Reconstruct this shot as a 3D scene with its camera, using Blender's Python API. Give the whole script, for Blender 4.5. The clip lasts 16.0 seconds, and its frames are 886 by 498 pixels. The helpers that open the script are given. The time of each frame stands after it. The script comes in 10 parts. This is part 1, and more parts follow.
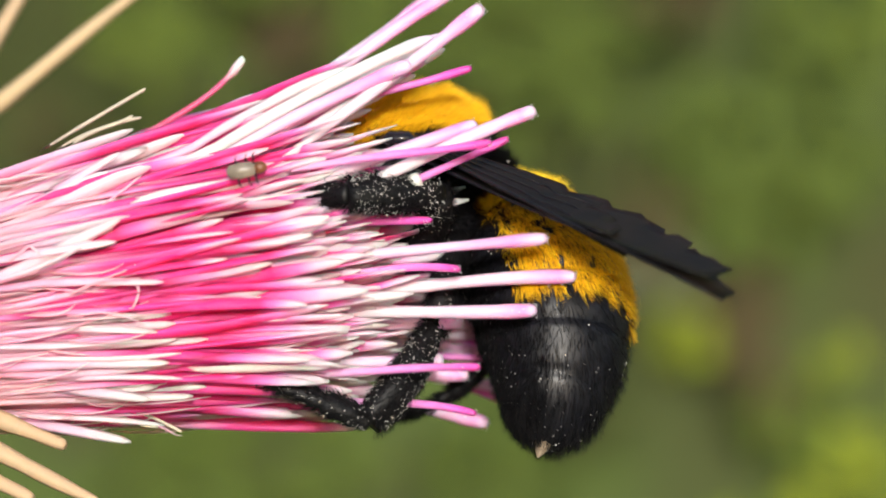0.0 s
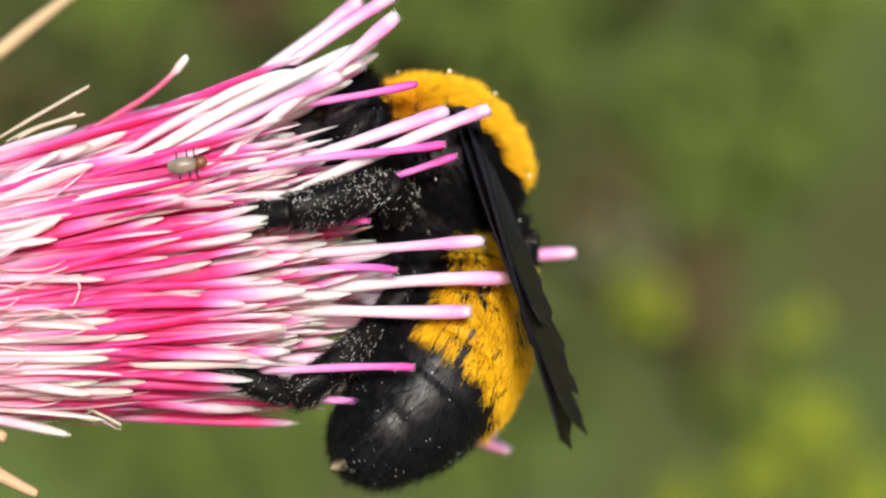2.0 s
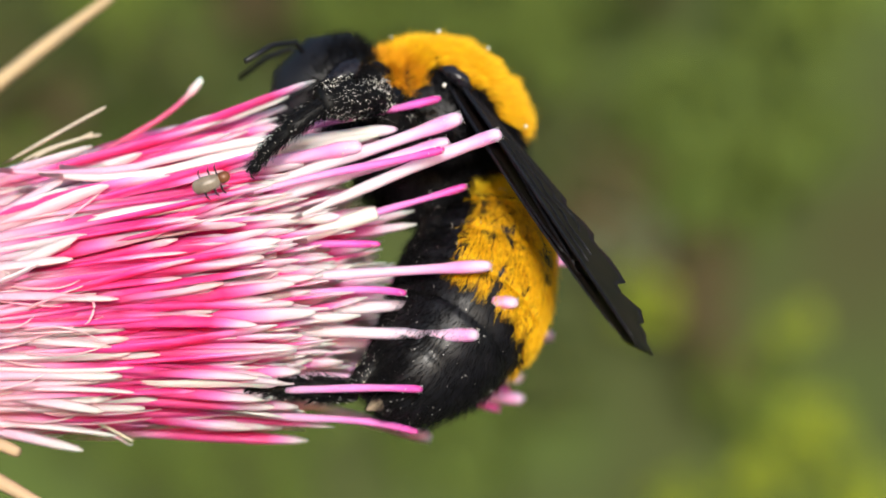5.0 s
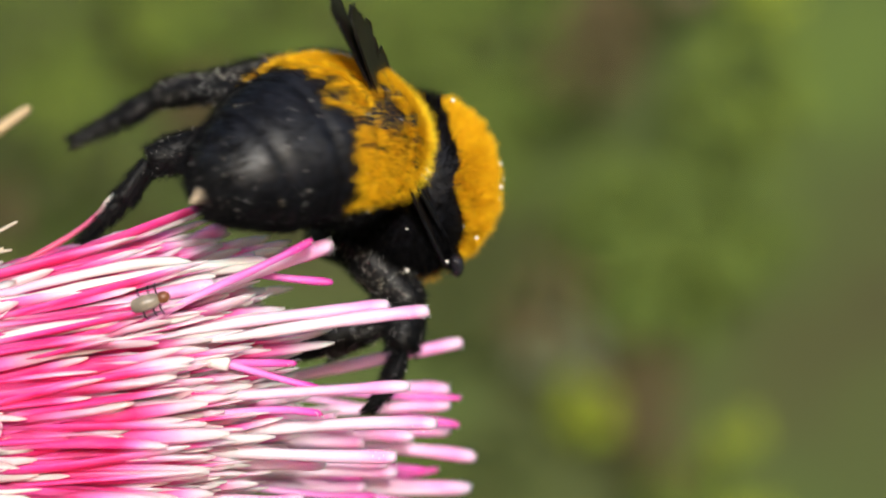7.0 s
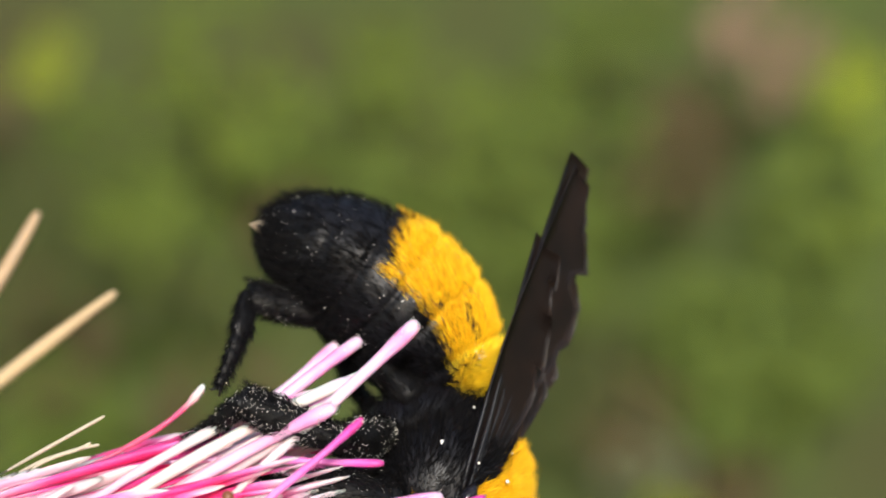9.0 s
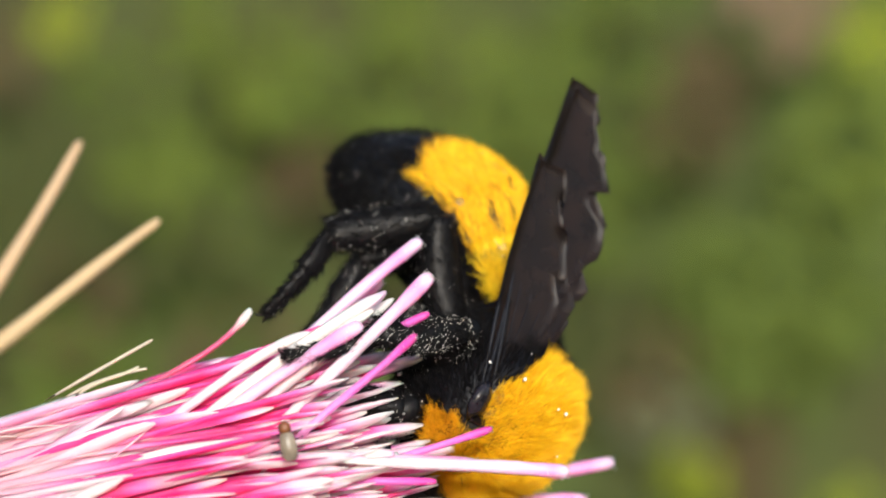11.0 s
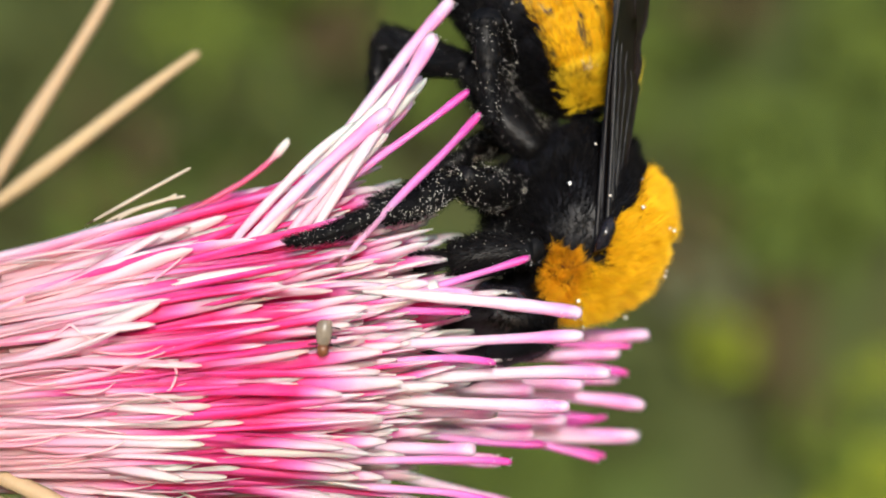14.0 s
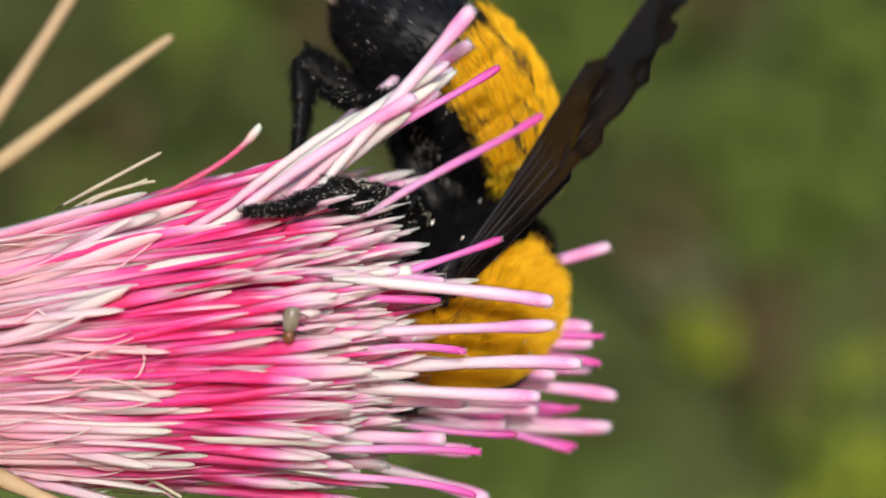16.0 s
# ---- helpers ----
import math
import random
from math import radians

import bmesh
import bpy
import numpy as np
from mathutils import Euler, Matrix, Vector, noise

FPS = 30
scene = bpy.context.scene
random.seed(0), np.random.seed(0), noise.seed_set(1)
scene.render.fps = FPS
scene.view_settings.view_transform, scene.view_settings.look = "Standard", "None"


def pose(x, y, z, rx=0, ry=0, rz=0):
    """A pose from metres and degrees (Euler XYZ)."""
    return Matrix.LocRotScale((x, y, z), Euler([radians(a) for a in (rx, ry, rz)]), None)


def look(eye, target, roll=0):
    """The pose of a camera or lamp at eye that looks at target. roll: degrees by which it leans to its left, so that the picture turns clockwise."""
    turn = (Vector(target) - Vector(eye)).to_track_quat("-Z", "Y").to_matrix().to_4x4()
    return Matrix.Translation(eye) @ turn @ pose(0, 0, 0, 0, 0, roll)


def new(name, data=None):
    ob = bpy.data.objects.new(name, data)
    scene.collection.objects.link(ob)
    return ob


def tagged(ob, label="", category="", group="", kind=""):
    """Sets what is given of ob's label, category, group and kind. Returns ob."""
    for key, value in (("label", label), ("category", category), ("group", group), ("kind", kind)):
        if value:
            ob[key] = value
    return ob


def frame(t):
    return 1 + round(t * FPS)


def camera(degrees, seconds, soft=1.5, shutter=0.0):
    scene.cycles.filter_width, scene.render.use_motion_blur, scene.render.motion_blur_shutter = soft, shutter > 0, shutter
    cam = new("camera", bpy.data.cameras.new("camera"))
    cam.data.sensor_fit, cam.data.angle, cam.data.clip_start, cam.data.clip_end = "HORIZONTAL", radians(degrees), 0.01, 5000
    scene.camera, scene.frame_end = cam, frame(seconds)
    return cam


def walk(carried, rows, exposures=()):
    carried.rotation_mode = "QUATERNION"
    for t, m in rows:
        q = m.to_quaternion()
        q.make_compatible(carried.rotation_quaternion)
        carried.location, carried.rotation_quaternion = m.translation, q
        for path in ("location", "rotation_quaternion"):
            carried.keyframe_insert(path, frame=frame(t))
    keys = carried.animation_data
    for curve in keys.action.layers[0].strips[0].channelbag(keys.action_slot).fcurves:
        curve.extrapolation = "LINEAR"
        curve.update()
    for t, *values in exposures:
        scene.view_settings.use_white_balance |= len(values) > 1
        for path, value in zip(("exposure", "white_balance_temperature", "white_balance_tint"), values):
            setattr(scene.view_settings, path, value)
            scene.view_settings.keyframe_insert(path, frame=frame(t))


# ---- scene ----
cam = camera(20.0, 16.0, soft=1.8, shutter=0.6)
cam.data.dof.use_dof = True
cam.data.dof.focus_distance = 0.1100
cam.data.dof.aperture_fstop = 34.0

# the camera's path, hand-held before the flower
walk(cam, [
    (0, pose(0.000000, -0.113430, 0.000000, 90.000, -0.000, 0.000)),
    (0.5, pose(0.000149, -0.114461, 0.000824, 89.636, -0.178, 0.218)),
    (1, pose(0.001410, -0.114146, 0.001204, 88.876, -0.735, -0.566)),
    (1.5, pose(0.001352, -0.114318, 0.001905, 89.786, -0.871, -0.852)),
    (2, pose(0.001164, -0.115028, 0.001997, 88.990, -0.743, -0.797)),
    (2.5, pose(0.001782, -0.115843, 0.003145, 88.314, -1.139, -1.016)),
    (3, pose(0.001625, -0.116648, 0.003166, 88.035, -1.650, -1.379)),
    (3.5, pose(0.001434, -0.117054, 0.003233, 88.322, -1.479, -0.823)),
    (3.7, pose(0.001128, -0.116996, 0.003388, 88.492, -1.498, -0.524)),
    (5.8, pose(0.000677, -0.116994, 0.003358, 89.363, -1.400, -1.261)),
    (6, pose(0.000677, -0.117108, 0.003736, 89.794, -1.386, -1.389)),
    (6.3, pose(0.001745, -0.115261, 0.004601, 90.704, -1.671, -1.484)),
    (6.5, pose(0.001593, -0.116009, 0.004252, 91.196, -1.881, -1.642)),
    (7, pose(0.001903, -0.114750, 0.003943, 91.303, -1.749, -2.053)),
    (7.5, pose(0.001644, -0.115591, 0.004575, 91.846, -1.477, -1.441)),
    (8, pose(0.000316, -0.113663, 0.004857, 92.402, -1.429, -0.503)),
    (8.5, pose(0.001082, -0.113787, 0.005797, 92.269, -1.607, -0.283)),
    (9, pose(0.001536, -0.113430, 0.007738, 93.677, -1.200, -0.127)),
    (9.5, pose(0.000710, -0.113430, 0.006099, 93.266, -1.200, 0.202)),
    (9.7, pose(0.000304, -0.113430, 0.005824, 93.083, -1.200, 0.584)),
    (11.8, pose(0.000031, -0.113430, 0.006240, 92.183, -1.200, -0.343)),
    (12, pose(0.000347, -0.114823, 0.005948, 91.686, -1.706, -0.247)),
    (12.5, pose(-0.000443, -0.113475, 0.004954, 90.964, -1.670, 0.231)),
    (13, pose(0.000103, -0.113842, 0.004609, 90.184, -2.097, 0.517)),
    (13.5, pose(-0.000068, -0.113943, 0.004429, 89.750, -2.035, 0.601)),
    (14, pose(0.000026, -0.114298, 0.004648, 89.634, -2.075, 0.929)),
    (14.5, pose(0.000777, -0.113889, 0.004550, 89.586, -2.079, 0.406)),
    (15, pose(0.000198, -0.112439, 0.004064, 89.405, -1.723, 0.274)),
    (15.5, pose(0.000445, -0.113792, 0.004317, 89.381, -2.298, 0.483)),
    (16, pose(0.000556, -0.113401, 0.004596, 89.407, -2.605, 0.573)),
], exposures=[(0, 0.42), (6.5, 0.38), (8, 0.40), (9.5, 0.46), (12, 0.42), (13, 0.32), (15.5, 0.30), (16, -0.01)])

MM = 0.001

# ---- world and sun ----
world = bpy.data.worlds.new("sky")
scene.world = world
world.use_nodes = True
wn = world.node_tree
sky = wn.nodes.new("ShaderNodeTexSky")
sky.sky_type = "NISHITA"
sky.sun_disc = False
sky.sun_elevation = radians(14)
sky.sun_rotation = radians(175)
wn.nodes["Background"].inputs["Strength"].default_value = 0.19
wn.links.new(sky.outputs["Color"], wn.nodes["Background"].inputs["Color"])

sun = new("sun", bpy.data.lights.new("sun", "SUN"))
sun.data.energy = 4.6
sun.data.angle = radians(8)
sun.data.color = (1.0, 0.97, 0.92)
sun.matrix_world = look((0.06, -0.95, 0.23), (0, 0, 0))


# ---- materials ----
def nodes_of(name, rough=0.5, spec=0.5):
    m = bpy.data.materials.new(name)
    m.use_nodes = True
    nt = m.node_tree
    b = nt.nodes["Principled BSDF"]
    b.inputs["Roughness"].default_value = rough
    b.inputs["Specular IOR Level"].default_value = spec
    return m, nt, b


def ramp(nt, stops, fac):
    r = nt.nodes.new("ShaderNodeValToRGB")
    e = r.color_ramp.elements
    while len(e) < len(stops):
        e.new(0.5)
    for el, (p, c) in zip(e, stops):
        el.position, el.color = p, (*c, 1)
    nt.links.new(fac, r.inputs["Fac"])
    return r.outputs["Color"]


def noise_tex(nt, scale, detail=3, coord="Object"):
    tc = nt.nodes.new("ShaderNodeTexCoord")
    n = nt.nodes.new("ShaderNodeTexNoise")
    n.inputs["Scale"].default_value = scale
    n.inputs["Detail"].default_value = detail
    nt.links.new(tc.outputs[coord], n.inputs["Vector"])
    return n.outputs["Fac"]


def mix(nt, a, b, fac, blend="MIX"):
    n = nt.nodes.new("ShaderNodeMix")
    n.data_type, n.blend_type = "RGBA", blend
    for sock, v in ((n.inputs[0], fac), (n.inputs[6], a), (n.inputs[7], b)):
        if isinstance(v, bpy.types.NodeSocket):
            nt.links.new(v, sock)
        else:
            sock.default_value = v if isinstance(v, float) else (*v, 1)
    return n.outputs[2]


def maths(nt, op, a, b=0.0):
    n = nt.nodes.new("ShaderNodeMath")
    n.operation = op
    for sock, v in ((n.inputs[0], a), (n.inputs[1], b)):
        if isinstance(v, bpy.types.NodeSocket):
            nt.links.new(v, sock)
        else:
            sock.default_value = v
    return n.outputs[0]


def bump(nt, b, fac, strength, dist):
    n = nt.nodes.new("ShaderNodeBump")
    n.inputs["Strength"].default_value, n.inputs["Distance"].default_value = strength, dist
    nt.links.new(fac, n.inputs["Height"])
    nt.links.new(n.outputs["Normal"], b.inputs["Normal"])


def island(nt):
    return nt.nodes.new("ShaderNodeNewGeometry").outputs["Random Per Island"]


def chance(nt):
    return nt.nodes.new("ShaderNodeObjectInfo").outputs["Random"]


def along(nt):
    """0 to 1 along a strand, from its root to its end."""
    uv = nt.nodes.new("ShaderNodeUVMap")
    uv.uv_map = "strand"
    sep = nt.nodes.new("ShaderNodeSeparateXYZ")
    nt.links.new(uv.outputs["UV"], sep.inputs[0])
    return sep.outputs["X"], sep.outputs["Y"]


def strand(name, stops, rough, jitter, sss=0.8, white=None, share=0.0, through_share=0.16, grain=260):
    """Plant strand: pigment along its length, fine grain, and a tint of its own; a share of the strands takes the white stops."""
    m, nt, b = nodes_of(name, rough, 0.3)
    pos, _ = along(nt)
    rnd = maths(nt, "FRACT", maths(nt, "ADD", island(nt), chance(nt)))
    swing = maths(nt, "MULTIPLY", maths(nt, "SUBTRACT", rnd, 0.5), jitter)
    # the end keeps its own colour
    swing = maths(nt, "MULTIPLY", swing, maths(nt, "SUBTRACT", 1.0, maths(nt, "POWER", pos, 4.0)))
    pos = maths(nt, "ADD", pos, swing)
    col = ramp(nt, stops, pos)
    if white:
        pick = maths(nt, "LESS_THAN", maths(nt, "FRACT", maths(nt, "MULTIPLY", rnd, 7.31)), share)
        col = mix(nt, col, ramp(nt, white, pos), pick)
    tc = nt.nodes.new("ShaderNodeTexCoord")
    mp = nt.nodes.new("ShaderNodeMapping")
    mp.inputs["Scale"].default_value = (grain, 3600, 3600)
    nt.links.new(tc.outputs["Object"], mp.inputs["Vector"])
    nz = nt.nodes.new("ShaderNodeTexNoise")
    nz.inputs["Scale"].default_value, nz.inputs["Detail"].default_value = 1.0, 3
    nt.links.new(mp.outputs["Vector"], nz.inputs["Vector"])
    fine = nz.outputs["Fac"]
    col = mix(nt, col, (0.93, 0.80, 0.84), maths(nt, "MULTIPLY", maths(nt, "POWER", fine, 2.0), 0.14))
    tint = ramp(nt, [(0, (0.94, 0.88, 0.93)), (1, (1.0, 1.0, 0.98))], chance(nt))
    col = mix(nt, col, tint, 1.0, "MULTIPLY")
    nt.links.new(col, b.inputs["Base Color"])
    b.inputs["Subsurface Weight"].default_value = sss
    b.inputs["Subsurface Radius"].default_value = (1.0, 0.6, 0.65)
    b.inputs["Subsurface Scale"].default_value = 0.0016
    bump(nt, b, fine, 0.35, 0.00006)
    # light that comes through the thin tissue
    tr = nt.nodes.new("ShaderNodeBsdfTranslucent")
    nt.links.new(col, tr.inputs["Color"])
    both = nt.nodes.new("ShaderNodeMixShader")
    both.inputs[0].default_value = through_share
    nt.links.new(b.outputs[0], both.inputs[1])
    nt.links.new(tr.outputs[0], both.inputs[2])
    nt.links.new(both.outputs[0], nt.nodes["Material Output"].inputs["Surface"])
    return m


def fur(name, stops, rough=0.6, spec=0.3):
    m, nt, b = nodes_of(name, rough, spec)
    nt.links.new(ramp(nt, stops, island(nt)), b.inputs["Base Color"])
    return m


def chitin(name, col, rough, scale=1500, spec=0.30):
    m, nt, b = nodes_of(name, rough, spec)
    n = noise_tex(nt, scale, 4)
    nt.links.new(ramp(nt, [(0.3, tuple(c * 0.6 for c in col)), (0.7, tuple(c * 1.5 for c in col))], n), b.inputs["Base Color"])
    r = maths(nt, "ADD", maths(nt, "MULTIPLY", n, 0.25), rough - 0.12)
    nt.links.new(r, b.inputs["Roughness"])
    bump(nt, b, n, 0.3, 0.00005)
    return m


CREAM = [(0.0, (0.90, 0.36, 0.42)), (0.35, (0.92, 0.46, 0.58)), (0.62, (0.83, 0.58, 0.62)), (1.0, (0.78, 0.67, 0.62))]
LOBE = strand("corolla lobe", [(0.0, (0.90, 0.37, 0.41)), (0.22, (0.93, 0.33, 0.43)), (0.32, (0.95, 0.22, 0.44)), (0.41, (0.96, 0.03, 0.25)),
                               (0.66, (0.96, 0.006, 0.17)), (0.73, (0.96, 0.14, 0.44)), (0.81, (0.90, 0.46, 0.62)), (0.92, (0.82, 0.62, 0.64)), (1.0, (0.79, 0.68, 0.63))],
              0.5, 0.22, white=CREAM, share=0.07, through_share=0.20)
PALELOBE = strand("pale lobe", [(0.0, (0.90, 0.36, 0.42)), (0.35, (0.94, 0.30, 0.48)), (0.60, (0.90, 0.45, 0.60)), (0.78, (0.83, 0.61, 0.64)), (1.0, (0.78, 0.67, 0.62))],
                  0.55, 0.30, white=CREAM, share=0.35, through_share=0.20)
PALETUBE = strand("pale corolla tube", [(0.0, (0.84, 0.54, 0.44)), (0.5, (0.87, 0.46, 0.43)), (1.0, (0.87, 0.36, 0.42))], 0.5, 0.5)
TUBE = strand("corolla tube", [(0.0, (0.84, 0.50, 0.40)), (0.5, (0.87, 0.42, 0.40)), (1.0, (0.88, 0.44, 0.46))], 0.5, 0.5)
STYLE = strand("pale style", [(0.0, (0.77, 0.65, 0.63)), (0.5, (0.80, 0.56, 0.66)), (0.80, (0.88, 0.46, 0.67)),
                              (0.94, (0.90, 0.28, 0.56)), (1.0, (0.88, 0.54, 0.72))], 0.45, 0.3, grain=4.0)
MAGENTA = strand("magenta style", [(0.0, (0.90, 0.50, 0.68)), (0.6, (0.90, 0.22, 0.58)), (0.92, (0.88, 0.08, 0.44)), (1.0, (0.82, 0.02, 0.28))],
                 0.45, 0.3, grain=4.0)
SHEATH = strand("anther sheath", [(0.0, (0.88, 0.54, 0.58)), (0.4, (0.77, 0.68, 0.62)), (0.93, (0.77, 0.69, 0.64)), (1.0, (0.89, 0.46, 0.68))], 0.5, 0.2, grain=4.0)
STRAW = strand("dry straw", [(0.0, (0.32, 0.22, 0.105)), (0.5, (0.42, 0.31, 0.165)), (1.0, (0.43, 0.31, 0.17))], 0.6, 0.2, 0.05)
BRISTLE = strand("pale bristle", [(0.0, (0.46, 0.41, 0.31)), (1.0, (0.52, 0.48, 0.36))], 0.6, 0.2, 0.05)
REDSTYLE = strand("red style", [(0.0, (0.78, 0.05, 0.13)), (0.80, (0.84, 0.07, 0.18)), (0.91, (0.84, 0.46, 0.46)), (1.0, (0.86, 0.78, 0.70))], 0.5, 0.02)
YELLOW = fur("yellow fur", [(0.0, (0.58, 0.25, 0.003)), (0.45, (0.76, 0.42, 0.004)), (1.0, (0.85, 0.55, 0.010))])
LEMON = fur("pale yellow fur", [(0.0, (0.72, 0.43, 0.006)), (0.5, (0.84, 0.58, 0.014)), (1.0, (0.90, 0.70, 0.045))])
ORANGE = fur("orange fur", [(0.0, (0.52, 0.19, 0.003)), (0.5, (0.71, 0.32, 0.004)), (1.0, (0.80, 0.42, 0.009))])
BLACKFUR = fur("black fur", [(0.0, (0.0020, 0.0020, 0.0024)), (1.0, (0.0055, 0.0050, 0.0056))], 0.6, 0.07)
BLACK = chitin("black chitin", (0.0040, 0.0040, 0.0060), 0.46)
LEGSKIN = chitin("leg skin", (0.0030, 0.0028, 0.0032), 0.50, 3500, 0.18)
EYE = chitin("eye", (0.010, 0.009, 0.012), 0.22, 4000)
POLLEN = fur("pollen", [(0.0, (0.60, 0.56, 0.50)), (1.0, (0.84, 0.81, 0.77))], 0.8)
INVOL = chitin("green bract", (0.10, 0.13, 0.04), 0.6)
BUGHEAD = chitin("bug head", (0.10, 0.035, 0.015), 0.35)
TAILTIP = chitin("dusty tail tip", (0.30, 0.23, 0.16), 0.6)
BUG = chitin("bug shell", (0.16, 0.13, 0.10), 0.35)


def wing_material():
    m, nt, b = nodes_of("smoky wing", 0.48, 0.20)
    n = noise_tex(nt, 700, 5)
    nt.links.new(ramp(nt, [(0.3, (0.005, 0.0034, 0.0034)), (0.7, (0.013, 0.0075, 0.0062))], n), b.inputs["Base Color"])
    b.inputs["Alpha"].default_value = 0.93
    bump(nt, b, n, 0.25, 0.00004)
    return m


WING = wing_material()


def foliage(name, stops, scale):
    m, nt, b = nodes_of(name, 0.9, 0.04)
    nt.links.new(ramp(nt, stops, noise_tex(nt, scale, 3)), b.inputs["Base Color"])
    return m


def leaf_material(name, lo, hi):
    m, nt, b = nodes_of(name, 0.8, 0.08)
    nt.links.new(ramp(nt, [(0, lo), (1, hi)], chance(nt)), b.inputs["Base Color"])
    return m


MEADOW = foliage("meadow", [(0.30, (0.0340, 0.0310, 0.0160)), (0.42, (0.0395, 0.0430, 0.0176)), (0.54, (0.0420, 0.0560, 0.0180)),
                            (0.68, (0.0530, 0.0770, 0.0190))], 9.0)


# ---- mesh helpers ----
def link_mesh(name, verts, faces, mat, parent=None, label="", smooth=True):
    me = bpy.data.meshes.new(name)
    me.from_pydata(verts, [], faces)
    me.materials.append(mat)
    if smooth:
        me.polygons.foreach_set("use_smooth", [True] * len(me.polygons))
    me.update()
    ob = new(name, me)
    if parent:
        ob.parent = parent
    if label:
        ob["label"] = label
    return ob


def tube(path, radii, sides=8, flat=1.0, cap=True, up=(0, 0, 1), verts=None, faces=None, us=None):
    """A round or flattened strand along path, appended to verts and faces."""
    verts = [] if verts is None else verts
    faces = [] if faces is None else faces
    n0 = len(verts)
    pts = [Vector(p) for p in path]
    for i, p in enumerate(pts):
        d = (pts[min(i + 1, len(pts) - 1)] - pts[max(i - 1, 0)]).normalized()
        side = d.cross(Vector(up))
        if side.length < 1e-6:
            side = d.cross(Vector((0, 1, 0.1)))
        side.normalize()
        top = side.cross(d)
        if us is not None:
            us.extend([i / (len(pts) - 1)] * sides)
        for k in range(sides):
            a = 2 * math.pi * k / sides
            verts.append(tuple(p + side * (math.cos(a) * radii[i]) + top * (math.sin(a) * radii[i] * flat)))
    for i in range(len(pts) - 1):
        for k in range(sides):
            a, b = n0 + i * sides + k, n0 + i * sides + (k + 1) % sides
            faces.append((a, b, b + sides, a + sides))
    if cap:
        faces.append(tuple(range(n0 + sides - 1, n0 - 1, -1)))
        faces.append(tuple(range(n0 + (len(pts) - 1) * sides, n0 + len(pts) * sides)))
    return verts, faces


def strand_uv(me, us):
    """Write how far along its strand each vertex lies."""
    layer = me.uv_layers.new(name="strand")
    idx = np.zeros(len(me.loops), dtype=np.int64)
    me.loops.foreach_get("vertex_index", idx)
    uv = np.zeros((len(idx), 2), dtype=np.float32)
    uv[:, 0] = np.array(us)[idx]
    layer.data.foreach_set("uv", uv.ravel())


def hairs(roots, dirs, lengths, radius, bend, rng):
    """Tapered three-sided hairs, each bent once: roots, dirs, bend as n x 3 arrays."""
    n = len(roots)
    d = dirs / np.linalg.norm(dirs, axis=1, keepdims=True)
    ref = rng.normal(size=(n, 3))
    s = np.cross(d, ref)
    s /= np.linalg.norm(s, axis=1, keepdims=True)
    q = np.cross(d, s)
    mid = roots + d * (lengths * 0.5)[:, None]
    end_d = d + bend
    end_d /= np.linalg.norm(end_d, axis=1, keepdims=True)
    tip = mid + end_d * (lengths * 0.5)[:, None]
    rad = np.broadcast_to(radius, (n,))[:, None]
    rings = []
    for c, f in ((roots, 1.0), (mid, 0.8)):
        for k in range(3):
            a = 2 * math.pi * k / 3
            rings.append(c + (s * math.cos(a) + q * math.sin(a)) * rad * f)
    v = np.stack(rings + [tip], 1).reshape(-1, 3)
    base = (np.arange(n) * 7)[:, None]
    quads = np.array([(0, 1, 4, 3), (1, 2, 5, 4), (2, 0, 3, 5)])
    tris = np.array([(3, 4, 6), (4, 5, 6), (5, 3, 6)])
    faces = (base[:, :, None] + quads[None]).reshape(-1, 4).tolist() + (base[:, :, None] + tris[None]).reshape(-1, 3).tolist()
    return v.tolist(), faces


def grains(points, radii, rng):
    """Small eight-sided grains."""
    o = np.array([(1, 0, 0), (-1, 0, 0), (0, 1, 0), (0, -1, 0), (0, 0, 1), (0, 0, -1)], float)
    f = np.array([(0, 2, 4), (2, 1, 4), (1, 3, 4), (3, 0, 4), (2, 0, 5), (1, 2, 5), (3, 1, 5), (0, 3, 5)])
    n = len(points)
    v = points[:, None, :] + o[None] * (radii[:, None, None] * rng.uniform(0.7, 1.3, (n, 6, 1)))
    return v.reshape(-1, 3).tolist(), (np.arange(n)[:, None, None] * 6 + f[None]).reshape(-1, 3).tolist()


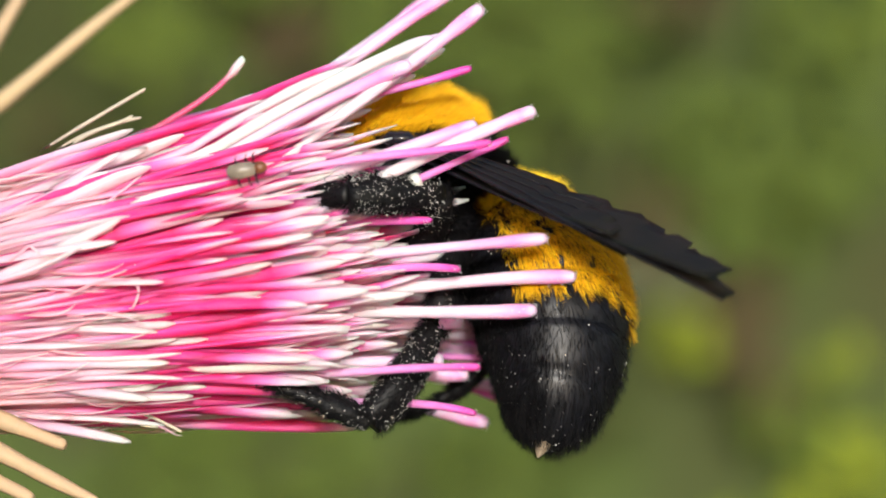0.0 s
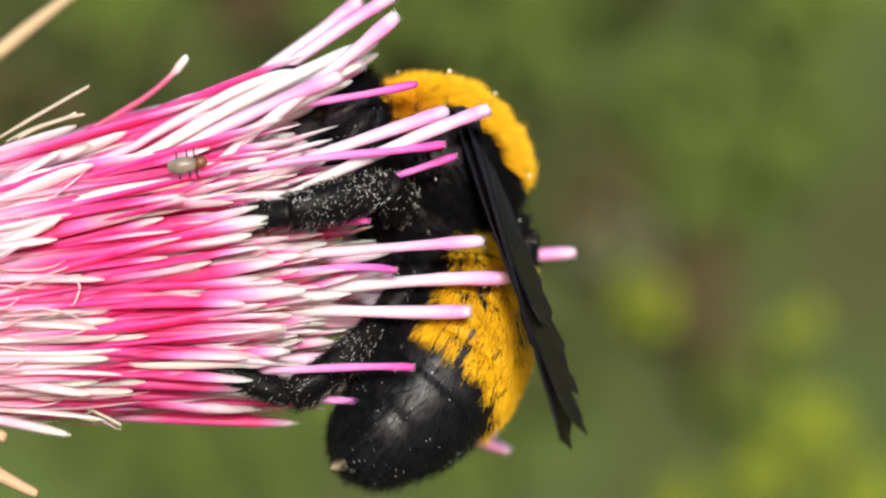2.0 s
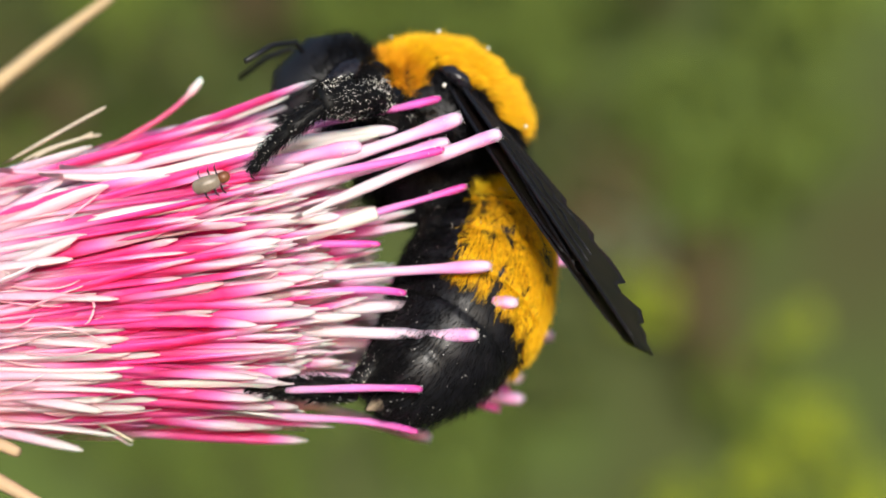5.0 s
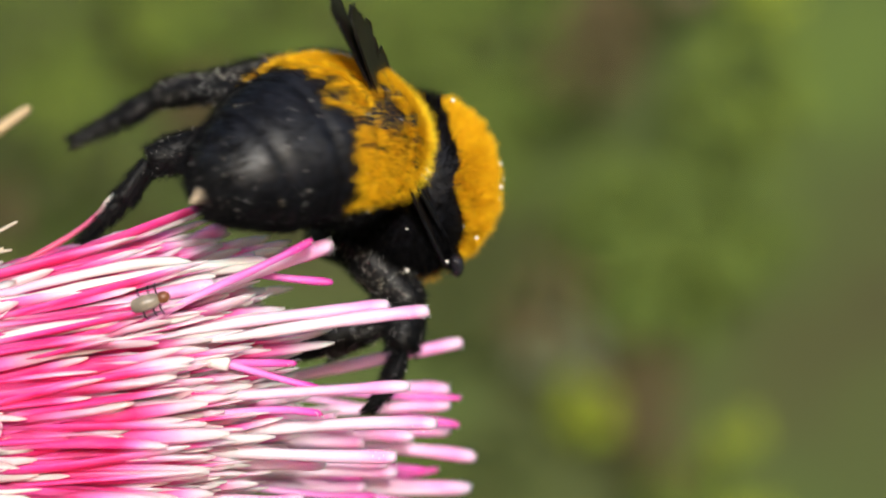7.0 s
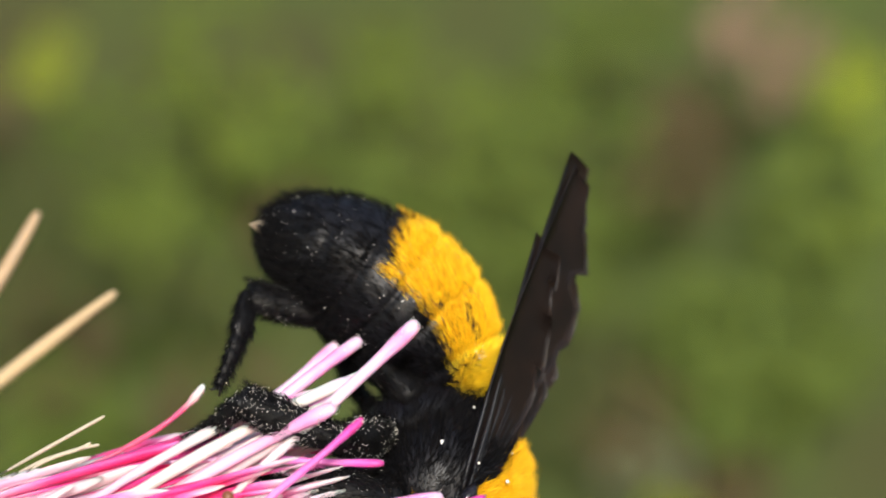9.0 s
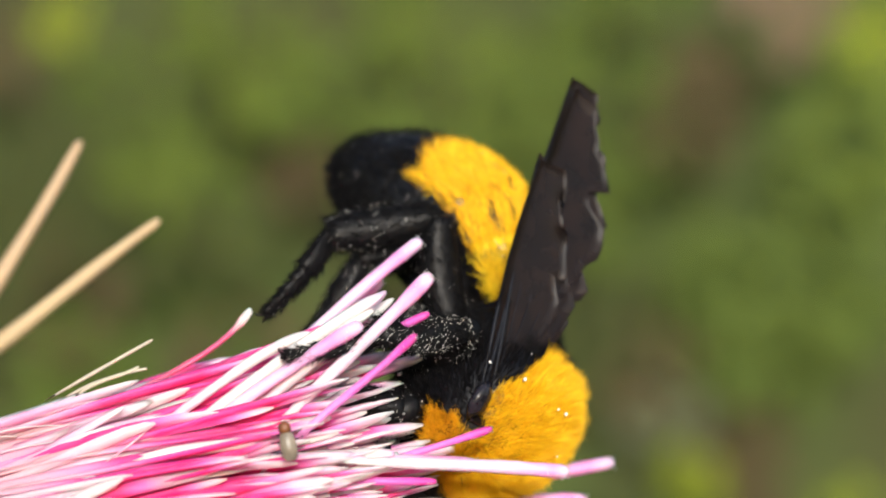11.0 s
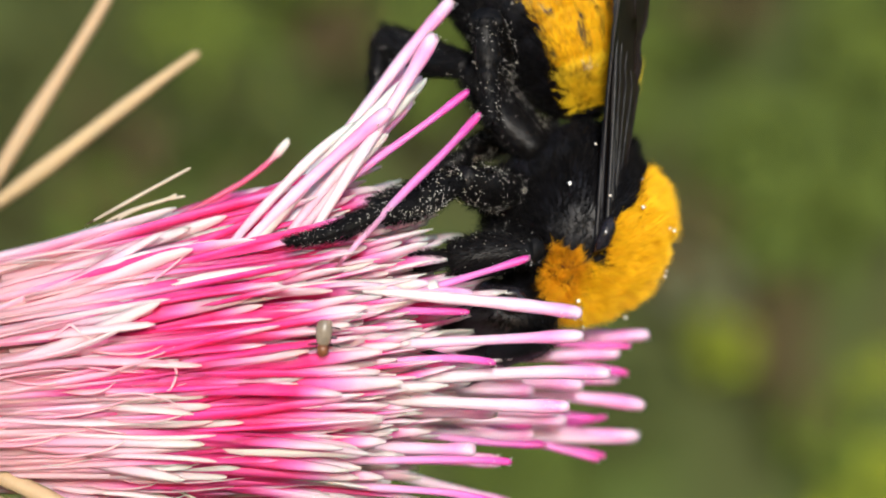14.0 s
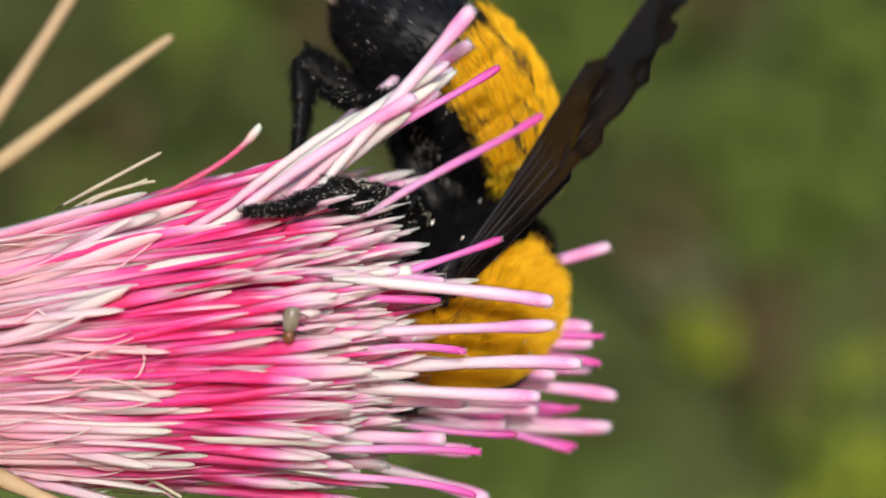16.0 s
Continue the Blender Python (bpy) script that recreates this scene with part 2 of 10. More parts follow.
# ---- the ground and the meadow behind ----
def meadow():
    rng = random.Random(4)
    prof = [(-2.2, -0.42), (-0.6, -0.40), (0.45, -0.38), (0.66, -0.30), (0.74, -0.15), (0.78, 0.0), (0.83, 0.25), (0.95, 0.6), (1.3, 1.1), (2.0, 1.5)]
    far = [4.0, 9.0, 25.0, 80.0, 300.0]
    near_y = np.interp(np.linspace(0, 9, 50), range(10), [p[0] for p in prof])
    near_z = np.interp(np.linspace(0, 9, 50), range(10), [p[1] for p in prof])
    # the same sheet runs on to the horizon on every side
    ys = [-v for v in reversed(far)] + list(near_y) + far
    zs = [-0.42] * 5 + list(near_z) + [1.7, 1.9, 2.2, 2.5, 2.5]
    xs = [-v for v in reversed(far)] + list(np.linspace(-1.8, 1.8, 60)) + far
    nx, ny = len(xs), len(ys)
    verts, faces = [], []
    for j in range(ny):
        for x in xs:
            w = noise.noise(Vector((x * 9, ys[j] * 9, zs[j] * 9))) * 0.03
            verts.append((x, ys[j] + w, zs[j] + w * 0.5))
    for j in range(ny - 1):
        for i in range(nx - 1):
            a = j * nx + i
            faces.append((a, a + 1, a + nx + 1, a + nx))
    g = link_mesh("ground", verts, faces, MEADOW)
    tagged(g, "grassy bank rising behind, green with brown earth", "ground", kind="structure")


meadow()

LEAFMATS = {"lime": leaf_material("lime leaf", (0.1092, 0.1347, 0.0127), (0.1638, 0.2002, 0.0182)),
            "green": leaf_material("green leaf", (0.044, 0.063, 0.0125), (0.060, 0.084, 0.0160)),
            "brown": leaf_material("dry leaf", (0.044, 0.034, 0.0165), (0.063, 0.048, 0.0235)),
            # a darker copy of the green leaf: shade on the bank, put into the colour
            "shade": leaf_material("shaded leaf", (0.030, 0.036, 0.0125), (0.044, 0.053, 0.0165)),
            "spring": leaf_material("spring leaf", (0.054, 0.076, 0.0130), (0.074, 0.102, 0.0165)),
            "pale": leaf_material("silvery leaf", (0.066, 0.076, 0.040), (0.088, 0.100, 0.054)),
            "pink": leaf_material("faded leaf", (0.1092, 0.0774, 0.0501), (0.1547, 0.1092, 0.0774))}


def leaf_mesh(kind):
    """One small pointed leaf, a unit long, cupped along its midrib."""
    rows = [(-0.5, 0.02), (-0.3, 0.17), (0.0, 0.23), (0.28, 0.15), (0.5, 0.01)]
    verts = [(x, 0.10 * abs(q) - 0.12 * x * x, q * w) for x, w in rows for q in (-1, 0, 1)]
    verts += [(x, y + 0.015, z) for x, y, z in verts]
    faces = []
    for j in range(4):
        for i in range(2):
            a = j * 3 + i
            faces += [(a, a + 1, a + 4, a + 3), (a + 15, a + 18, a + 19, a + 16)]
    me = bpy.data.meshes.new("leaf")
    me.from_pydata(verts, [], faces)
    me.materials.append(LEAFMATS[kind])
    me.polygons.foreach_set("use_smooth", [True] * len(faces))
    me.update()
    return me


LEAVES = {kind: leaf_mesh(kind) for kind in LEAFMATS}


def leaf_clump(x, y, z, r, kind, label, seed, count=26):
    """A clump of small pointed leaves growing from the bank."""
    rng = random.Random(seed)
    clump = new("leaf_clump")
    clump.location = (x, y, z)
    tagged(clump, label, "foliage", "plants behind the flower")
    for _ in range(count):
        a, e = rng.uniform(0, 6.283), rng.random() ** 0.5 * r
        s = r * rng.uniform(0.5, 0.8)
        leaf = new("leaf", LEAVES[kind])
        leaf.parent = clump
        leaf.matrix_basis = (Matrix.Translation((e * math.cos(a), rng.uniform(-0.3, 0.3) * r, e * math.sin(a)))
                             @ Euler((rng.uniform(-0.6, 0.6), rng.uniform(0, 6.283), rng.uniform(-0.6, 0.6))).to_matrix().to_4x4() @ Matrix.Scale(s, 4))
    return clump


CLUMP_LABELS = {"lime": "sunlit yellow-green leaves, far out of focus", "green": "soft green leaves on the bank behind",
                "brown": "brown dry leaves on bare earth behind", "shade": "green leaves on the bank behind, shade put into their colour",
                "spring": "fresh light green leaves on the bank behind", "pale": "silvery green leaves on the bank behind",
                "pink": "pale faded leaves on the bank behind"}
planted = []


def plant(x, z, r, kind):
    """Let a clump of that kind grow from the bank."""
    planted.append(leaf_clump(x, 0.735, z, r, kind, CLUMP_LABELS[kind], len(planted)))


plant(0.081, -0.028, 0.012, "lime")
plant(0.134, -0.037, 0.0085, "lime")
plant(0.141, -0.073, 0.014, "lime")
plant(0.122, -0.088, 0.011, "lime")
plant(0.096, -0.103, 0.012, "lime")
plant(0.159, -0.097, 0.013, "lime")
plant(-0.134, 0.123, 0.011, "lime")
plant(0.140, 0.120, 0.014, "lime")
plant(0.009, 0.110, 0.015, "spring")
plant(-0.020, 0.124, 0.018, "spring")
plant(-0.061, 0.101, 0.020, "spring")
plant(-0.094, 0.067, 0.022, "spring")
plant(-0.078, 0.128, 0.020, "spring")
plant(0.120, -0.060, 0.018, "spring")
plant(0.134, 0.083, 0.024, "spring")
plant(0.055, 0.128, 0.026, "green")
plant(-0.107, 0.099, 0.024, "green")
plant(-0.034, 0.093, 0.026, "green")
plant(0.018, 0.086, 0.028, "green")
plant(-0.012, 0.069, 0.028, "green")
plant(0.037, 0.052, 0.026, "green")
plant(0.058, 0.080, 0.018, "green")
plant(0.108, 0.030, 0.033, "green")
plant(0.127, 0.044, 0.026, "green")
plant(0.086, 0.036, 0.023, "green")
plant(-0.124, -0.007, 0.027, "green")
plant(0.022, -0.067, 0.028, "green")
plant(-0.054, -0.076, 0.031, "green")
plant(-0.091, -0.071, 0.028, "green")
plant(0.081, 0.088, 0.017, "brown")
plant(0.106, -0.038, 0.014, "brown")
plant(0.113, -0.048, 0.011, "brown")
plant(0.084, 0.104, 0.017, "brown")
plant(-0.053, 0.072, 0.013, "brown")
plant(-0.128, 0.028, 0.021, "brown")
plant(-0.068, 0.004, 0.024, "brown")
plant(0.069, 0.004, 0.017, "brown")
plant(0.097, -0.015, 0.015, "brown")
plant(-0.156, 0.108, 0.014, "brown")
# clumps whose dark leaf colour stands in for shaded foliage
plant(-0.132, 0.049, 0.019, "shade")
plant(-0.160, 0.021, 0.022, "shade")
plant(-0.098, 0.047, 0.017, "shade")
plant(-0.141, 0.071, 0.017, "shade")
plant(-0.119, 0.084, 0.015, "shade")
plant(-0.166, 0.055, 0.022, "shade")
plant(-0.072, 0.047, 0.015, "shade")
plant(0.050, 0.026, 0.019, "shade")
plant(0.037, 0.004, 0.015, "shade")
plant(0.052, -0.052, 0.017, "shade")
plant(0.072, -0.010, 0.015, "pale")
plant(0.108, 0.134, 0.022, "pink")


# ---- the flower ----
AX0 = Vector((-0.0255, 0.0, -0.0034))
flower = new("thistle_flower")
flower.location = AX0
tagged(flower, "pink and white thistle flower head lying sideways", "flower", kind="")


def along_pose(base, tip, spin=0.0):
    """The pose of a strand built along x, from base towards tip, in the flower's space."""
    d = (Vector(tip) - Vector(base)).normalized()
    return Matrix.Translation(Vector(base)) @ d.to_track_quat("X", "Z").to_matrix().to_4x4() @ Matrix.Rotation(spin, 4, "X")


def floret_mesh(seed, pale):
    """Corolla: a slender tube that parts into five narrow pointed lobes; the pale kind is shorter and cream."""
    rng = random.Random(seed)
    verts, faces, us = [], [], []
    tube_end = (rng.uniform(1.8, 3.2) if pale else rng.uniform(2.8, 5.5)) * MM
    sag = rng.uniform(-0.5, 0.5) * MM
    path = [(tube_end * k / 5, 0, sag * (k / 5) ** 2) for k in range(6)]
    tube(path, [0.17 * MM, 0.18 * MM, 0.20 * MM, 0.22 * MM, 0.24 * MM, 0.24 * MM], 6, verts=verts, faces=faces, us=us, cap=False)
    ntube = len(faces)
    for k in range(5):
        a = 2 * math.pi * k / 5 + rng.uniform(-0.3, 0.3)
        L = (rng.uniform(8.0, 11.5) if pale else rng.uniform(13.0, 16.5)) * MM
        spread = rng.uniform(0.1, 0.95) * MM
        curl = rng.uniform(-0.95, 0.95) * MM
        fat, wave = rng.uniform(0.75, 1.40), rng.uniform(-0.30, 0.30) * MM
        pts, rad = [], []
        for j in range(8):
            u = (0, 0.16, 0.34, 0.52, 0.70, 0.86, 0.96, 1.0)[j]
            rr = 0.16 * MM + spread * u ** 1.4
            sway = wave * math.sin(u * 5.0 + a)
            pts.append((tube_end + L * u, rr * math.cos(a) + curl * u * u + sway, sag + rr * math.sin(a) + curl * 0.5 * u * u - sway * 0.6))
            rad.append((0.18, 0.23, 0.27, 0.29, 0.29, 0.26, 0.18, 0.05)[j] * MM * fat)
        tube(pts, rad, 6, 0.42, verts=verts, faces=faces, us=us, up=(0.1, math.cos(a + 1.57), math.sin(a + 1.57)))
    me = bpy.data.meshes.new("floret")
    me.from_pydata(verts, [], faces)
    me.materials.append(PALETUBE if pale else TUBE)
    me.materials.append(PALELOBE if pale else LOBE)
    me.polygons.foreach_set("material_index", [0] * ntube + [1] * (len(faces) - ntube))
    me.polygons.foreach_set("use_smooth", [True] * len(faces))
    strand_uv(me, us)
    me.update()
    return me


FLORETS = [floret_mesh(s, False) for s in range(16)]
PALE = [floret_mesh(s, True) for s in range(50, 58)]


def florets():
    rng = random.Random(11)
    n = 300
    for k in range(n):
        rr = math.sqrt((k + 0.5) / n)
        a = k * 2.39996
        # the base on the receptacle, the end on a wider disc ahead
        base = Vector((rng.uniform(-1.4, 0.8) * MM + 5.0 * MM * (1 - rr * rr), rr * 4.7 * MM * math.cos(a), rr * 4.7 * MM * math.sin(a)))
        out = rr * 6.8 * MM
        tip = Vector((18 * MM, out * math.cos(a) + rng.uniform(-0.9, 0.9) * MM, out * math.sin(a) + 18 * MM * 0.15 + rng.uniform(-0.9, 0.9) * MM))
        pale = rr > 0.80 and rng.random() < 0.45
        f = new("floret", rng.choice(PALE) if pale else rng.choice(FLORETS))
        f.parent = flower
        f.matrix_basis = along_pose(base, tip, rng.uniform(0, 6.283))


def packed_florets():
    """The further florets that fill the head between those that can be told apart."""
    rng = random.Random(23)
    verts, faces, slots, us = [], [], [], []
    for k in range(240):
        rr = math.sqrt(rng.uniform(0.35, 0.93))
        a = rng.uniform(0, 6.283)
        base = Vector((rng.uniform(-1.4, 0.8) * MM + 5.0 * MM * (1 - rr * rr), rr * 4.7 * MM * math.cos(a), rr * 4.7 * MM * math.sin(a)))
        out = rr * 6.7 * MM
        tip = Vector((18 * MM, out * math.cos(a) + rng.uniform(-0.9, 0.9) * MM, out * math.sin(a) + 18 * MM * 0.15 + rng.uniform(-0.9, 0.9) * MM))
        me = rng.choice(PALE) if rr > 0.86 and rng.random() < 0.3 else rng.choice(FLORETS)
        m = along_pose(base, tip, rng.uniform(0, 6.283))
        n0 = len(verts)
        verts += [tuple(m @ q.co) for q in me.vertices]
        pale = 2 if me in PALE else 0
        for p in me.polygons:
            faces.append(tuple(i + n0 for i in p.vertices))
            slots.append(p.material_index + pale)
        own = [0.0] * len(me.vertices)
        layer = me.uv_layers["strand"].data
        for lp in me.loops:
            own[lp.vertex_index] = layer[lp.index].uv[0]
        us += own
    ob = link_mesh("floret_mass", verts, faces, TUBE, flower, "further florets packed into the flower head")
    for mat in (LOBE, PALETUBE, PALELOBE):
        ob.data.materials.append(mat)
    ob.data.polygons.foreach_set("material_index", slots)
    strand_uv(ob.data, us)
    tagged(ob, kind="stuff")


def unit_strand(name, mat, r0, r1, tipfat, sag, lean, sides=8, flat=1.0, root=0.0):
    """A strand one unit long before it is scaled along x; a root, in units, may curve back from its start."""
    pts, rad = [], []
    own = random.Random(int(abs(sag) * 1e8) + int(lean * 1e6))
    side, nod, ph = own.uniform(-0.22, 0.22) * MM, own.uniform(-0.16, 0.16) * MM, own.uniform(0, 6.28)
    for w in (1.0, 0.8, 0.6, 0.4, 0.2):
        if root:
            pts.append((-w * root, 0, 1.0 * MM * w * w))
            rad.append(r0 * (1.05 - 0.5 * w))
    for u in (0, 0.1, 0.2, 0.3, 0.4, 0.5, 0.6, 0.7, 0.78, 0.85, 0.90, 0.94, 0.97, 0.985, 0.995, 1.0):
        pts.append((u, side * math.sin(3.14 * u), sag * (u - u * u) * 4 + nod * math.sin(6.28 * u) * u))
        end = {0: 0.1, 0.1: 0.45, 0.2: 0.68, 0.3: 0.85, 0.4: 0.95, 0.97: 0.95, 0.985: 0.82, 0.995: 0.6, 1.0: 0.22}.get(u, 1.0)
        if mat in (SHEATH, PALELOBE):
            end = {0.90: 0.92, 0.94: 0.78, 0.97: 0.58, 0.985: 0.42, 0.995: 0.25, 1.0: 0.1}.get(u, end)
        if root and u < 0.5:
            end = 1.0
        rad.append((r0 + (r1 - r0) * u + (tipfat if u > 0.88 else 0)) * end * (1 + 0.07 * math.sin(17 * u + ph)))
    us = []
    v, f = tube(pts, rad, sides, flat, us=us)
    return v, f, [(pts[int(i * (len(pts) - 1) + 0.5)][0] + root) / (1 + root) for i in us]


def style(kind, base, tip, sag=0.0, name="style", root=0.0):
    """One style from base to tip, in the flower's space; root: the length that curves back into the head."""
    L = (Vector(tip) - Vector(base)).length
    mat, r0, r1, fat = {"pale": (STYLE, 0.24, 0.30, 0.04), "thin": (MAGENTA, 0.20, 0.16, 0.02), "sheath": (SHEATH, 0.27, 0.29, 0.02),
                        "stub": (STYLE, 0.25, 0.27, 0.02), "lobe": (PALELOBE, 0.20, 0.26, 0.0), "jthin": (MAGENTA, 0.18, 0.15, 0.02), "jointed": (STYLE, 0.20, 0.24, 0.04), "red": (REDSTYLE, 0.15, 0.12, 0.09), "straw": (STRAW, 0.60, 0.25, 0.0), "bristle": (BRISTLE, 0.10, 0.07, 0.0)}[kind]
    v, f, us = unit_strand(name, mat, r0 * MM, r1 * MM, fat * MM, sag, L + abs(base[1]), root=root / L)
    nf = len(f)
    if kind in ("pale", "thin", "jointed", "jthin"):
        # pollen stuck to the end
        rg = np.random.default_rng(int(L * 1e7) % 9973)
        k = 34 if kind == "pale" else 16
        ga = rg.uniform(0, 2 * math.pi, k)
        gx = 1 - rg.random(k) ** 2 * 0.10
        gp = np.stack([gx, np.cos(ga) * r1 * MM * 1.02, np.sin(ga) * r1 * MM * 1.02], 1)
        gv, gf = grains(np.zeros((k, 3)), rg.uniform(0.018, 0.045, k) * MM, rg)
        gv = np.array(gv).reshape(k, 6, 3) * np.array([1 / L, 1, 1]) + gp[:, None, :]
        f = f + [tuple(i + len(v) for i in q) for q in gf]
        v = v + [tuple(q) for q in gv.reshape(-1, 3)]
        us = us + [1.0] * (k * 6)
    me = bpy.data.meshes.new(name)
    me.from_pydata(v, [], f)
    me.materials.append(mat)
    me.materials.append(POLLEN)
    me.polygons.foreach_set("material_index", [0] * nf + [1] * (len(f) - nf))
    me.polygons.foreach_set("use_smooth", [True] * len(f))
    strand_uv(me, us)
    me.update()
    ob = new(name, me)
    ob.parent = flower
    ob.matrix_basis = along_pose(base, tip) @ Matrix.Diagonal((L, 1, 1, 1))
    if kind in ("jointed", "jthin"):
        # the wider anther tube that the style comes out of
        us = []
        pts = [(0.50 * q, 0, sag * (0.5 * q - 0.25 * q * q) * 4) for q in (0, 0.2, 0.4, 0.6, 0.8, 0.93, 0.985, 1.0)]
        v, f = tube(pts, [q * MM for q in (0.16, 0.27, 0.31, 0.33, 0.34, 0.34, 0.31, 0.24)], 8, us=us)
        sh = link_mesh("anther_tube", v, f, SHEATH, ob, "cream anther tube with a pink rim")
        strand_uv(sh.data, us)
    return ob


florets()
packed_florets()


def threads():
    """Fine pale threads with frayed, curling ends, caught among the florets."""
    rng = random.Random(77)
    verts, faces, us = [], [], []
    for _ in range(110):
        a = rng.uniform(0, 6.283)
        x = rng.uniform(2.5, 11.0) * MM
        rad = (4.8 + 2.2 * x / (18 * MM)) * MM * rng.uniform(0.98, 1.07)
        lift = x * 0.15
        L = rng.uniform(2.0, 6.0) * MM
        drift, curl = rng.uniform(-0.16, 0.16), rng.uniform(-1.0, 1.0)
        pts = []
        for j in range(7):
            u = j / 6
            b = a + drift * u + curl * 0.12 * u ** 3
            r2 = rad + 0.18 * MM * math.sin(u * 3.0) + 0.11 * L * u
            pts.append((x + L * (u - 0.12 * abs(curl) * u ** 3), r2 * math.cos(b), r2 * math.sin(b) + lift + 0.15 * L * u))
        tube(pts, [0.06 * MM, 0.075 * MM, 0.08 * MM, 0.075 * MM, 0.06 * MM, 0.05 * MM, 0.02 * MM], 5, 0.7, verts=verts, faces=faces, us=us)
    ob = link_mesh("pale_threads", verts, faces, PALELOBE, flower, "fine pale threads with frayed ends")
    strand_uv(ob.data, us)
    tagged(ob, kind="stuff")


threads()


def curled_thread(points):
    """One loose white thread that lies on the florets, its bends given in millimetres."""
    pts = [Vector(p) * MM - AX0 for p in points]
    fine = []
    for i in range(len(pts) - 1):
        p0, p1, p2, p3 = pts[max(i - 1, 0)], pts[i], pts[i + 1], pts[min(i + 2, len(pts) - 1)]
        for k in range(5):
            u = k / 5
            fine.append(0.5 * (2 * p1 + (p2 - p0) * u + (2 * p0 - 5 * p1 + 4 * p2 - p3) * u * u + (3 * p1 - p0 - 3 * p2 + p3) * u ** 3))
    fine.append(pts[-1])
    us = []
    v, f = tube(fine, [0.06 * MM * (0.35 + 0.65 * min(1, (len(fine) - 1 - i) / 8)) for i in range(len(fine))], 6, us=us)
    ob = link_mesh("thread", v, f, PALELOBE, flower, "loose curled white thread")
    strand_uv(ob.data, us)


curled_thread([(-15.8, -6.6, -1.9), (-14.9, -6.8, -1.5), (-13.9, -6.9, -1.3), (-13.15, -6.9, -1.4), (-12.9, -6.9, -1.8), (-13.1, -6.9, -2.4), (-13.3, -6.8, -2.55)])
curled_thread([(-18.5, -6.3, -0.55), (-17.8, -6.5, 0.0), (-17.55, -6.6, 0.1), (-17.0, -6.6, -0.3), (-16.5, -6.5, -0.55)])
curled_thread([(-16.0, -6.3, -2.9), (-14.6, -6.7, -2.7), (-13.4, -6.8, -2.9), (-12.5, -6.8, -3.3)])
curled_thread([(-13.6, -1.5, -7.7), (-12.6, -1.6, -7.9), (-11.9, -1.7, -8.25), (-11.6, -1.7, -8.3)])


def at(x, z, y=0.0):
    """A place given in millimetres of the scene, in the flower's space."""
    return Vector((x, y, z)) * MM - AX0


def grown(kind, x0, z0, x1, z1, y0, y1, sag):
    """A style, bract or bristle from its root to its end, in millimetres of the scene."""
    style(kind, at(x0, z0, y0), at(x1, z1, y1), sag * MM, {"straw": "dry_bract", "bristle": "bristle"}.get(kind, "style"))


grown("sheath", -12.39, 1.76, -2.28, 2.45, -3.0, -5.5, 0.0)
grown("thin", -12.39, 0.40, -0.46, 1.25, -3.0, -4.8, 0.2)
grown("pale", -8.13, -2.82, 4.01, -2.63, -3.5, -6.0, 0.0)
grown("thin", -7.89, -1.58, 0.75, -0.87, -3.5, -6.0, 0.2)
grown("pale", -7.43, -2.46, 5.76, -1.19, -3.0, -5.0, 0.2)
grown("pale", -8.57, -3.11, 6.87, -2.10, 6.0, 8.0, 0.0)
grown("jointed", -9.86, -0.84, 4.49, 0.46, -3.6, -6.2, 0.0)
grown("pale", -6.42, -3.03, 8.16, -3.38, 6.0, 8.0, 0.2)
grown("thin", -6.42, -3.57, 5.92, -4.12, 6.0, 8.0, 0.3)
grown("thin", -7.49, -5.18, 6.33, -4.01, 6.0, 8.0, -0.2)
grown("thin", -8.08, -5.50, 1.57, -4.97, -4.2, -7.6, 0.0)
grown("thin", -7.96, -6.71, 1.44, -7.10, -2.5, -5.0, 0.2)
grown("thin", -8.84, 0.16, 7.22, -0.40, 6.0, 5.0, 0.0)
grown("sheath", -12.23, -5.12, -4.79, -4.98, -4.5, -6.5, 0.0)
grown("sheath", -17.40, 0.88, -8.05, 2.92, -4.3, -6.3, 0.2)
grown("pale", -9.83, -5.35, 2.12, -8.09, 5.0, 3.0, 0.0)
grown("pale", -8.43, -2.61, 2.67, -2.61, 4.0, 4.0, 0.0)
grown("pale", -7.83, -3.12, 3.82, -3.43, 3.0, 3.0, 0.0)
grown("pale", -7.83, -4.16, 4.25, -3.94, 3.0, 4.0, 0.0)
grown("thin", -7.24, -4.52, 3.27, -4.96, 2.0, 2.0, 0.0)
grown("pale", -7.90, -4.94, 2.82, -4.82, 4.0, 5.0, 0.0)
grown("pale", -8.28, -5.89, 1.18, -5.74, 2.0, 1.0, 0.0)
grown("pale", -8.62, -2.12, 2.12, -1.86, 3.0, 3.0, 0.0)
grown("thin", -7.96, -3.97, 2.67, -4.25, 5.0, 4.0, 0.0)
grown("pale", -8.54, -1.58, 1.32, -1.27, 2.0, 2.0, 0.0)
grown("pale", -8.32, -3.51, 0.89, -3.15, -1.0, -3.0, 0.0)
grown("pale", -8.32, -5.16, 0.02, -4.89, -1.0, -3.0, 0.0)
grown("pale", -4.77, -1.87, 6.73, -0.72, 4.0, 5.5, 0.1)
grown("thin", -3.77, -0.24, 7.23, -1.78, 5.0, 6.5, 0.1)
grown("pale", -6.00, -2.62, 5.00, -2.29, 3.0, 4.5, 0.1)
grown("thin", -4.80, -3.37, 5.70, -3.90, 3.5, 5.0, 0.1)
grown("pale", -5.26, -0.80, 6.74, -0.08, 5.5, 7.0, 0.1)
grown("thin", -3.07, -3.93, 5.93, -5.91, 4.0, 5.5, 0.1)
grown("red", -14.90, 4.62, -8.98, 8.65, 0.0, 0.0, -0.5)
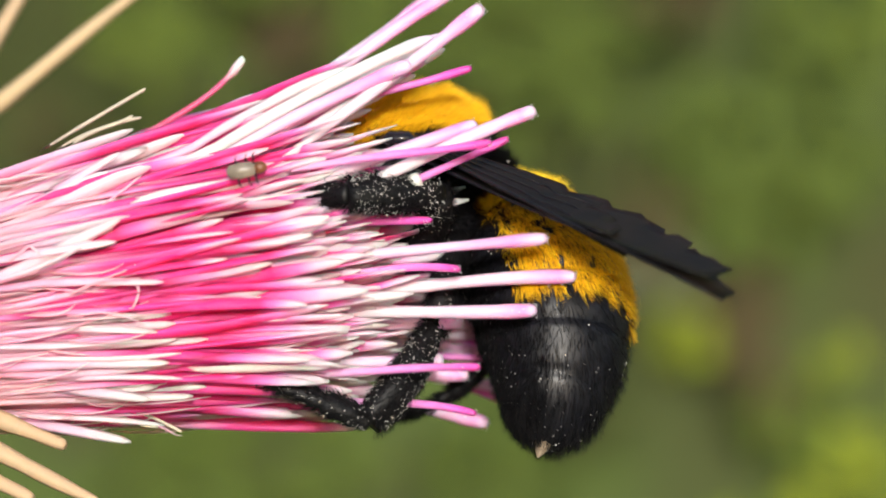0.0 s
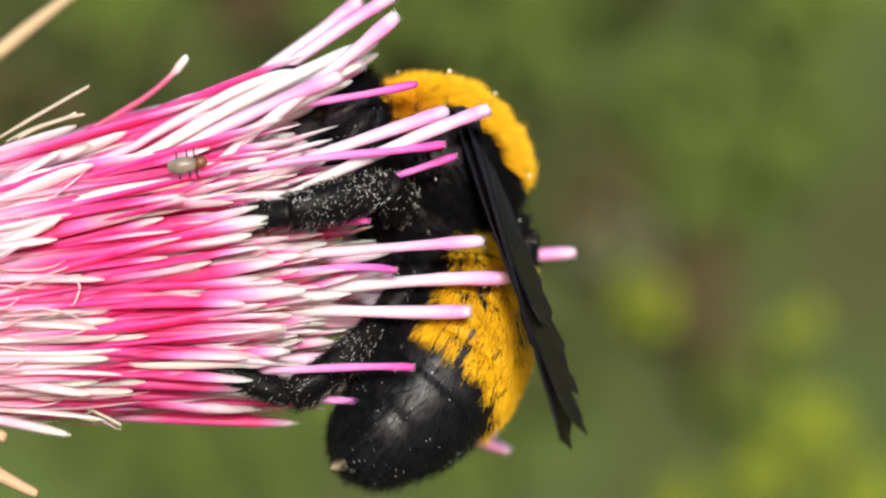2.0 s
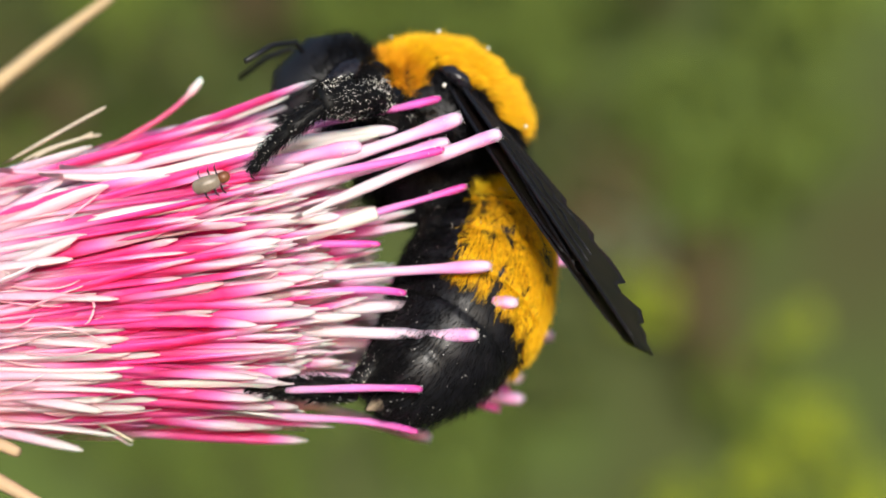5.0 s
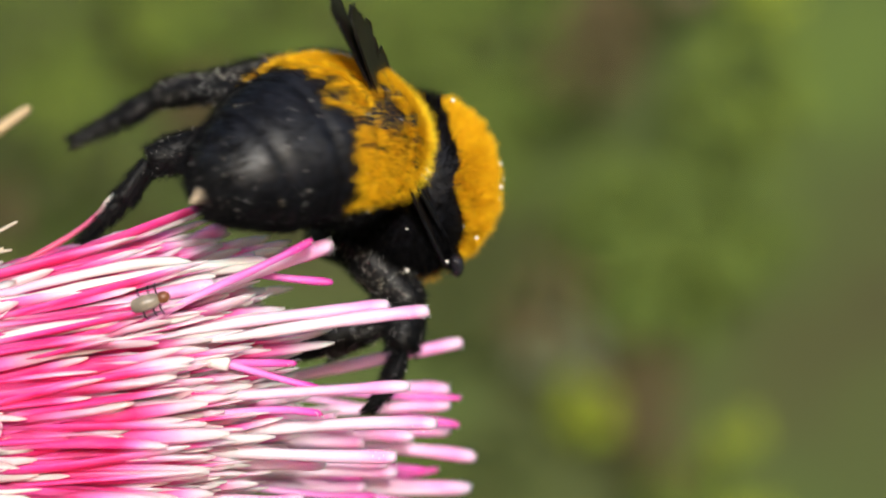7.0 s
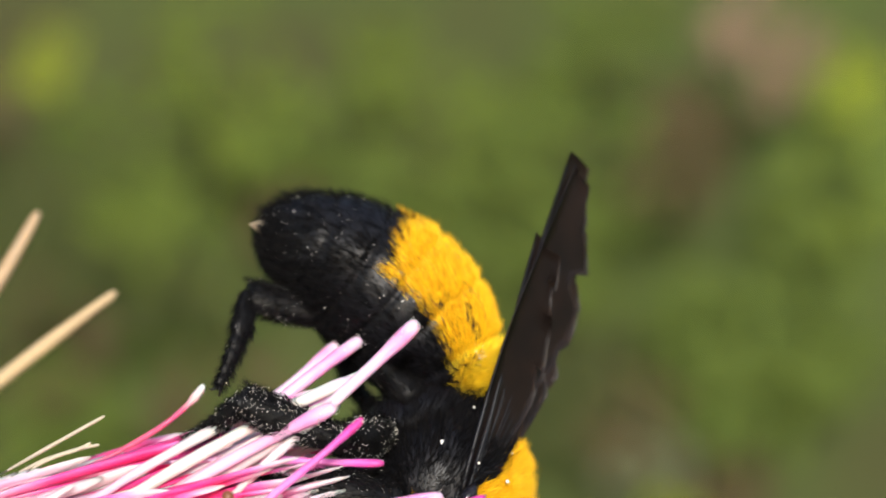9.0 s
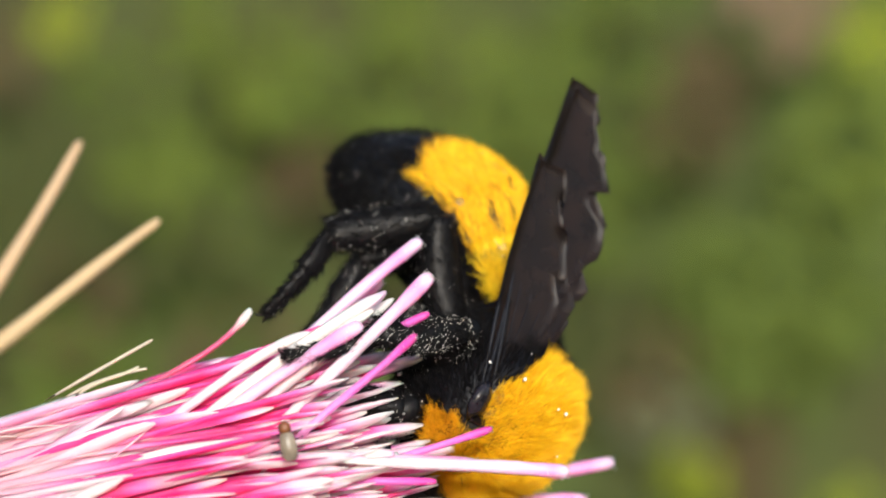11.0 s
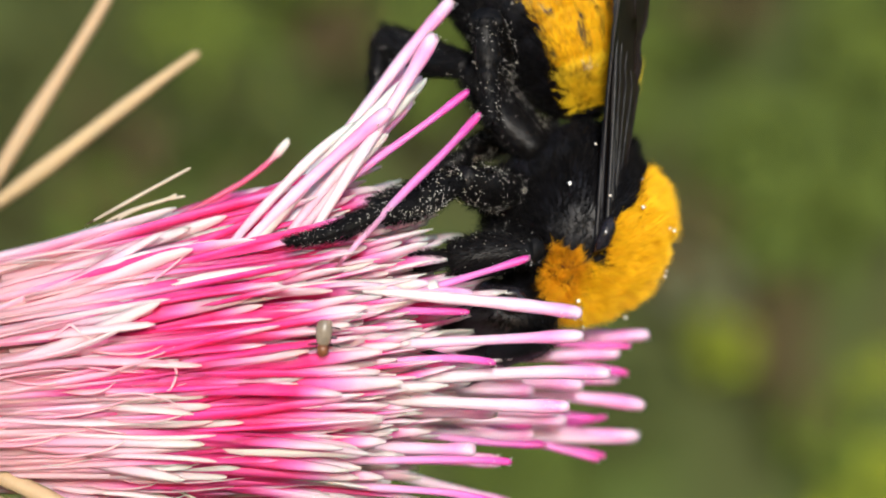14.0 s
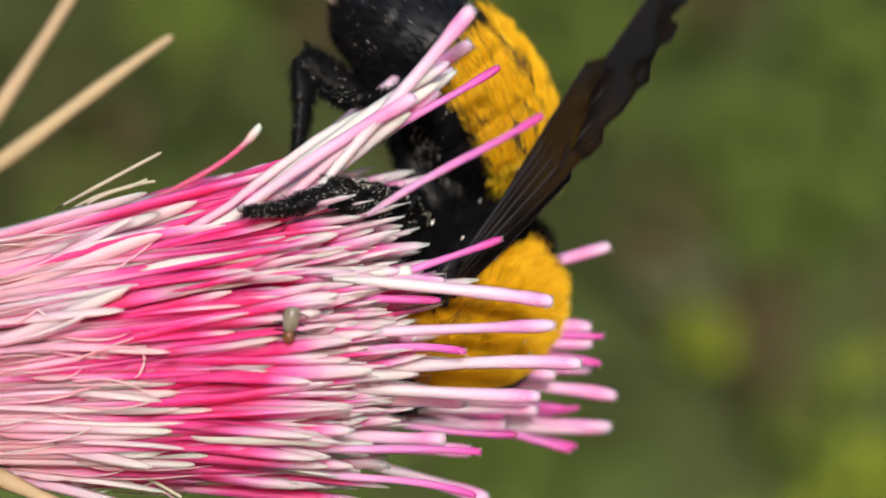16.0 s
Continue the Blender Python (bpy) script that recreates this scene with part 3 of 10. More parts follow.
grown("bristle", -18.05, 4.37, -13.30, 7.18, -1.0, -1.0, 0.0)
grown("bristle", -17.42, 4.37, -13.50, 5.89, -1.0, -1.0, 0.2)
grown("bristle", -16.79, 4.53, -13.88, 5.97, -1.0, -1.0, 0.1)
grown("bristle", -15.14, -6.87, -11.58, -8.12, -2.0, -2.0, 0.2)
grown("bristle", -14.89, -7.37, -12.63, -7.87, -2.0, -2.0, 0.0)
grown("straw", -26.75, 3.40, -14.60, 13.31, 11.0, 12.0, 0.0)
grown("straw", -27.10, 2.53, -19.10, 17.50, 13.0, 15.0, 0.0)
grown("straw", -22.70, -6.18, -16.39, -8.59, -3.0, -4.0, 0.0)
grown("straw", -23.23, -6.87, -14.99, -11.05, -4.0, -4.0, 0.0)
grown("straw", -22.49, -8.59, -17.66, -10.83, -4.0, -5.0, 0.0)


def anther_tubes():
    """Blunt cream anther tubes that stand out a little beyond the corollas."""
    rng = random.Random(91)
    for k in range(46):
        a = rng.uniform(2.6, 5.9)
        rr = rng.uniform(0.45, 1.0)
        y, z = rr * 6.6 * math.cos(a + 1.2), -2.6 + rr * 5.2 * math.sin(a)
        x = rng.uniform(-6.5, -3.0)
        kind = "sheath" if rng.random() < 0.7 else "stub"
        style(kind, at(x - rng.uniform(6.5, 9.0), z * 0.78 - 0.9, y * 0.86), at(x, z + 0.4, y), rng.uniform(-0.15, 0.15) * MM, "anther_tube")


anther_tubes()

# styles that the bee pushes about
pushed = []
pushed.append(style("pale", (0, 0, 0), (0.01288, 0, 0), 0.0000))
pushed.append(style("pale", (0, 0, 0), (0.01334, 0, 0), 0.0000))
pushed.append(style("pale", (0, 0, 0), (0.01235, 0, 0), 0.0000))
pushed.append(style("thin", (0, 0, 0), (0.01041, 0, 0), 0.0002))
pushed.append(style("pale", (0, 0, 0), (0.01097, 0, 0), 0.0002))
pushed.append(style("pale", (0, 0, 0), (0.01058, 0, 0), 0.0001))
pushed.append(style("jthin", (0, 0, 0), (0.00832, 0, 0), 0.0001))
pushed.append(style("thin", (0, 0, 0), (0.00960, 0, 0), 0.0001))
pushed.append(style("lobe", (0, 0, 0), (0.01049, 0, 0), -0.0002, root=0.0064))
pushed.append(style("lobe", (0, 0, 0), (0.00788, 0, 0), 0.0002, root=0.0068))
pushed.append(style("sheath", (0, 0, 0), (0.01021, 0, 0), -0.0001, root=0.0052))
pushed.append(style("lobe", (0, 0, 0), (0.00865, 0, 0), -0.0000, root=0.0056))
pushed.append(style("pale", (0, 0, 0), (0.01107, 0, 0), 0.0003, root=0.0060))
pushed.append(style("lobe", (0, 0, 0), (0.01002, 0, 0), 0.0003, root=0.0064))
pushed.append(style("lobe", (0, 0, 0), (0.00788, 0, 0), 0.0003, root=0.0068))
pushed.append(style("lobe", (0, 0, 0), (0.00866, 0, 0), -0.0000, root=0.0052))
pushed.append(style("sheath", (0, 0, 0), (0.01058, 0, 0), 0.0002, root=0.0056))
pushed.append(style("lobe", (0, 0, 0), (0.01091, 0, 0), -0.0001, root=0.0060))
pushed.append(style("pale", (0, 0, 0), (0.00993, 0, 0), -0.0000, root=0.0064))
pushed.append(style("lobe", (0, 0, 0), (0.00941, 0, 0), 0.0002, root=0.0068))
pushed.append(style("pale", (0, 0, 0), (0.0178, 0, 0), 0.0))
pushed.append(style("pale", (0, 0, 0), (0.0143, 0, 0), 0.0001))
pushed.append(style("pale", (0, 0, 0), (0.0143, 0, 0), 0.0001))
pushed.append(style("thin", (0, 0, 0), (0.0132, 0, 0), 0.0001))

# receptacle and stem, beyond the left edge
v, f = tube([(-16 * MM, 0, -2 * MM), (-13 * MM, 0, -1 * MM), (-9 * MM, 0, -0.5 * MM), (-4 * MM, 0, 0), (-1.5 * MM, 0, 0)],
            [2 * MM, 6 * MM, 7.6 * MM, 6.6 * MM, 5.4 * MM], 20)
link_mesh("receptacle", v, f, INVOL, flower, "green scaly cup under the florets")
v, f = tube([(-16 * MM, 0, -2 * MM), (-30 * MM, 0, -8 * MM), (-60 * MM, 0, -40 * MM), (-80 * MM, 0, -160 * MM), (-85 * MM, 0, -420 * MM)],
            [2 * MM, 2 * MM, 2.3 * MM, 2.6 * MM, 3 * MM], 10)
link_mesh("stem", v, f, INVOL, flower, "green ridged stem")


# ---- the bee ----
bee = new("bee")
tagged(bee, "large black bee with yellow furry thorax, dusted with pollen", "bee")


def thorax():
    rng = np.random.default_rng(5)
    ax = np.array([4.0, 3.9, 3.6]) * MM
    verts, faces = [], []
    nu, nv = 28, 18
    for j in range(nv + 1):
        for i in range(nu):
            th, ph = math.pi * j / nv, 2 * math.pi * i / nu
            verts.append((ax[0] * math.cos(th), ax[1] * math.sin(th) * math.cos(ph), ax[2] * math.sin(th) * math.sin(ph)))
    for j in range(nv):
        for i in range(nu):
            a, b = j * nu + i, j * nu + (i + 1) % nu
            faces.append((a, b, b + nu, a + nu))
    skin = link_mesh("thorax", verts, faces, BLACK, bee, "thorax with yellow fur above and black sides")
    # fur, swept backwards
    n = 90000
    u = rng.normal(size=(n, 3))
    u /= np.linalg.norm(u, axis=1, keepdims=True)
    wob = np.array([noise.noise(Vector(p * 3)) for p in u]) * 0.12
    front = (u[:, 0] + wob * 0.5 > 0.48) & (u[:, 2] + wob > np.where(np.abs(u[:, 1]) > 0.35, -0.05, 0.15))
    top = (u[:, 2] + wob > 0.50) | front
    patch = top & (u[:, 0] > 0.3) & (u[:, 2] < 0.35)
    for name, sel, mat, ln, rad in (("yellow_fur", top & ~patch, YELLOW, 0.8, 0.012), ("orange_fur", patch, ORANGE, 0.9, 0.012),
                                    ("black_fur", (~top) & (rng.random(n) < 0.35), BLACKFUR, 0.75, 0.012)):
        p = u[sel]
        k = len(p)
        nrm = p / ax
        nrm /= np.linalg.norm(nrm, axis=1, keepdims=True)
        # the fur lies in tufts
        tuft = np.array([noise.noise_vector(Vector(q * 7)) for q in p])
        coarse = np.array([noise.noise_vector(Vector(q * 2.6)) for q in p])
        d = nrm + np.array([-0.40, 0, 0]) + tuft * 0.55 + coarse * 0.35 + rng.normal(size=(k, 3)) * 0.14
        bend = np.array([-0.35, 0, -0.1]) + rng.normal(size=(k, 3)) * 0.2
        v, f = hairs(p * ax * 0.98, d, ln * MM * rng.uniform(0.55, 1.25, k) * (1 + 0.35 * tuft[:, 2] + 0.25 * coarse[:, 0]), rad * MM, bend, rng)
        tagged(link_mesh(name, v, f, mat, skin, smooth=False), kind="stuff")
    p = u[rng.integers(0, n, 26)]
    v, f = grains(p * ax * 1.2, rng.uniform(0.05, 0.13, 26) * MM, rng)
    tagged(link_mesh("pollen", v, f, POLLEN, skin, "pale pollen grains"), kind="stuff")
    for sgn in (1, -1):
        v, f = tube([(1.5 * MM, sgn * 3.5 * MM, 1.6 * MM), (1.0 * MM, sgn * 3.9 * MM, 1.75 * MM), (0.3 * MM, sgn * 4.1 * MM, 1.7 * MM), (-0.2 * MM, sgn * 4.0 * MM, 1.6 * MM)],
                    [0.25 * MM, 0.6 * MM, 0.6 * MM, 0.25 * MM], 10, 0.6)
        link_mesh("tegula", v, f, EYE, skin, "shiny black plate over the wing root")
    return skin


def breast():
    """The black, furry underside and rear of the thorax, between wing roots, legs and waist."""
    rng = np.random.default_rng(15)
    path = [(-4.6, 0, -0.6), (-4.2, 0, -0.9), (-3.2, 0, -1.4), (-2.0, 0, -2.0), (-0.5, 0, -2.5), (1.0, 0, -2.6), (2.2, 0, -2.3), (2.8, 0, -2.0)]
    rad = [0.5, 1.6, 2.4, 2.8, 2.8, 2.6, 1.9, 0.6]
    v, f = tube([(x * MM, y, z * MM) for x, y, z in path], [r * MM for r in rad], 20, 0.8)
    ob = link_mesh("breast", v, f, BLACK, bee, "black furry breast and waist")
    n = 9000
    s = rng.uniform(0, 7, n)
    a = rng.uniform(0, 2 * math.pi, n)
    mid = np.stack([np.interp(s, range(8), [p[k] for p in path]) for k in range(3)], 1)
    r = np.interp(s, range(8), rad)
    nrm = np.stack([np.zeros(n), np.cos(a), np.sin(a) * 0.8], 1)
    nrm[:, 0] = (s - 3.5) * 0.12
    p = (mid + np.stack([np.zeros(n), np.cos(a) * r, np.sin(a) * r * 0.8], 1)) * MM
    v, f = hairs(p, nrm + np.array([-0.5, 0, 0]) + rng.normal(size=(n, 3)) * 0.25, rng.uniform(0.5, 1.0, n) * MM, 0.013 * MM, rng.normal(size=(n, 3)) * 0.25, rng)
    tagged(link_mesh("black_fur", v, f, BLACKFUR, ob, smooth=False), kind="stuff")
    return ob


def head():
    rng = np.random.default_rng(6)
    verts, faces = [], []
    v, f = tube([(-1.0 * MM, 0, 0.6 * MM), (0, 0, 0.3 * MM), (1.0 * MM, 0, -0.3 * MM), (1.8 * MM, 0, -1.4 * MM), (2.2 * MM, 0, -2.8 * MM), (2.2 * MM, 0, -3.6 * MM)],
                [1.1 * MM, 2.2 * MM, 2.5 * MM, 2.2 * MM, 1.4 * MM, 0.6 * MM], 18, 0.8, up=(0, 1, 0))
    # broad face
    v = [(x, y * 1.15, z) for x, y, z in v]
    h = link_mesh("head", v, f, BLACK, bee, "black head pushed among the florets")
    h.matrix_basis = pose(4.3 * MM, 0, -0.8 * MM, 0, 20, 0)
    for sgn in (1, -1):
        v, f = tube([(0.2 * MM, sgn * 2.6 * MM, 0.9 * MM), (0.6 * MM, sgn * 2.9 * MM, 0.2 * MM), (1.0 * MM, sgn * 2.8 * MM, -0.9 * MM), (1.3 * MM, sgn * 2.3 * MM, -1.8 * MM)],
                    [0.3 * MM, 0.85 * MM, 0.85 * MM, 0.3 * MM], 12, 0.7)
        link_mesh("eye", v, f, EYE, h, "glossy dark compound eye")
        v, f = tube([(1.8 * MM, sgn * 0.7 * MM, 0), (3.2 * MM, sgn * 1.3 * MM, 1.0 * MM), (4.2 * MM, sgn * 2.4 * MM, 0.4 * MM), (5.2 * MM, sgn * 3.6 * MM, -0.8 * MM)],
                    [0.13 * MM] * 4, 6)
        link_mesh("antenna", v, f, BLACK, h)
    n = 6000
    u = rng.normal(size=(n, 3))
    u /= np.linalg.norm(u, axis=1, keepdims=True)
    p = u * np.array([1.6, 3.0, 2.2]) * MM + np.array([0.6, 0, -0.4]) * MM
    v, f = hairs(p, u + rng.normal(size=(n, 3)) * 0.2, 0.9 * MM * rng.uniform(0.5, 1, n), 0.013 * MM, rng.normal(size=(n, 3)) * 0.2, rng)
    tagged(link_mesh("head_fur", v, f, BLACKFUR, h, smooth=False), kind="stuff")
    return h


AL, ARC = 13.2 * MM, radians(60)


def abdomen_point(s, ph):
    """A point of the abdomen's skin: s from 0 at the waist to 1 at the tip, ph round it (90 degrees: above)."""
    r = math.sin(math.pi * min(1, 0.03 + 0.97 * s) ** 0.92) if s < 1 else 0.0
    r = max(r, 0.0) ** (0.47 + 0.28 * max(0, 0.5 - s) * 2) * (1.0 - 0.06 * s) + 0.03
    groove = 1 - 0.045 * max(0, math.cos(2 * math.pi * (s * 6.2))) ** 6
    # shallow dents in the skin
    groove *= 1 + 0.028 * noise.noise(Vector((s * 7, math.cos(ph) * 1.9, math.sin(ph) * 1.9)))
    w, h = 3.68 * MM * r * groove, 3.45 * MM * r * groove
    rho, th = AL / ARC, ARC * s
    k = rho - h * -math.sin(ph)
    return Vector((-k * math.sin(th), w * math.cos(ph), k * math.cos(th) - rho))


def abdomen():
    rng = np.random.default_rng(8)
    verts, faces = [], []
    nu, nv = 48, 72
    for j in range(nv + 1):
        for i in range(nu):
            verts.append(tuple(abdomen_point(j / nv, 2 * math.pi * i / nu)))
    for j in range(nv):
        for i in range(nu):
            a, b = j * nu + i, j * nu + (i + 1) % nu
            faces.append((a, a + nu, b + nu, b))
    ab = link_mesh("abdomen", verts, faces, BLACK, bee, "abdomen, yellow-furred in front and shiny black behind")
    n = 74000
    roots, dirs, lens, cols = [], [], [], []
    for _ in range(n):
        s, ph = rng.uniform(0.02, 0.99), rng.uniform(0, 2 * math.pi)
        p = abdomen_point(s, ph)
        e = abdomen_point(min(1, s + 0.01), ph) - p
        q = abdomen_point(s, ph + 0.02) - p
        nr = e.cross(q)
        if nr.length == 0:
            continue
        nr.normalize()
        e.normalize()
        up = math.sin(ph)
        edge = 0.56 + 0.03 * noise.noise(Vector((ph * 3, 0, 1))) * 2 + rng.normal() * 0.012
        streak = noise.noise(Vector((s * 8, math.cos(ph) * 6, math.sin(ph) * 6))) + 0.4 * noise.noise(Vector((s * 22, math.cos(ph) * 14, math.sin(ph) * 14)))
        yellow = s < edge and up > -0.2 - 0.3 * max(0, 0.2 - s) * 5 + rng.normal() * 0.06
        if yellow and s > 0.14 and streak > (0.13 if up > 0.55 else 0.26 if math.cos(ph) > -0.35 else 0.36) and rng.random() < 0.85:
            continue
        # the hind back is nearly bare
        if not yellow and s > 0.58 and up > 0.15 and rng.random() < 0.62:
            continue
        if not yellow and rng.random() < (0.70 if noise.noise(p / MM * 0.7) > 0 else 0.45):
            continue
        roots.append(p)
        tilt = 0.8 if s < 0.14 else (2.2 if yellow else 1.3)
        dirs.append(nr + e * tilt + Vector(rng.normal(size=3) * 0.2) + noise.noise_vector(p / MM * 1.6) * 0.5)
        lens.append((1.0 if s < 0.16 else 0.85) if yellow else (0.7 if s < 0.85 else 0.95))
        cols.append((2 if s < 0.15 else 0) if yellow else 1)
    roots, dirs, lens, cols = np.array(roots), np.array(dirs), np.array(lens), np.array(cols)
    for name, c, mat, rad in (("yellow_fur", 0, YELLOW, 0.0115), ("pale_fur", 2, LEMON, 0.0115), ("black_fur", 1, BLACKFUR, 0.010)):
        k = cols == c
        m = int(k.sum())
        v, f = hairs(roots[k], dirs[k], lens[k] * MM * rng.uniform(0.6, 1.1, m), rad * MM, rng.normal(size=(m, 3)) * 0.25 + np.array([-0.2, 0, 0]), rng)
        tagged(link_mesh(name, v, f, mat, ab, smooth=False), kind="stuff")
    pts = []
    for _ in range(700):
        s, ph = rng.uniform(0.3, 1.0), rng.uniform(0, 2 * math.pi)
        if math.sin(ph) > 0.3 and rng.random() < 0.6:
            continue
        p = abdomen_point(s, ph)
        c = abdomen_point(min(s, 0.97), 0) * 0.5 + abdomen_point(min(s, 0.97), math.pi) * 0.5
        if noise.noise(p / MM * 0.9) < rng.uniform(-0.5, 0.3):
            continue
        pts.append(p + (p - c).normalized() * rng.uniform(0.0, 0.12) * MM)
    # a clot of pollen on each side of the waist
    for side in (0.25, math.pi - 0.25):
        for _ in range(26):
            p = abdomen_point(rng.normal(0.13, 0.012), side + rng.normal() * 0.07)
            pts.append(p + Vector((0, math.cos(side), 0)) * rng.uniform(0.15, 0.6) * MM + Vector(rng.normal(size=3)) * 0.06 * MM)
    # dust gathers on the tip
    for _ in range(150):
        s, ph = 1 - rng.random() ** 2 * 0.13, rng.uniform(0, 2 * math.pi)
        p = abdomen_point(s, ph)
        pts.append(p + Vector(rng.normal(size=3)) * 0.12 * MM)
    pts = np.array(pts)
    v, f = grains(pts, rng.uniform(0.014, 0.040, len(pts)) * MM, rng)
    tagged(link_mesh("pollen", v, f, POLLEN, ab, "pale pollen grains"), kind="stuff")
    p = abdomen_point(1.0, 0)
    back = Vector((-math.cos(ARC), 0, -math.sin(ARC)))
    v, f = tube([p - back * 0.6 * MM, p, p + back * 0.35 * MM, p + back * 0.6 * MM], [0.5 * MM, 0.38 * MM, 0.2 * MM, 0.05 * MM], 9)
    link_mesh("tail_tip", v, f, TAILTIP, ab, "dusty pale brown tip")
    return ab


def wing(name, length, width, seed, sgn):
    """A stiff smoky wing along -x: a thin blade with a torn outer edge, and veins proud of it."""
    rng = random.Random(seed)
    n = 26
    lead, trail = [], []
    for j in range(n + 1):
        u = j / n
        x = -length * u
        w = width * (0.16 + 0.90 * math.sin(math.pi * min(1, u * 0.64 + 0.02)) ** 1.08)
        w *= 1 - max(0.0, (u - 0.5) / 0.5) ** 2.0 * 0.58
        torn = rng.uniform(0, 0.20) * width if u > 0.4 else 0
        if j in (15, 19, 20, 23):
            torn += 0.15 * width
        lead.append(Vector((x, 0.12 * w * sgn, 0.0)))
        trail.append(Vector((x + (rng.uniform(-0.2, 0.5) * MM if u > 0.5 else 0), -sgn * (w - torn) * 0.88, 0.0)))
    verts, faces = [], []
    m = 7
    for layer in (0.5, -0.5):
        for j in range(n + 1):
            for i in range(m):
                q = i / (m - 1)
                p = lead[j].lerp(trail[j], q)
                pleat = 0.03 * MM * math.sin(q * 5.0) * (0.3 + j / n)
                verts.append((p.x, p.y, pleat + layer * 0.05 * MM - 0.5 * MM * (j / n) ** 2))
    per = (n + 1) * m
    for j in range(n):
        for i in range(m - 1):
            a = j * m + i
            faces.append((a, a + 1, a + m + 1, a + m))
            faces.append((per + a, per + a + m, per + a + m + 1, per + a + 1))
    rim = [j * m for j in range(n + 1)] + [n * m + i for i in range(1, m)] + [j * m + m - 1 for j in range(n - 1, -1, -1)] + [i for i in range(m - 2, 0, -1)]
    for a, b in zip(rim, rim[1:] + rim[:1]):
        faces.append((a, a + per, b + per, b))
    w = link_mesh(name, verts, faces, WING, bee, "smoky dark brown wing with a torn edge")
    for q, end in ((0.02, 0.97), (0.2, 0.72), (0.42, 0.66), (0.68, 0.55)):
        pts, rad = [], []
        for j in range(int(n * end) + 1):
            p = lead[j].lerp(trail[j], q)
            pts.append((p.x, p.y, 0.03 * MM * math.sin(q * 5.0) * (0.3 + j / n) + 0.05 * MM - 0.5 * MM * (j / n) ** 2))
            rad.append(0.10 * MM * (1.25 - j / n) if q < 0.1 else 0.035 * MM)
        v, f = tube(pts, rad, 6)
        link_mesh("vein", v, f, BLACK, w)
    return w


def limb(name, length, r0, r1, flat, parent, hair, pollen, seed, label=""):
    """A leg segment along +x from its joint, bristly and dusted; a tarsus is beaded and ends in two claws."""
    rng = np.random.default_rng(seed)
    foot = name == "tarsus"
    ring = np.linspace(0, 1, 31 if foot else 13)
    pts = [(length * u, 0, 0.06 * length * math.sin(math.pi * u)) for u in ring]
    rad = []
    for u in ring:
        r = (r0 + (r1 - r0) * u) * (0.50 + 0.50 * math.sin(math.pi * (0.10 + 0.80 * u)) ** 0.8)
        if foot:
            # a long first joint, then four short ones
            q = u / 0.45 if u < 0.45 else ((u - 0.45) / 0.1375) % 1.0
            r *= (0.88 if u < 0.45 else 0.74) + 0.22 * min(1.0, q * 1.2) * (1.0 if q < 0.9 else 0.5)
        rad.append(r)
    v, f = tube(pts, rad, 12, flat)
    if foot:
        for sgn in (1, -1):
            tube([(length * 0.98, 0, 0), (length * 1.03, sgn * 0.14 * MM, 0.04 * MM), (length * 1.06, sgn * 0.28 * MM, -0.08 * MM), (length * 1.05, sgn * 0.34 * MM, -0.26 * MM)],
                 [0.09 * MM, 0.075 * MM, 0.05 * MM, 0.012 * MM], 6, verts=v, faces=f)
    ob = link_mesh(name, v, f, LEGSKIN, parent, label)
    u = rng.random(hair)
    a = rng.uniform(0, 2 * math.pi, hair)
    rr = np.interp(u, ring, rad)
    nrm = np.stack([np.zeros(hair), np.cos(a), np.sin(a) * flat], 1)
    p = np.stack([u * length, np.zeros(hair), 0.06 * length * np.sin(math.pi * u)], 1) + nrm * rr[:, None]
    hv, hf = hairs(p, nrm * 0.8 + np.array([1.2, 0, 0]) + rng.normal(size=(hair, 3)) * 0.25, rng.uniform(0.2, 0.6, hair) * MM, 0.013 * MM, rng.normal(size=(hair, 3)) * 0.2, rng)
    # pollen clings in patches to the skin and the bristles
    k = pollen * 2
    gu, ga = rng.random(k), rng.uniform(0, 2 * math.pi, k)
    keep = np.array([noise.noise(Vector((q * length / MM * 0.8 + seed, math.cos(w) * 1.3, math.sin(w) * 1.3))) for q, w in zip(gu, ga)]) > rng.uniform(-0.45, 0.35, k)
    gu, ga = gu[keep], ga[keep]
    k = len(gu)
    gr = np.interp(gu, ring, rad) + rng.random(k) ** 2 * 0.22 * MM
    gp = np.stack([gu * length, np.cos(ga) * gr, 0.06 * length * np.sin(math.pi * gu) + np.sin(ga) * gr * flat], 1)
    gv, gf = grains(gp, rng.uniform(0.013, 0.030, k) * MM, rng)
    if parent == bee:
        tagged(link_mesh("bristles", hv, hf, BLACKFUR, ob, smooth=False), kind="stuff")
        tagged(link_mesh("pollen", gv, gf, POLLEN, ob), kind="stuff")
        return ob
    n0, n1 = len(v), len(v) + len(hv)
    slots = [0] * len(f) + [1] * len(hf) + [2] * len(gf)
    faces = [tuple(q) for q in f] + [tuple(i + n0 for i in q) for q in hf] + [tuple(i + n1 for i in q) for q in gf]
    me = ob.data
    me.clear_geometry()
    me.from_pydata([tuple(q) for q in v] + [tuple(q) for q in hv] + [tuple(q) for q in gv], [], faces)
    me.materials.append(BLACKFUR)
    me.materials.append(POLLEN)
    me.polygons.foreach_set("material_index", slots)
    me.polygons.foreach_set("use_smooth", [q == 0 for q in slots])
    me.update()
    return ob


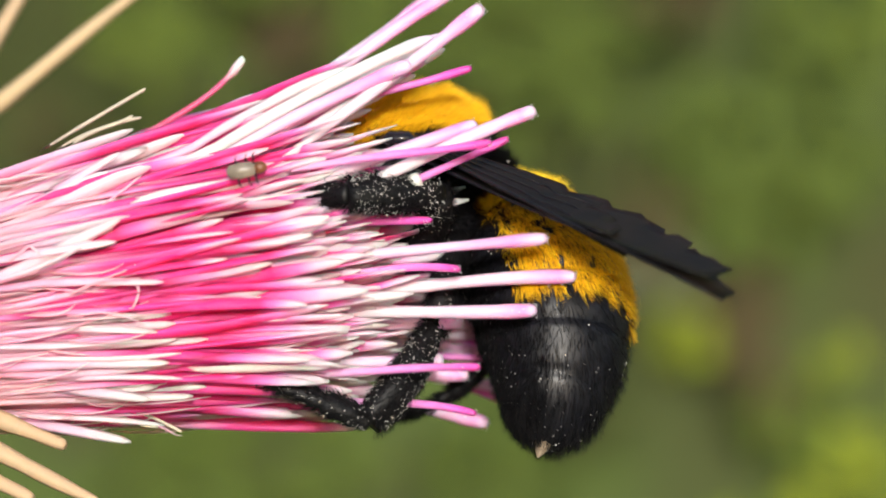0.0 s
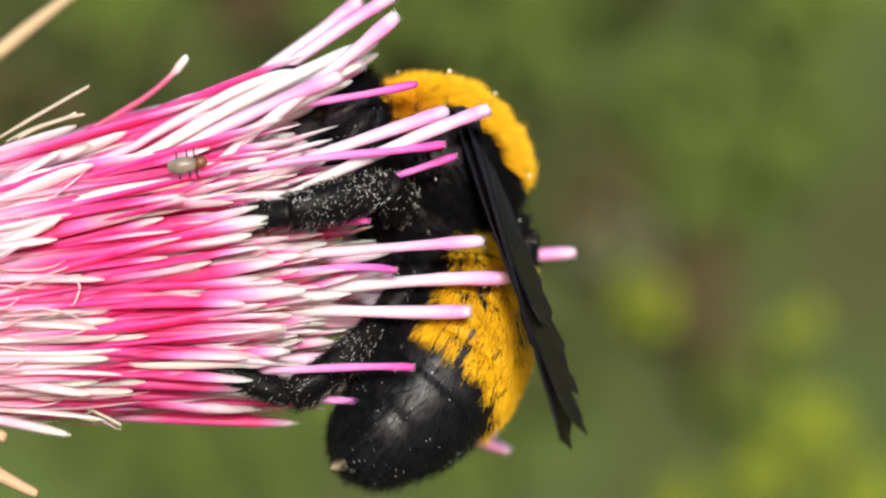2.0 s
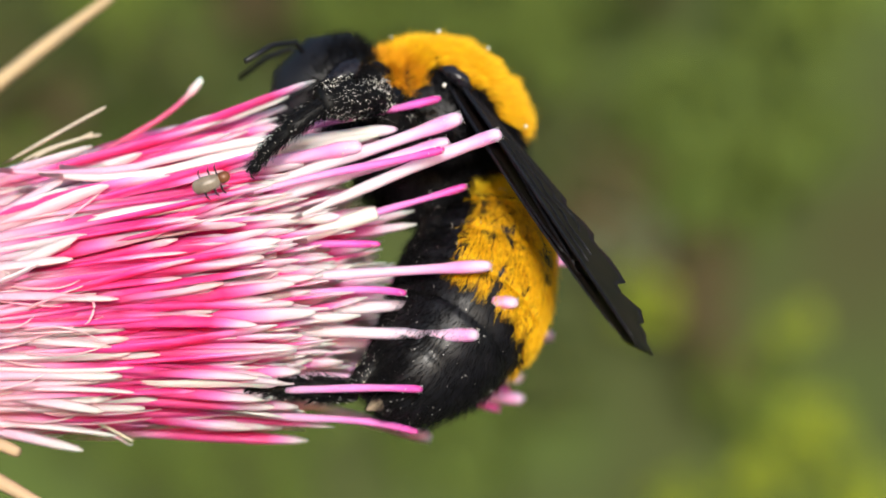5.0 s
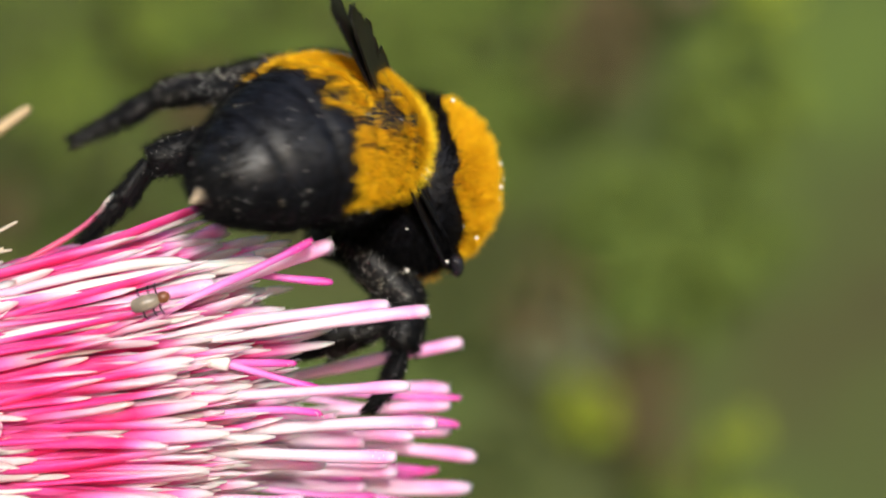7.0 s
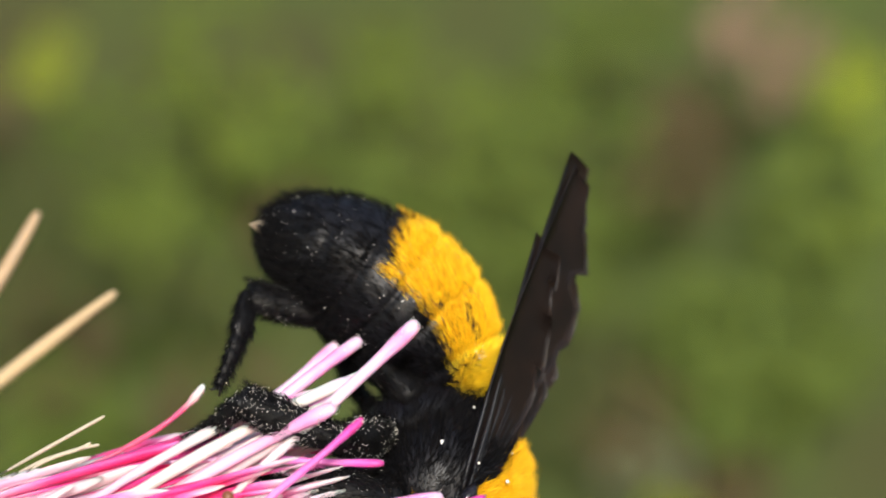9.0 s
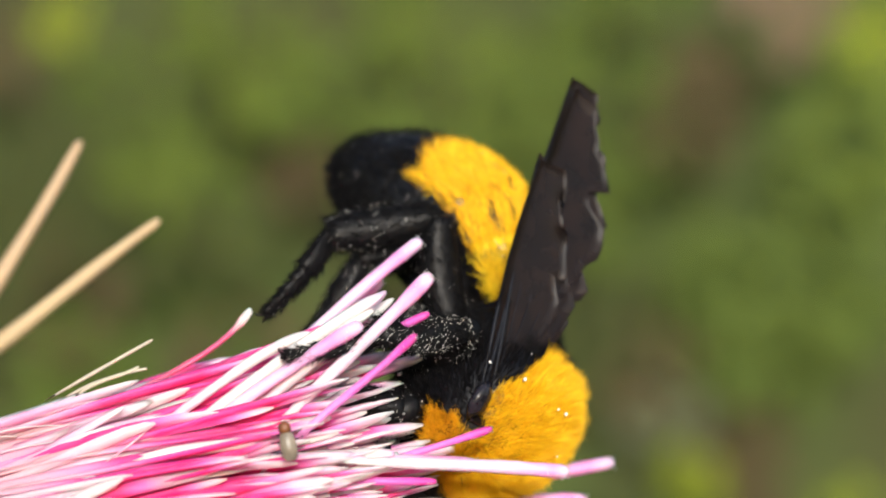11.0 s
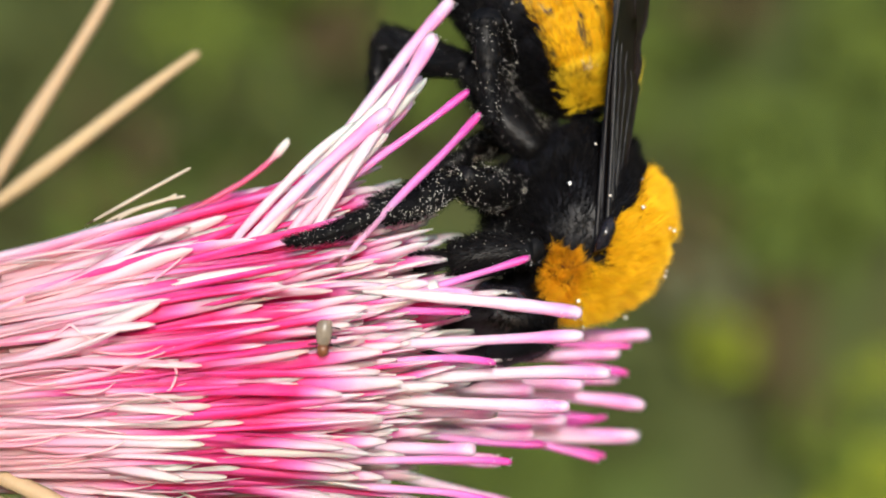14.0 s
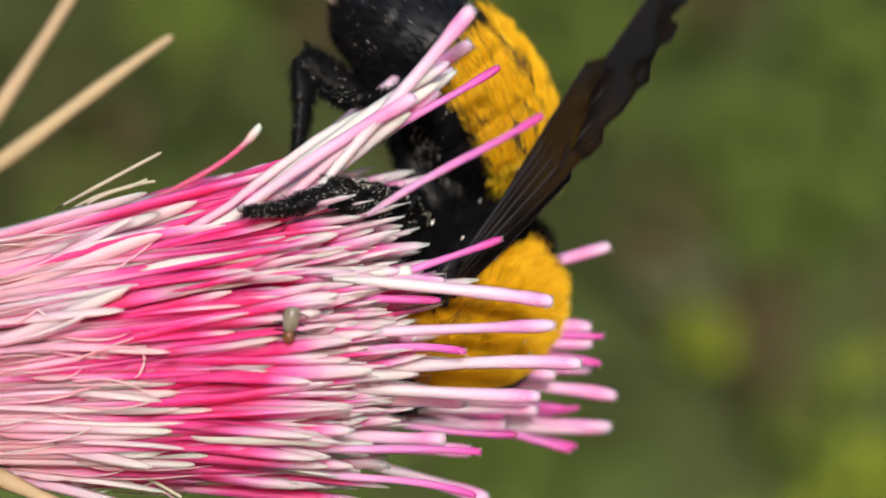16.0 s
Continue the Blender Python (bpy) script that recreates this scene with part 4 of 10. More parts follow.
thorax_part = thorax()
breast_part = breast()
head_part = head()
abdomen_part = abdomen()
wings = {}
for side, sgn in (("left", 1), ("right", -1)):
    wings[side, "fore"] = wing("forewing", 18.0 * MM, 4.6 * MM, 21 + sgn, sgn)
    wings[side, "hind"] = wing("hindwing", 12.0 * MM, 3.6 * MM, 31 + sgn, sgn)
legs = {}
for side in ("left", "right"):
    for pair, k in (("fore", 0.8), ("mid", 1.0), ("hind", 1.15)):
        seed = len(legs) * 10 + 40
        dust = {"fore": 120, "mid": 760, "hind": 520 if side == "left" else 130}[pair]
        femur = limb(pair + "_leg", 4.6 * MM * k, 1.15 * MM, 0.95 * MM, 0.8, bee, 1500, dust // 2, seed, "black bristly leg dusted with pollen")
        tibia = limb("tibia", 4.6 * MM * k, 0.80 * MM, 1.05 * MM if pair == "hind" else 0.92 * MM, 0.75, femur, 2200, dust, seed + 1)
        tarsus = limb("tarsus", 4.2 * MM * k, 0.66 * MM, 0.36 * MM, 0.7, femur, 1300, dust // 4, seed + 2)
        legs[side, pair] = (femur, tibia, tarsus)


def beetle():
    """A tiny beetle crawling over the florets: body, head, wing cases, six legs."""
    bt = new("beetle")
    k = 1.25
    tagged(bt, "tiny grey-brown beetle crawling on the florets", "beetle")
    v, f = tube([(-0.55 * MM, 0, 0), (-0.45 * MM, 0, 0), (-0.1 * MM, 0, 0), (0.3 * MM, 0, 0), (0.45 * MM, 0, 0)],
                [0.12 * MM, 0.24 * MM, 0.29 * MM, 0.25 * MM, 0.15 * MM], 12, 0.7)
    link_mesh("shell", [(x * k, y * k, z * k) for x, y, z in v], f, BUG, bt)
    v, f = tube([(0.42 * MM, 0, 0), (0.5 * MM, 0, 0), (0.7 * MM, 0, 0), (0.82 * MM, 0, 0)], [0.16 * MM, 0.22 * MM, 0.2 * MM, 0.08 * MM], 12, 0.8)
    link_mesh("head", [(x * k, y * k, z * k) for x, y, z in v], f, BUGHEAD, bt, "dark brown head")
    for sgn in (1, -1):
        for x in (-0.2, 0.15, 0.4):
            v, f = tube([(x * MM, sgn * 0.18 * MM, -0.08 * MM), (x * MM, sgn * 0.42 * MM, 0.02 * MM), ((x + 0.05) * MM, sgn * 0.55 * MM, -0.2 * MM)], [0.04 * MM, 0.03 * MM, 0.02 * MM], 5)
            link_mesh("leg", [(p * k, q * k, r * k) for p, q, r in v], f, BLACK, bt)
    return bt


beetle_thing = beetle()


def motions():
    walk(bee, [
        (0, pose(-0.001610, 0.002000, 0.003609, -5.69, 2.85, -174.29)),
        (0.5, pose(-0.001455, 0.002000, 0.003772, -5.69, 2.85, -174.29)),
        (1, pose(0.001243, 0.002000, 0.003948, -8.61, -25.37, -173.52)),
        (1.5, pose(0.002646, 0.002000, 0.003112, 1.30, -43.09, -172.09)),
        (2, pose(0.002452, 0.002000, 0.003851, 5.26, -40.66, -172.41)),
        (2.5, pose(0.002604, 0.002000, 0.004288, 4.63, -34.13, -173.05)),
        (3, pose(0.002771, 0.002000, 0.005155, 4.63, -34.13, -173.05)),
        (3.5, pose(0.002760, 0.002000, 0.005649, 4.63, -34.13, -173.05)),
        (4.6, pose(0.001955, 0.002000, 0.006592, 6.61, -34.28, -176.51)),
        (5.8, pose(0.002963, 0.002000, 0.007139, 1.14, -34.30, 172.87)),
        (6, pose(0.005671, 0.002000, 0.006549, 47.75, -20.62, 126.25)),
        (6.3, pose(0.006046, 0.007000, 0.009194, 59.98, -8.78, 101.89)),
        (6.5, pose(0.005361, 0.007000, 0.010407, 59.90, -5.80, 95.83)),
        (6.8, pose(0.004748, 0.005000, 0.010775, 75.42, 8.70, 90.00)),
        (7, pose(0.004517, 0.003000, 0.009651, 83.53, 20.62, 90.00)),
        (7.5, pose(0.003703, 0.003000, 0.010406, 86.04, 30.47, 90.00)),
        (8, pose(0.002843, 0.002000, 0.007951, 103.75, 58.44, 106.70)),
        (8.5, pose(0.002453, 0.002000, 0.006085, -171.17, 55.06, -169.70)),
        (9, pose(0.001632, 0.002000, 0.004243, -155.86, 49.09, -157.38)),
        (9.5, pose(0.001655, 0.002000, 0.004569, -155.86, 49.09, -157.38)),
        (10.6, pose(0.001305, 0.002000, 0.003975, -142.43, 49.86, -161.57)),
        (11.8, pose(0.003247, 0.002000, 0.004621, -119.87, 51.51, -159.23)),
        (12, pose(0.003020, 0.002000, 0.004540, -119.87, 51.51, -159.23)),
        (12.5, pose(0.001441, 0.002000, 0.004524, -119.87, 51.51, -159.23)),
        (13, pose(0.000899, 0.002000, 0.002729, -125.06, 35.93, -167.01)),
        (13.5, pose(0.000842, 0.002000, 0.001885, -125.06, 35.93, -167.01)),
        (14, pose(0.004614, 0.002000, 0.005003, -144.96, 61.87, -154.54)),
        (14.5, pose(0.002827, 0.002000, 0.004494, -119.87, 51.51, -159.23)),
        (15, pose(0.001979, 0.002000, 0.003691, -119.87, 51.51, -159.23)),
        (15.5, pose(0.002479, 0.002000, 0.003995, -119.87, 51.51, -159.23)),
        (16, pose(0.000805, 0.002000, 0.001151, -123.42, 44.64, -163.61)),
    ])
    walk(abdomen_part, [
        (0, pose(-0.003802, -0.000068, -0.001650, 40.45, -34.68, -49.26)),
        (0.5, pose(-0.003828, -0.000053, -0.001769, 40.35, -34.63, -49.33)),
        (1, pose(-0.003944, -0.000065, -0.001715, 26.91, -19.47, -46.05)),
        (1.5, pose(-0.003800, 0.000000, -0.001800, 13.26, -27.45, -42.68)),
        (2, pose(-0.003800, 0.000000, -0.001800, 19.09, -44.39, -42.53)),
        (2.5, pose(-0.003800, 0.000000, -0.001800, 17.95, -51.31, -40.14)),
        (3, pose(-0.003800, 0.000000, -0.001800, 29.42, -48.91, -49.52)),
        (3.5, pose(-0.003800, 0.000000, -0.001800, 31.08, -48.67, -50.93)),
        (4.6, pose(-0.003800, 0.000000, -0.001300, 26.09, -44.33, -42.65)),
        (5.8, pose(-0.003800, 0.000000, -0.001300, 35.64, -29.94, -42.56)),
        (6, pose(-0.003800, 0.000000, -0.001300, 1.15, -20.54, 5.54)),
        (6.3, pose(-0.004625, 0.001754, -0.001250, 10.72, 9.21, 27.24)),
        (6.5, pose(-0.004817, 0.001363, -0.001435, 9.34, 16.10, 14.46)),
        (6.8, pose(-0.003800, 0.000000, -0.001300, -24.41, 3.33, 7.74)),
        (7, pose(-0.003800, 0.000000, -0.001300, -42.24, -21.33, 5.38)),
        (7.5, pose(-0.003800, 0.000000, -0.001300, -47.55, -29.99, 23.63)),
        (8, pose(-0.003800, 0.000000, -0.001300, -47.92, -34.59, 28.98)),
        (8.5, pose(-0.003800, 0.000000, -0.001300, 12.80, -66.82, -11.85)),
        (9, pose(-0.003800, 0.000000, -0.001300, -25.30, -58.69, 16.45)),
        (9.5, pose(-0.003800, 0.000000, -0.001300, -3.52, -55.04, -2.53)),
        (10.6, pose(-0.004400, 0.000000, -0.001800, 0.86, -53.67, -3.39)),
        (11.8, pose(-0.005000, 0.000000, -0.003200, -32.60, -48.41, 2.03)),
        (12, pose(-0.005000, 0.000000, -0.003200, -19.76, -45.48, -12.76)),
        (12.5, pose(-0.005000, 0.000000, -0.002300, -18.08, -39.12, 7.25)),
        (13, pose(-0.005000, 0.000000, -0.002300, -71.91, -30.89, 53.19)),
        (13.5, pose(-0.005000, 0.000000, -0.002300, -63.33, -22.72, 43.94)),
        (14, pose(-0.005000, 0.000000, -0.002300, -6.46, -36.12, 9.80)),
        (14.5, pose(-0.005700, 0.000000, -0.003200, -58.86, -29.28, 64.28)),
        (15, pose(-0.005700, 0.000000, -0.003200, -58.93, -29.79, 64.38)),
        (15.5, pose(-0.005700, 0.000000, -0.003200, -62.41, -32.31, 71.28)),
        (16, pose(-0.005000, 0.000000, -0.002300, -57.84, -26.19, 56.77)),
    ])
    walk(wings["left", "fore"], [
        (0, pose(0.000600, 0.003700, 0.001700, -2.81, -19.21, -44.96)),
        (0.5, pose(0.000600, 0.003700, 0.001700, -1.10, -22.55, -43.34)),
        (1, pose(0.000600, 0.003700, 0.001700, -1.53, -20.27, -40.48)),
        (1.5, pose(0.000600, 0.003700, 0.001700, -9.41, -29.33, -45.62)),
        (2, pose(0.000600, 0.003700, 0.001700, -4.63, -31.20, -46.20)),
        (2.5, pose(0.000600, 0.003700, 0.001700, -6.94, -30.58, -39.91)),
        (3, pose(0.000600, 0.003700, 0.001700, -6.06, -29.10, -46.26)),
        (3.5, pose(0.000600, 0.003700, 0.001700, -9.02, -26.13, -41.05)),
        (4.6, pose(0.000600, 0.003700, 0.001700, -10.42, -23.70, -41.51)),
        (5.8, pose(0.000600, 0.003700, 0.001700, -7.06, -11.65, -43.76)),
        (6, pose(0.000600, 0.003700, 0.001700, -22.20, -16.43, 4.22)),
        (6.15, pose(0.000600, 0.003700, 0.001700, -65.66, -8.85, 8.07)),
        (6.3, pose(0.000600, 0.003700, 0.001700, -108.07, -0.74, 5.65)),
        (6.5, pose(0.000600, 0.003700, 0.001700, -128.17, 6.70, 6.16)),
        (6.8, pose(0.001536, -0.003781, 0.001475, -126.45, 1.10, -22.40)),
        (7, pose(0.001522, -0.003974, 0.001615, -178.06, -16.18, -17.23)),
        (7.5, pose(0.001548, -0.003879, 0.001651, -179.54, -18.34, -10.87)),
        (8, pose(0.001565, -0.003673, 0.001731, -143.38, -19.21, -10.88)),
        (8.5, pose(0.001520, -0.003447, 0.001848, -167.39, -29.66, 10.80)),
        (9, pose(0.001558, -0.003579, 0.001729, -138.74, -20.11, -3.67)),
        (9.5, pose(0.001556, -0.003596, 0.001789, -130.87, -20.83, -8.75)),
        (10.6, pose(0.001539, -0.003521, 0.001838, -133.13, -23.41, -4.71)),
        (11.8, pose(0.001562, -0.003756, 0.001768, -178.30, -25.30, -3.96)),
        (12, pose(0.001538, -0.003929, 0.001703, -177.55, -21.41, -14.63)),
        (12.5, pose(0.001555, -0.003778, 0.001584, -178.72, -14.34, -5.15)),
        (13, pose(0.001541, -0.003755, 0.001489, -179.47, -8.61, -3.52)),
        (13.5, pose(0.001541, -0.003755, 0.001489, -179.47, -8.61, -3.52)),
        (14, pose(0.001517, -0.003397, 0.001696, -170.36, -20.75, 14.83)),
        (14.16, pose(0.001447, -0.003290, 0.001764, -128.32, -15.14, 12.85)),
        (14.34, pose(0.001375, -0.003179, 0.001834, -86.17, -9.56, 15.33)),
        (14.5, pose(0.001305, -0.003072, 0.001902, -69.03, -7.05, 20.74)),
        (15, pose(0.001421, -0.003204, 0.001813, -69.04, -1.55, 10.46)),
        (15.5, pose(0.001331, -0.003079, 0.001815, -73.11, -3.13, 19.35)),
        (16, pose(0.001450, -0.003330, 0.001971, -70.23, -10.63, 3.83)),
    ])
    walk(wings["left", "hind"], [
        (0, pose(-0.000600, 0.003500, 0.001350, -1.41, -19.36, -49.20)),
        (0.5, pose(-0.000600, 0.003500, 0.001350, 0.56, -22.57, -47.67)),
        (1, pose(-0.000600, 0.003500, 0.001350, -0.05, -20.32, -44.74)),
        (1.5, pose(-0.000600, 0.003500, 0.001350, -7.16, -29.90, -50.17)),
        (2, pose(-0.000600, 0.003500, 0.001350, -2.20, -31.44, -50.87)),
        (2.5, pose(-0.000600, 0.003500, 0.001350, -4.57, -30.98, -44.55)),
        (3, pose(-0.000600, 0.003500, 0.001350, -3.83, -29.44, -50.83)),
        (3.5, pose(-0.000600, 0.003500, 0.001350, -7.05, -26.69, -45.47)),
        (4.6, pose(-0.000600, 0.003500, 0.001350, -8.66, -24.36, -45.83)),
        (5.8, pose(-0.000600, 0.003500, 0.001350, -6.22, -12.11, -47.82)),
        (6, pose(-0.000600, 0.003500, 0.001350, -21.05, -17.90, 0.33)),
        (6.15, pose(-0.000600, 0.003500, 0.001350, -65.35, -12.48, 6.38)),
        (6.3, pose(-0.000600, 0.003500, 0.001350, -108.13, -4.54, 6.89)),
        (6.5, pose(-0.000600, 0.003500, 0.001350, -127.95, 3.55, 8.63)),
        (6.8, pose(0.000336, -0.003981, 0.001125, -126.47, -2.12, -20.02)),
        (7, pose(0.000322, -0.004174, 0.001265, -179.23, -16.28, -13.06)),
        (7.5, pose(0.000348, -0.004079, 0.001301, 179.13, -18.33, -6.66)),
        (8, pose(0.000365, -0.003873, 0.001381, -144.58, -21.56, -7.43)),
        (8.5, pose(0.000320, -0.003647, 0.001498, -169.66, -30.45, 15.33)),
        (9, pose(0.000358, -0.003779, 0.001379, -140.07, -22.15, 0.02)),
        (9.5, pose(0.000356, -0.003796, 0.001439, -132.03, -23.64, -5.68)),
        (10.6, pose(0.000339, -0.003721, 0.001488, -134.41, -26.30, -1.66)),
        (11.8, pose(0.000362, -0.003956, 0.001418, 179.80, -25.35, 0.46)),
        (12, pose(0.000338, -0.004129, 0.001353, -179.13, -21.53, -10.34)),
        (12.5, pose(0.000355, -0.003978, 0.001234, -179.75, -14.39, -1.02)),
        (13, pose(0.000341, -0.003955, 0.001139, 179.92, -8.63, 0.53)),
        (13.5, pose(0.000341, -0.003955, 0.001139, 179.92, -8.63, 0.53)),
        (14, pose(0.000317, -0.003597, 0.001346, -171.88, -21.37, 19.07)),
        (14.16, pose(0.000247, -0.003490, 0.001414, -129.21, -18.11, 16.28)),
        (14.34, pose(0.000175, -0.003379, 0.001484, -86.29, -13.82, 16.59)),
        (14.5, pose(0.000105, -0.003272, 0.001552, -68.81, -10.91, 19.67)),
        (15, pose(0.000221, -0.003404, 0.001463, -68.95, -5.42, 9.44)),
        (15.5, pose(0.000131, -0.003279, 0.001465, -72.98, -7.06, 18.58)),
        (16, pose(0.000250, -0.003530, 0.001621, -69.92, -14.36, 2.37)),
    ])
    walk(wings["right", "fore"], [
        (0, pose(0.001271, 0.003006, 0.001666, 177.19, -19.21, -44.96)),
        (0.5, pose(0.001298, 0.003033, 0.001722, 178.90, -22.55, -43.34)),
        (1, pose(0.001328, 0.003066, 0.001684, 178.47, -20.27, -40.48)),
        (1.5, pose(0.001226, 0.002978, 0.001840, 170.59, -29.33, -45.62)),
        (2, pose(0.001238, 0.002994, 0.001868, 175.37, -31.20, -46.20)),
        (2.5, pose(0.001303, 0.003057, 0.001859, 173.06, -30.58, -39.91)),
        (3, pose(0.001234, 0.002984, 0.001834, 173.94, -29.10, -46.26)),
        (3.5, pose(0.001288, 0.003028, 0.001786, 170.98, -26.13, -41.05)),
        (4.6, pose(0.001279, 0.003015, 0.001747, 169.58, -23.70, -41.51)),
        (5.8, pose(0.001258, 0.003011, 0.001542, 172.94, -11.65, -43.76)),
        (5.9, pose(0.000929, 0.000505, 0.002071, 106.00, -25.79, -32.75)),
        (6, pose(0.000600, -0.002000, 0.002600, 35.24, -21.09, -14.30)),
        (6.3, pose(0.000600, -0.002000, 0.002600, 3.54, -2.86, -10.61)),
        (6.5, pose(0.000600, -0.002000, 0.002600, -18.45, 2.48, -10.04)),
        (6.8, pose(0.000600, -0.003700, 0.001700, 53.55, 1.10, -22.40)),
        (7, pose(0.000600, -0.003700, 0.001700, 1.94, -16.18, -17.23)),
        (7.5, pose(0.000600, -0.003700, 0.001700, 0.46, -18.34, -10.87)),
        (8, pose(0.000600, -0.003700, 0.001700, 36.62, -19.21, -10.88)),
        (8.5, pose(0.000600, -0.003700, 0.001700, 12.61, -29.66, 10.80)),
        (9, pose(0.000600, -0.003700, 0.001700, 41.26, -20.11, -3.67)),
        (9.5, pose(0.000600, -0.003700, 0.001700, 49.13, -20.83, -8.75)),
        (10.6, pose(0.000600, -0.003700, 0.001700, 46.87, -23.41, -4.71)),
        (11.8, pose(0.000600, -0.003700, 0.001700, 1.70, -25.30, -3.96)),
        (12, pose(0.000600, -0.003700, 0.001700, 2.45, -21.41, -14.63)),
        (12.5, pose(0.000600, -0.003700, 0.001700, 1.28, -14.34, -5.15)),
        (13, pose(0.000600, -0.003700, 0.001700, 0.53, -8.61, -3.52)),
        (13.5, pose(0.000600, -0.003700, 0.001700, 0.53, -8.61, -3.52)),
        (14, pose(0.000600, -0.003700, 0.001700, 9.64, -20.75, 14.83)),
        (14.16, pose(0.000600, -0.003700, 0.001700, 51.68, -15.14, 12.85)),
        (14.34, pose(0.000600, -0.003700, 0.001700, 93.83, -9.56, 15.33)),
        (14.5, pose(0.000600, -0.003700, 0.001700, 110.97, -7.05, 20.74)),
        (15, pose(0.000600, -0.003700, 0.001700, 110.96, -1.55, 10.46)),
        (15.5, pose(0.000600, -0.003700, 0.001700, 106.89, -3.13, 19.35)),
        (16, pose(0.000600, -0.003700, 0.001700, 109.77, -10.63, 3.83)),
    ])
    walk(wings["right", "hind"], [
        (0, pose(0.000071, 0.003206, 0.001316, 178.59, -19.36, -49.20)),
        (0.5, pose(0.000098, 0.003233, 0.001372, -179.44, -22.57, -47.67)),
        (1, pose(0.000128, 0.003266, 0.001334, 179.95, -20.32, -44.74)),
        (1.5, pose(0.000026, 0.003178, 0.001490, 172.84, -29.90, -50.17)),
        (2, pose(0.000038, 0.003194, 0.001518, 177.80, -31.44, -50.87)),
        (2.5, pose(0.000103, 0.003257, 0.001509, 175.43, -30.98, -44.55)),
        (3, pose(0.000034, 0.003184, 0.001484, 176.17, -29.44, -50.83)),
        (3.5, pose(0.000088, 0.003228, 0.001436, 172.95, -26.69, -45.47)),
        (4.6, pose(0.000079, 0.003215, 0.001397, 171.34, -24.36, -45.83)),
        (5.8, pose(0.000058, 0.003211, 0.001192, 173.78, -12.11, -47.82)),
        (5.9, pose(-0.000271, 0.000705, 0.001721, 106.60, -29.63, -34.02)),
        (6, pose(-0.000600, -0.001800, 0.002250, 33.90, -23.36, -10.75)),
        (6.3, pose(-0.000600, -0.001800, 0.002250, 3.33, -3.10, -6.61)),
        (6.5, pose(-0.000600, -0.001800, 0.002250, -18.24, 3.74, -6.24)),
        (6.8, pose(-0.000600, -0.003500, 0.001350, 53.53, -2.12, -20.02)),
        (7, pose(-0.000600, -0.003500, 0.001350, 0.77, -16.28, -13.06)),
        (7.5, pose(-0.000600, -0.003500, 0.001350, -0.87, -18.33, -6.66)),
        (8, pose(-0.000600, -0.003500, 0.001350, 35.42, -21.56, -7.43)),
        (8.5, pose(-0.000600, -0.003500, 0.001350, 10.34, -30.45, 15.33)),
        (9, pose(-0.000600, -0.003500, 0.001350, 39.93, -22.15, 0.02)),
        (9.5, pose(-0.000600, -0.003500, 0.001350, 47.97, -23.64, -5.68)),
        (10.6, pose(-0.000600, -0.003500, 0.001350, 45.59, -26.30, -1.66)),
        (11.8, pose(-0.000600, -0.003500, 0.001350, -0.20, -25.35, 0.46)),
        (12, pose(-0.000600, -0.003500, 0.001350, 0.87, -21.53, -10.34)),
        (12.5, pose(-0.000600, -0.003500, 0.001350, 0.25, -14.39, -1.02)),
        (13, pose(-0.000600, -0.003500, 0.001350, -0.08, -8.63, 0.53)),
        (13.5, pose(-0.000600, -0.003500, 0.001350, -0.08, -8.63, 0.53)),
        (14, pose(-0.000600, -0.003500, 0.001350, 8.12, -21.37, 19.07)),
        (14.16, pose(-0.000600, -0.003500, 0.001350, 50.79, -18.11, 16.28)),
        (14.34, pose(-0.000600, -0.003500, 0.001350, 93.71, -13.82, 16.59)),
        (14.5, pose(-0.000600, -0.003500, 0.001350, 111.19, -10.91, 19.67)),
        (15, pose(-0.000600, -0.003500, 0.001350, 111.05, -5.42, 9.44)),
        (15.5, pose(-0.000600, -0.003500, 0.001350, 107.02, -7.06, 18.58)),
        (16, pose(-0.000600, -0.003500, 0.001350, 110.08, -14.36, 2.37)),
    ])
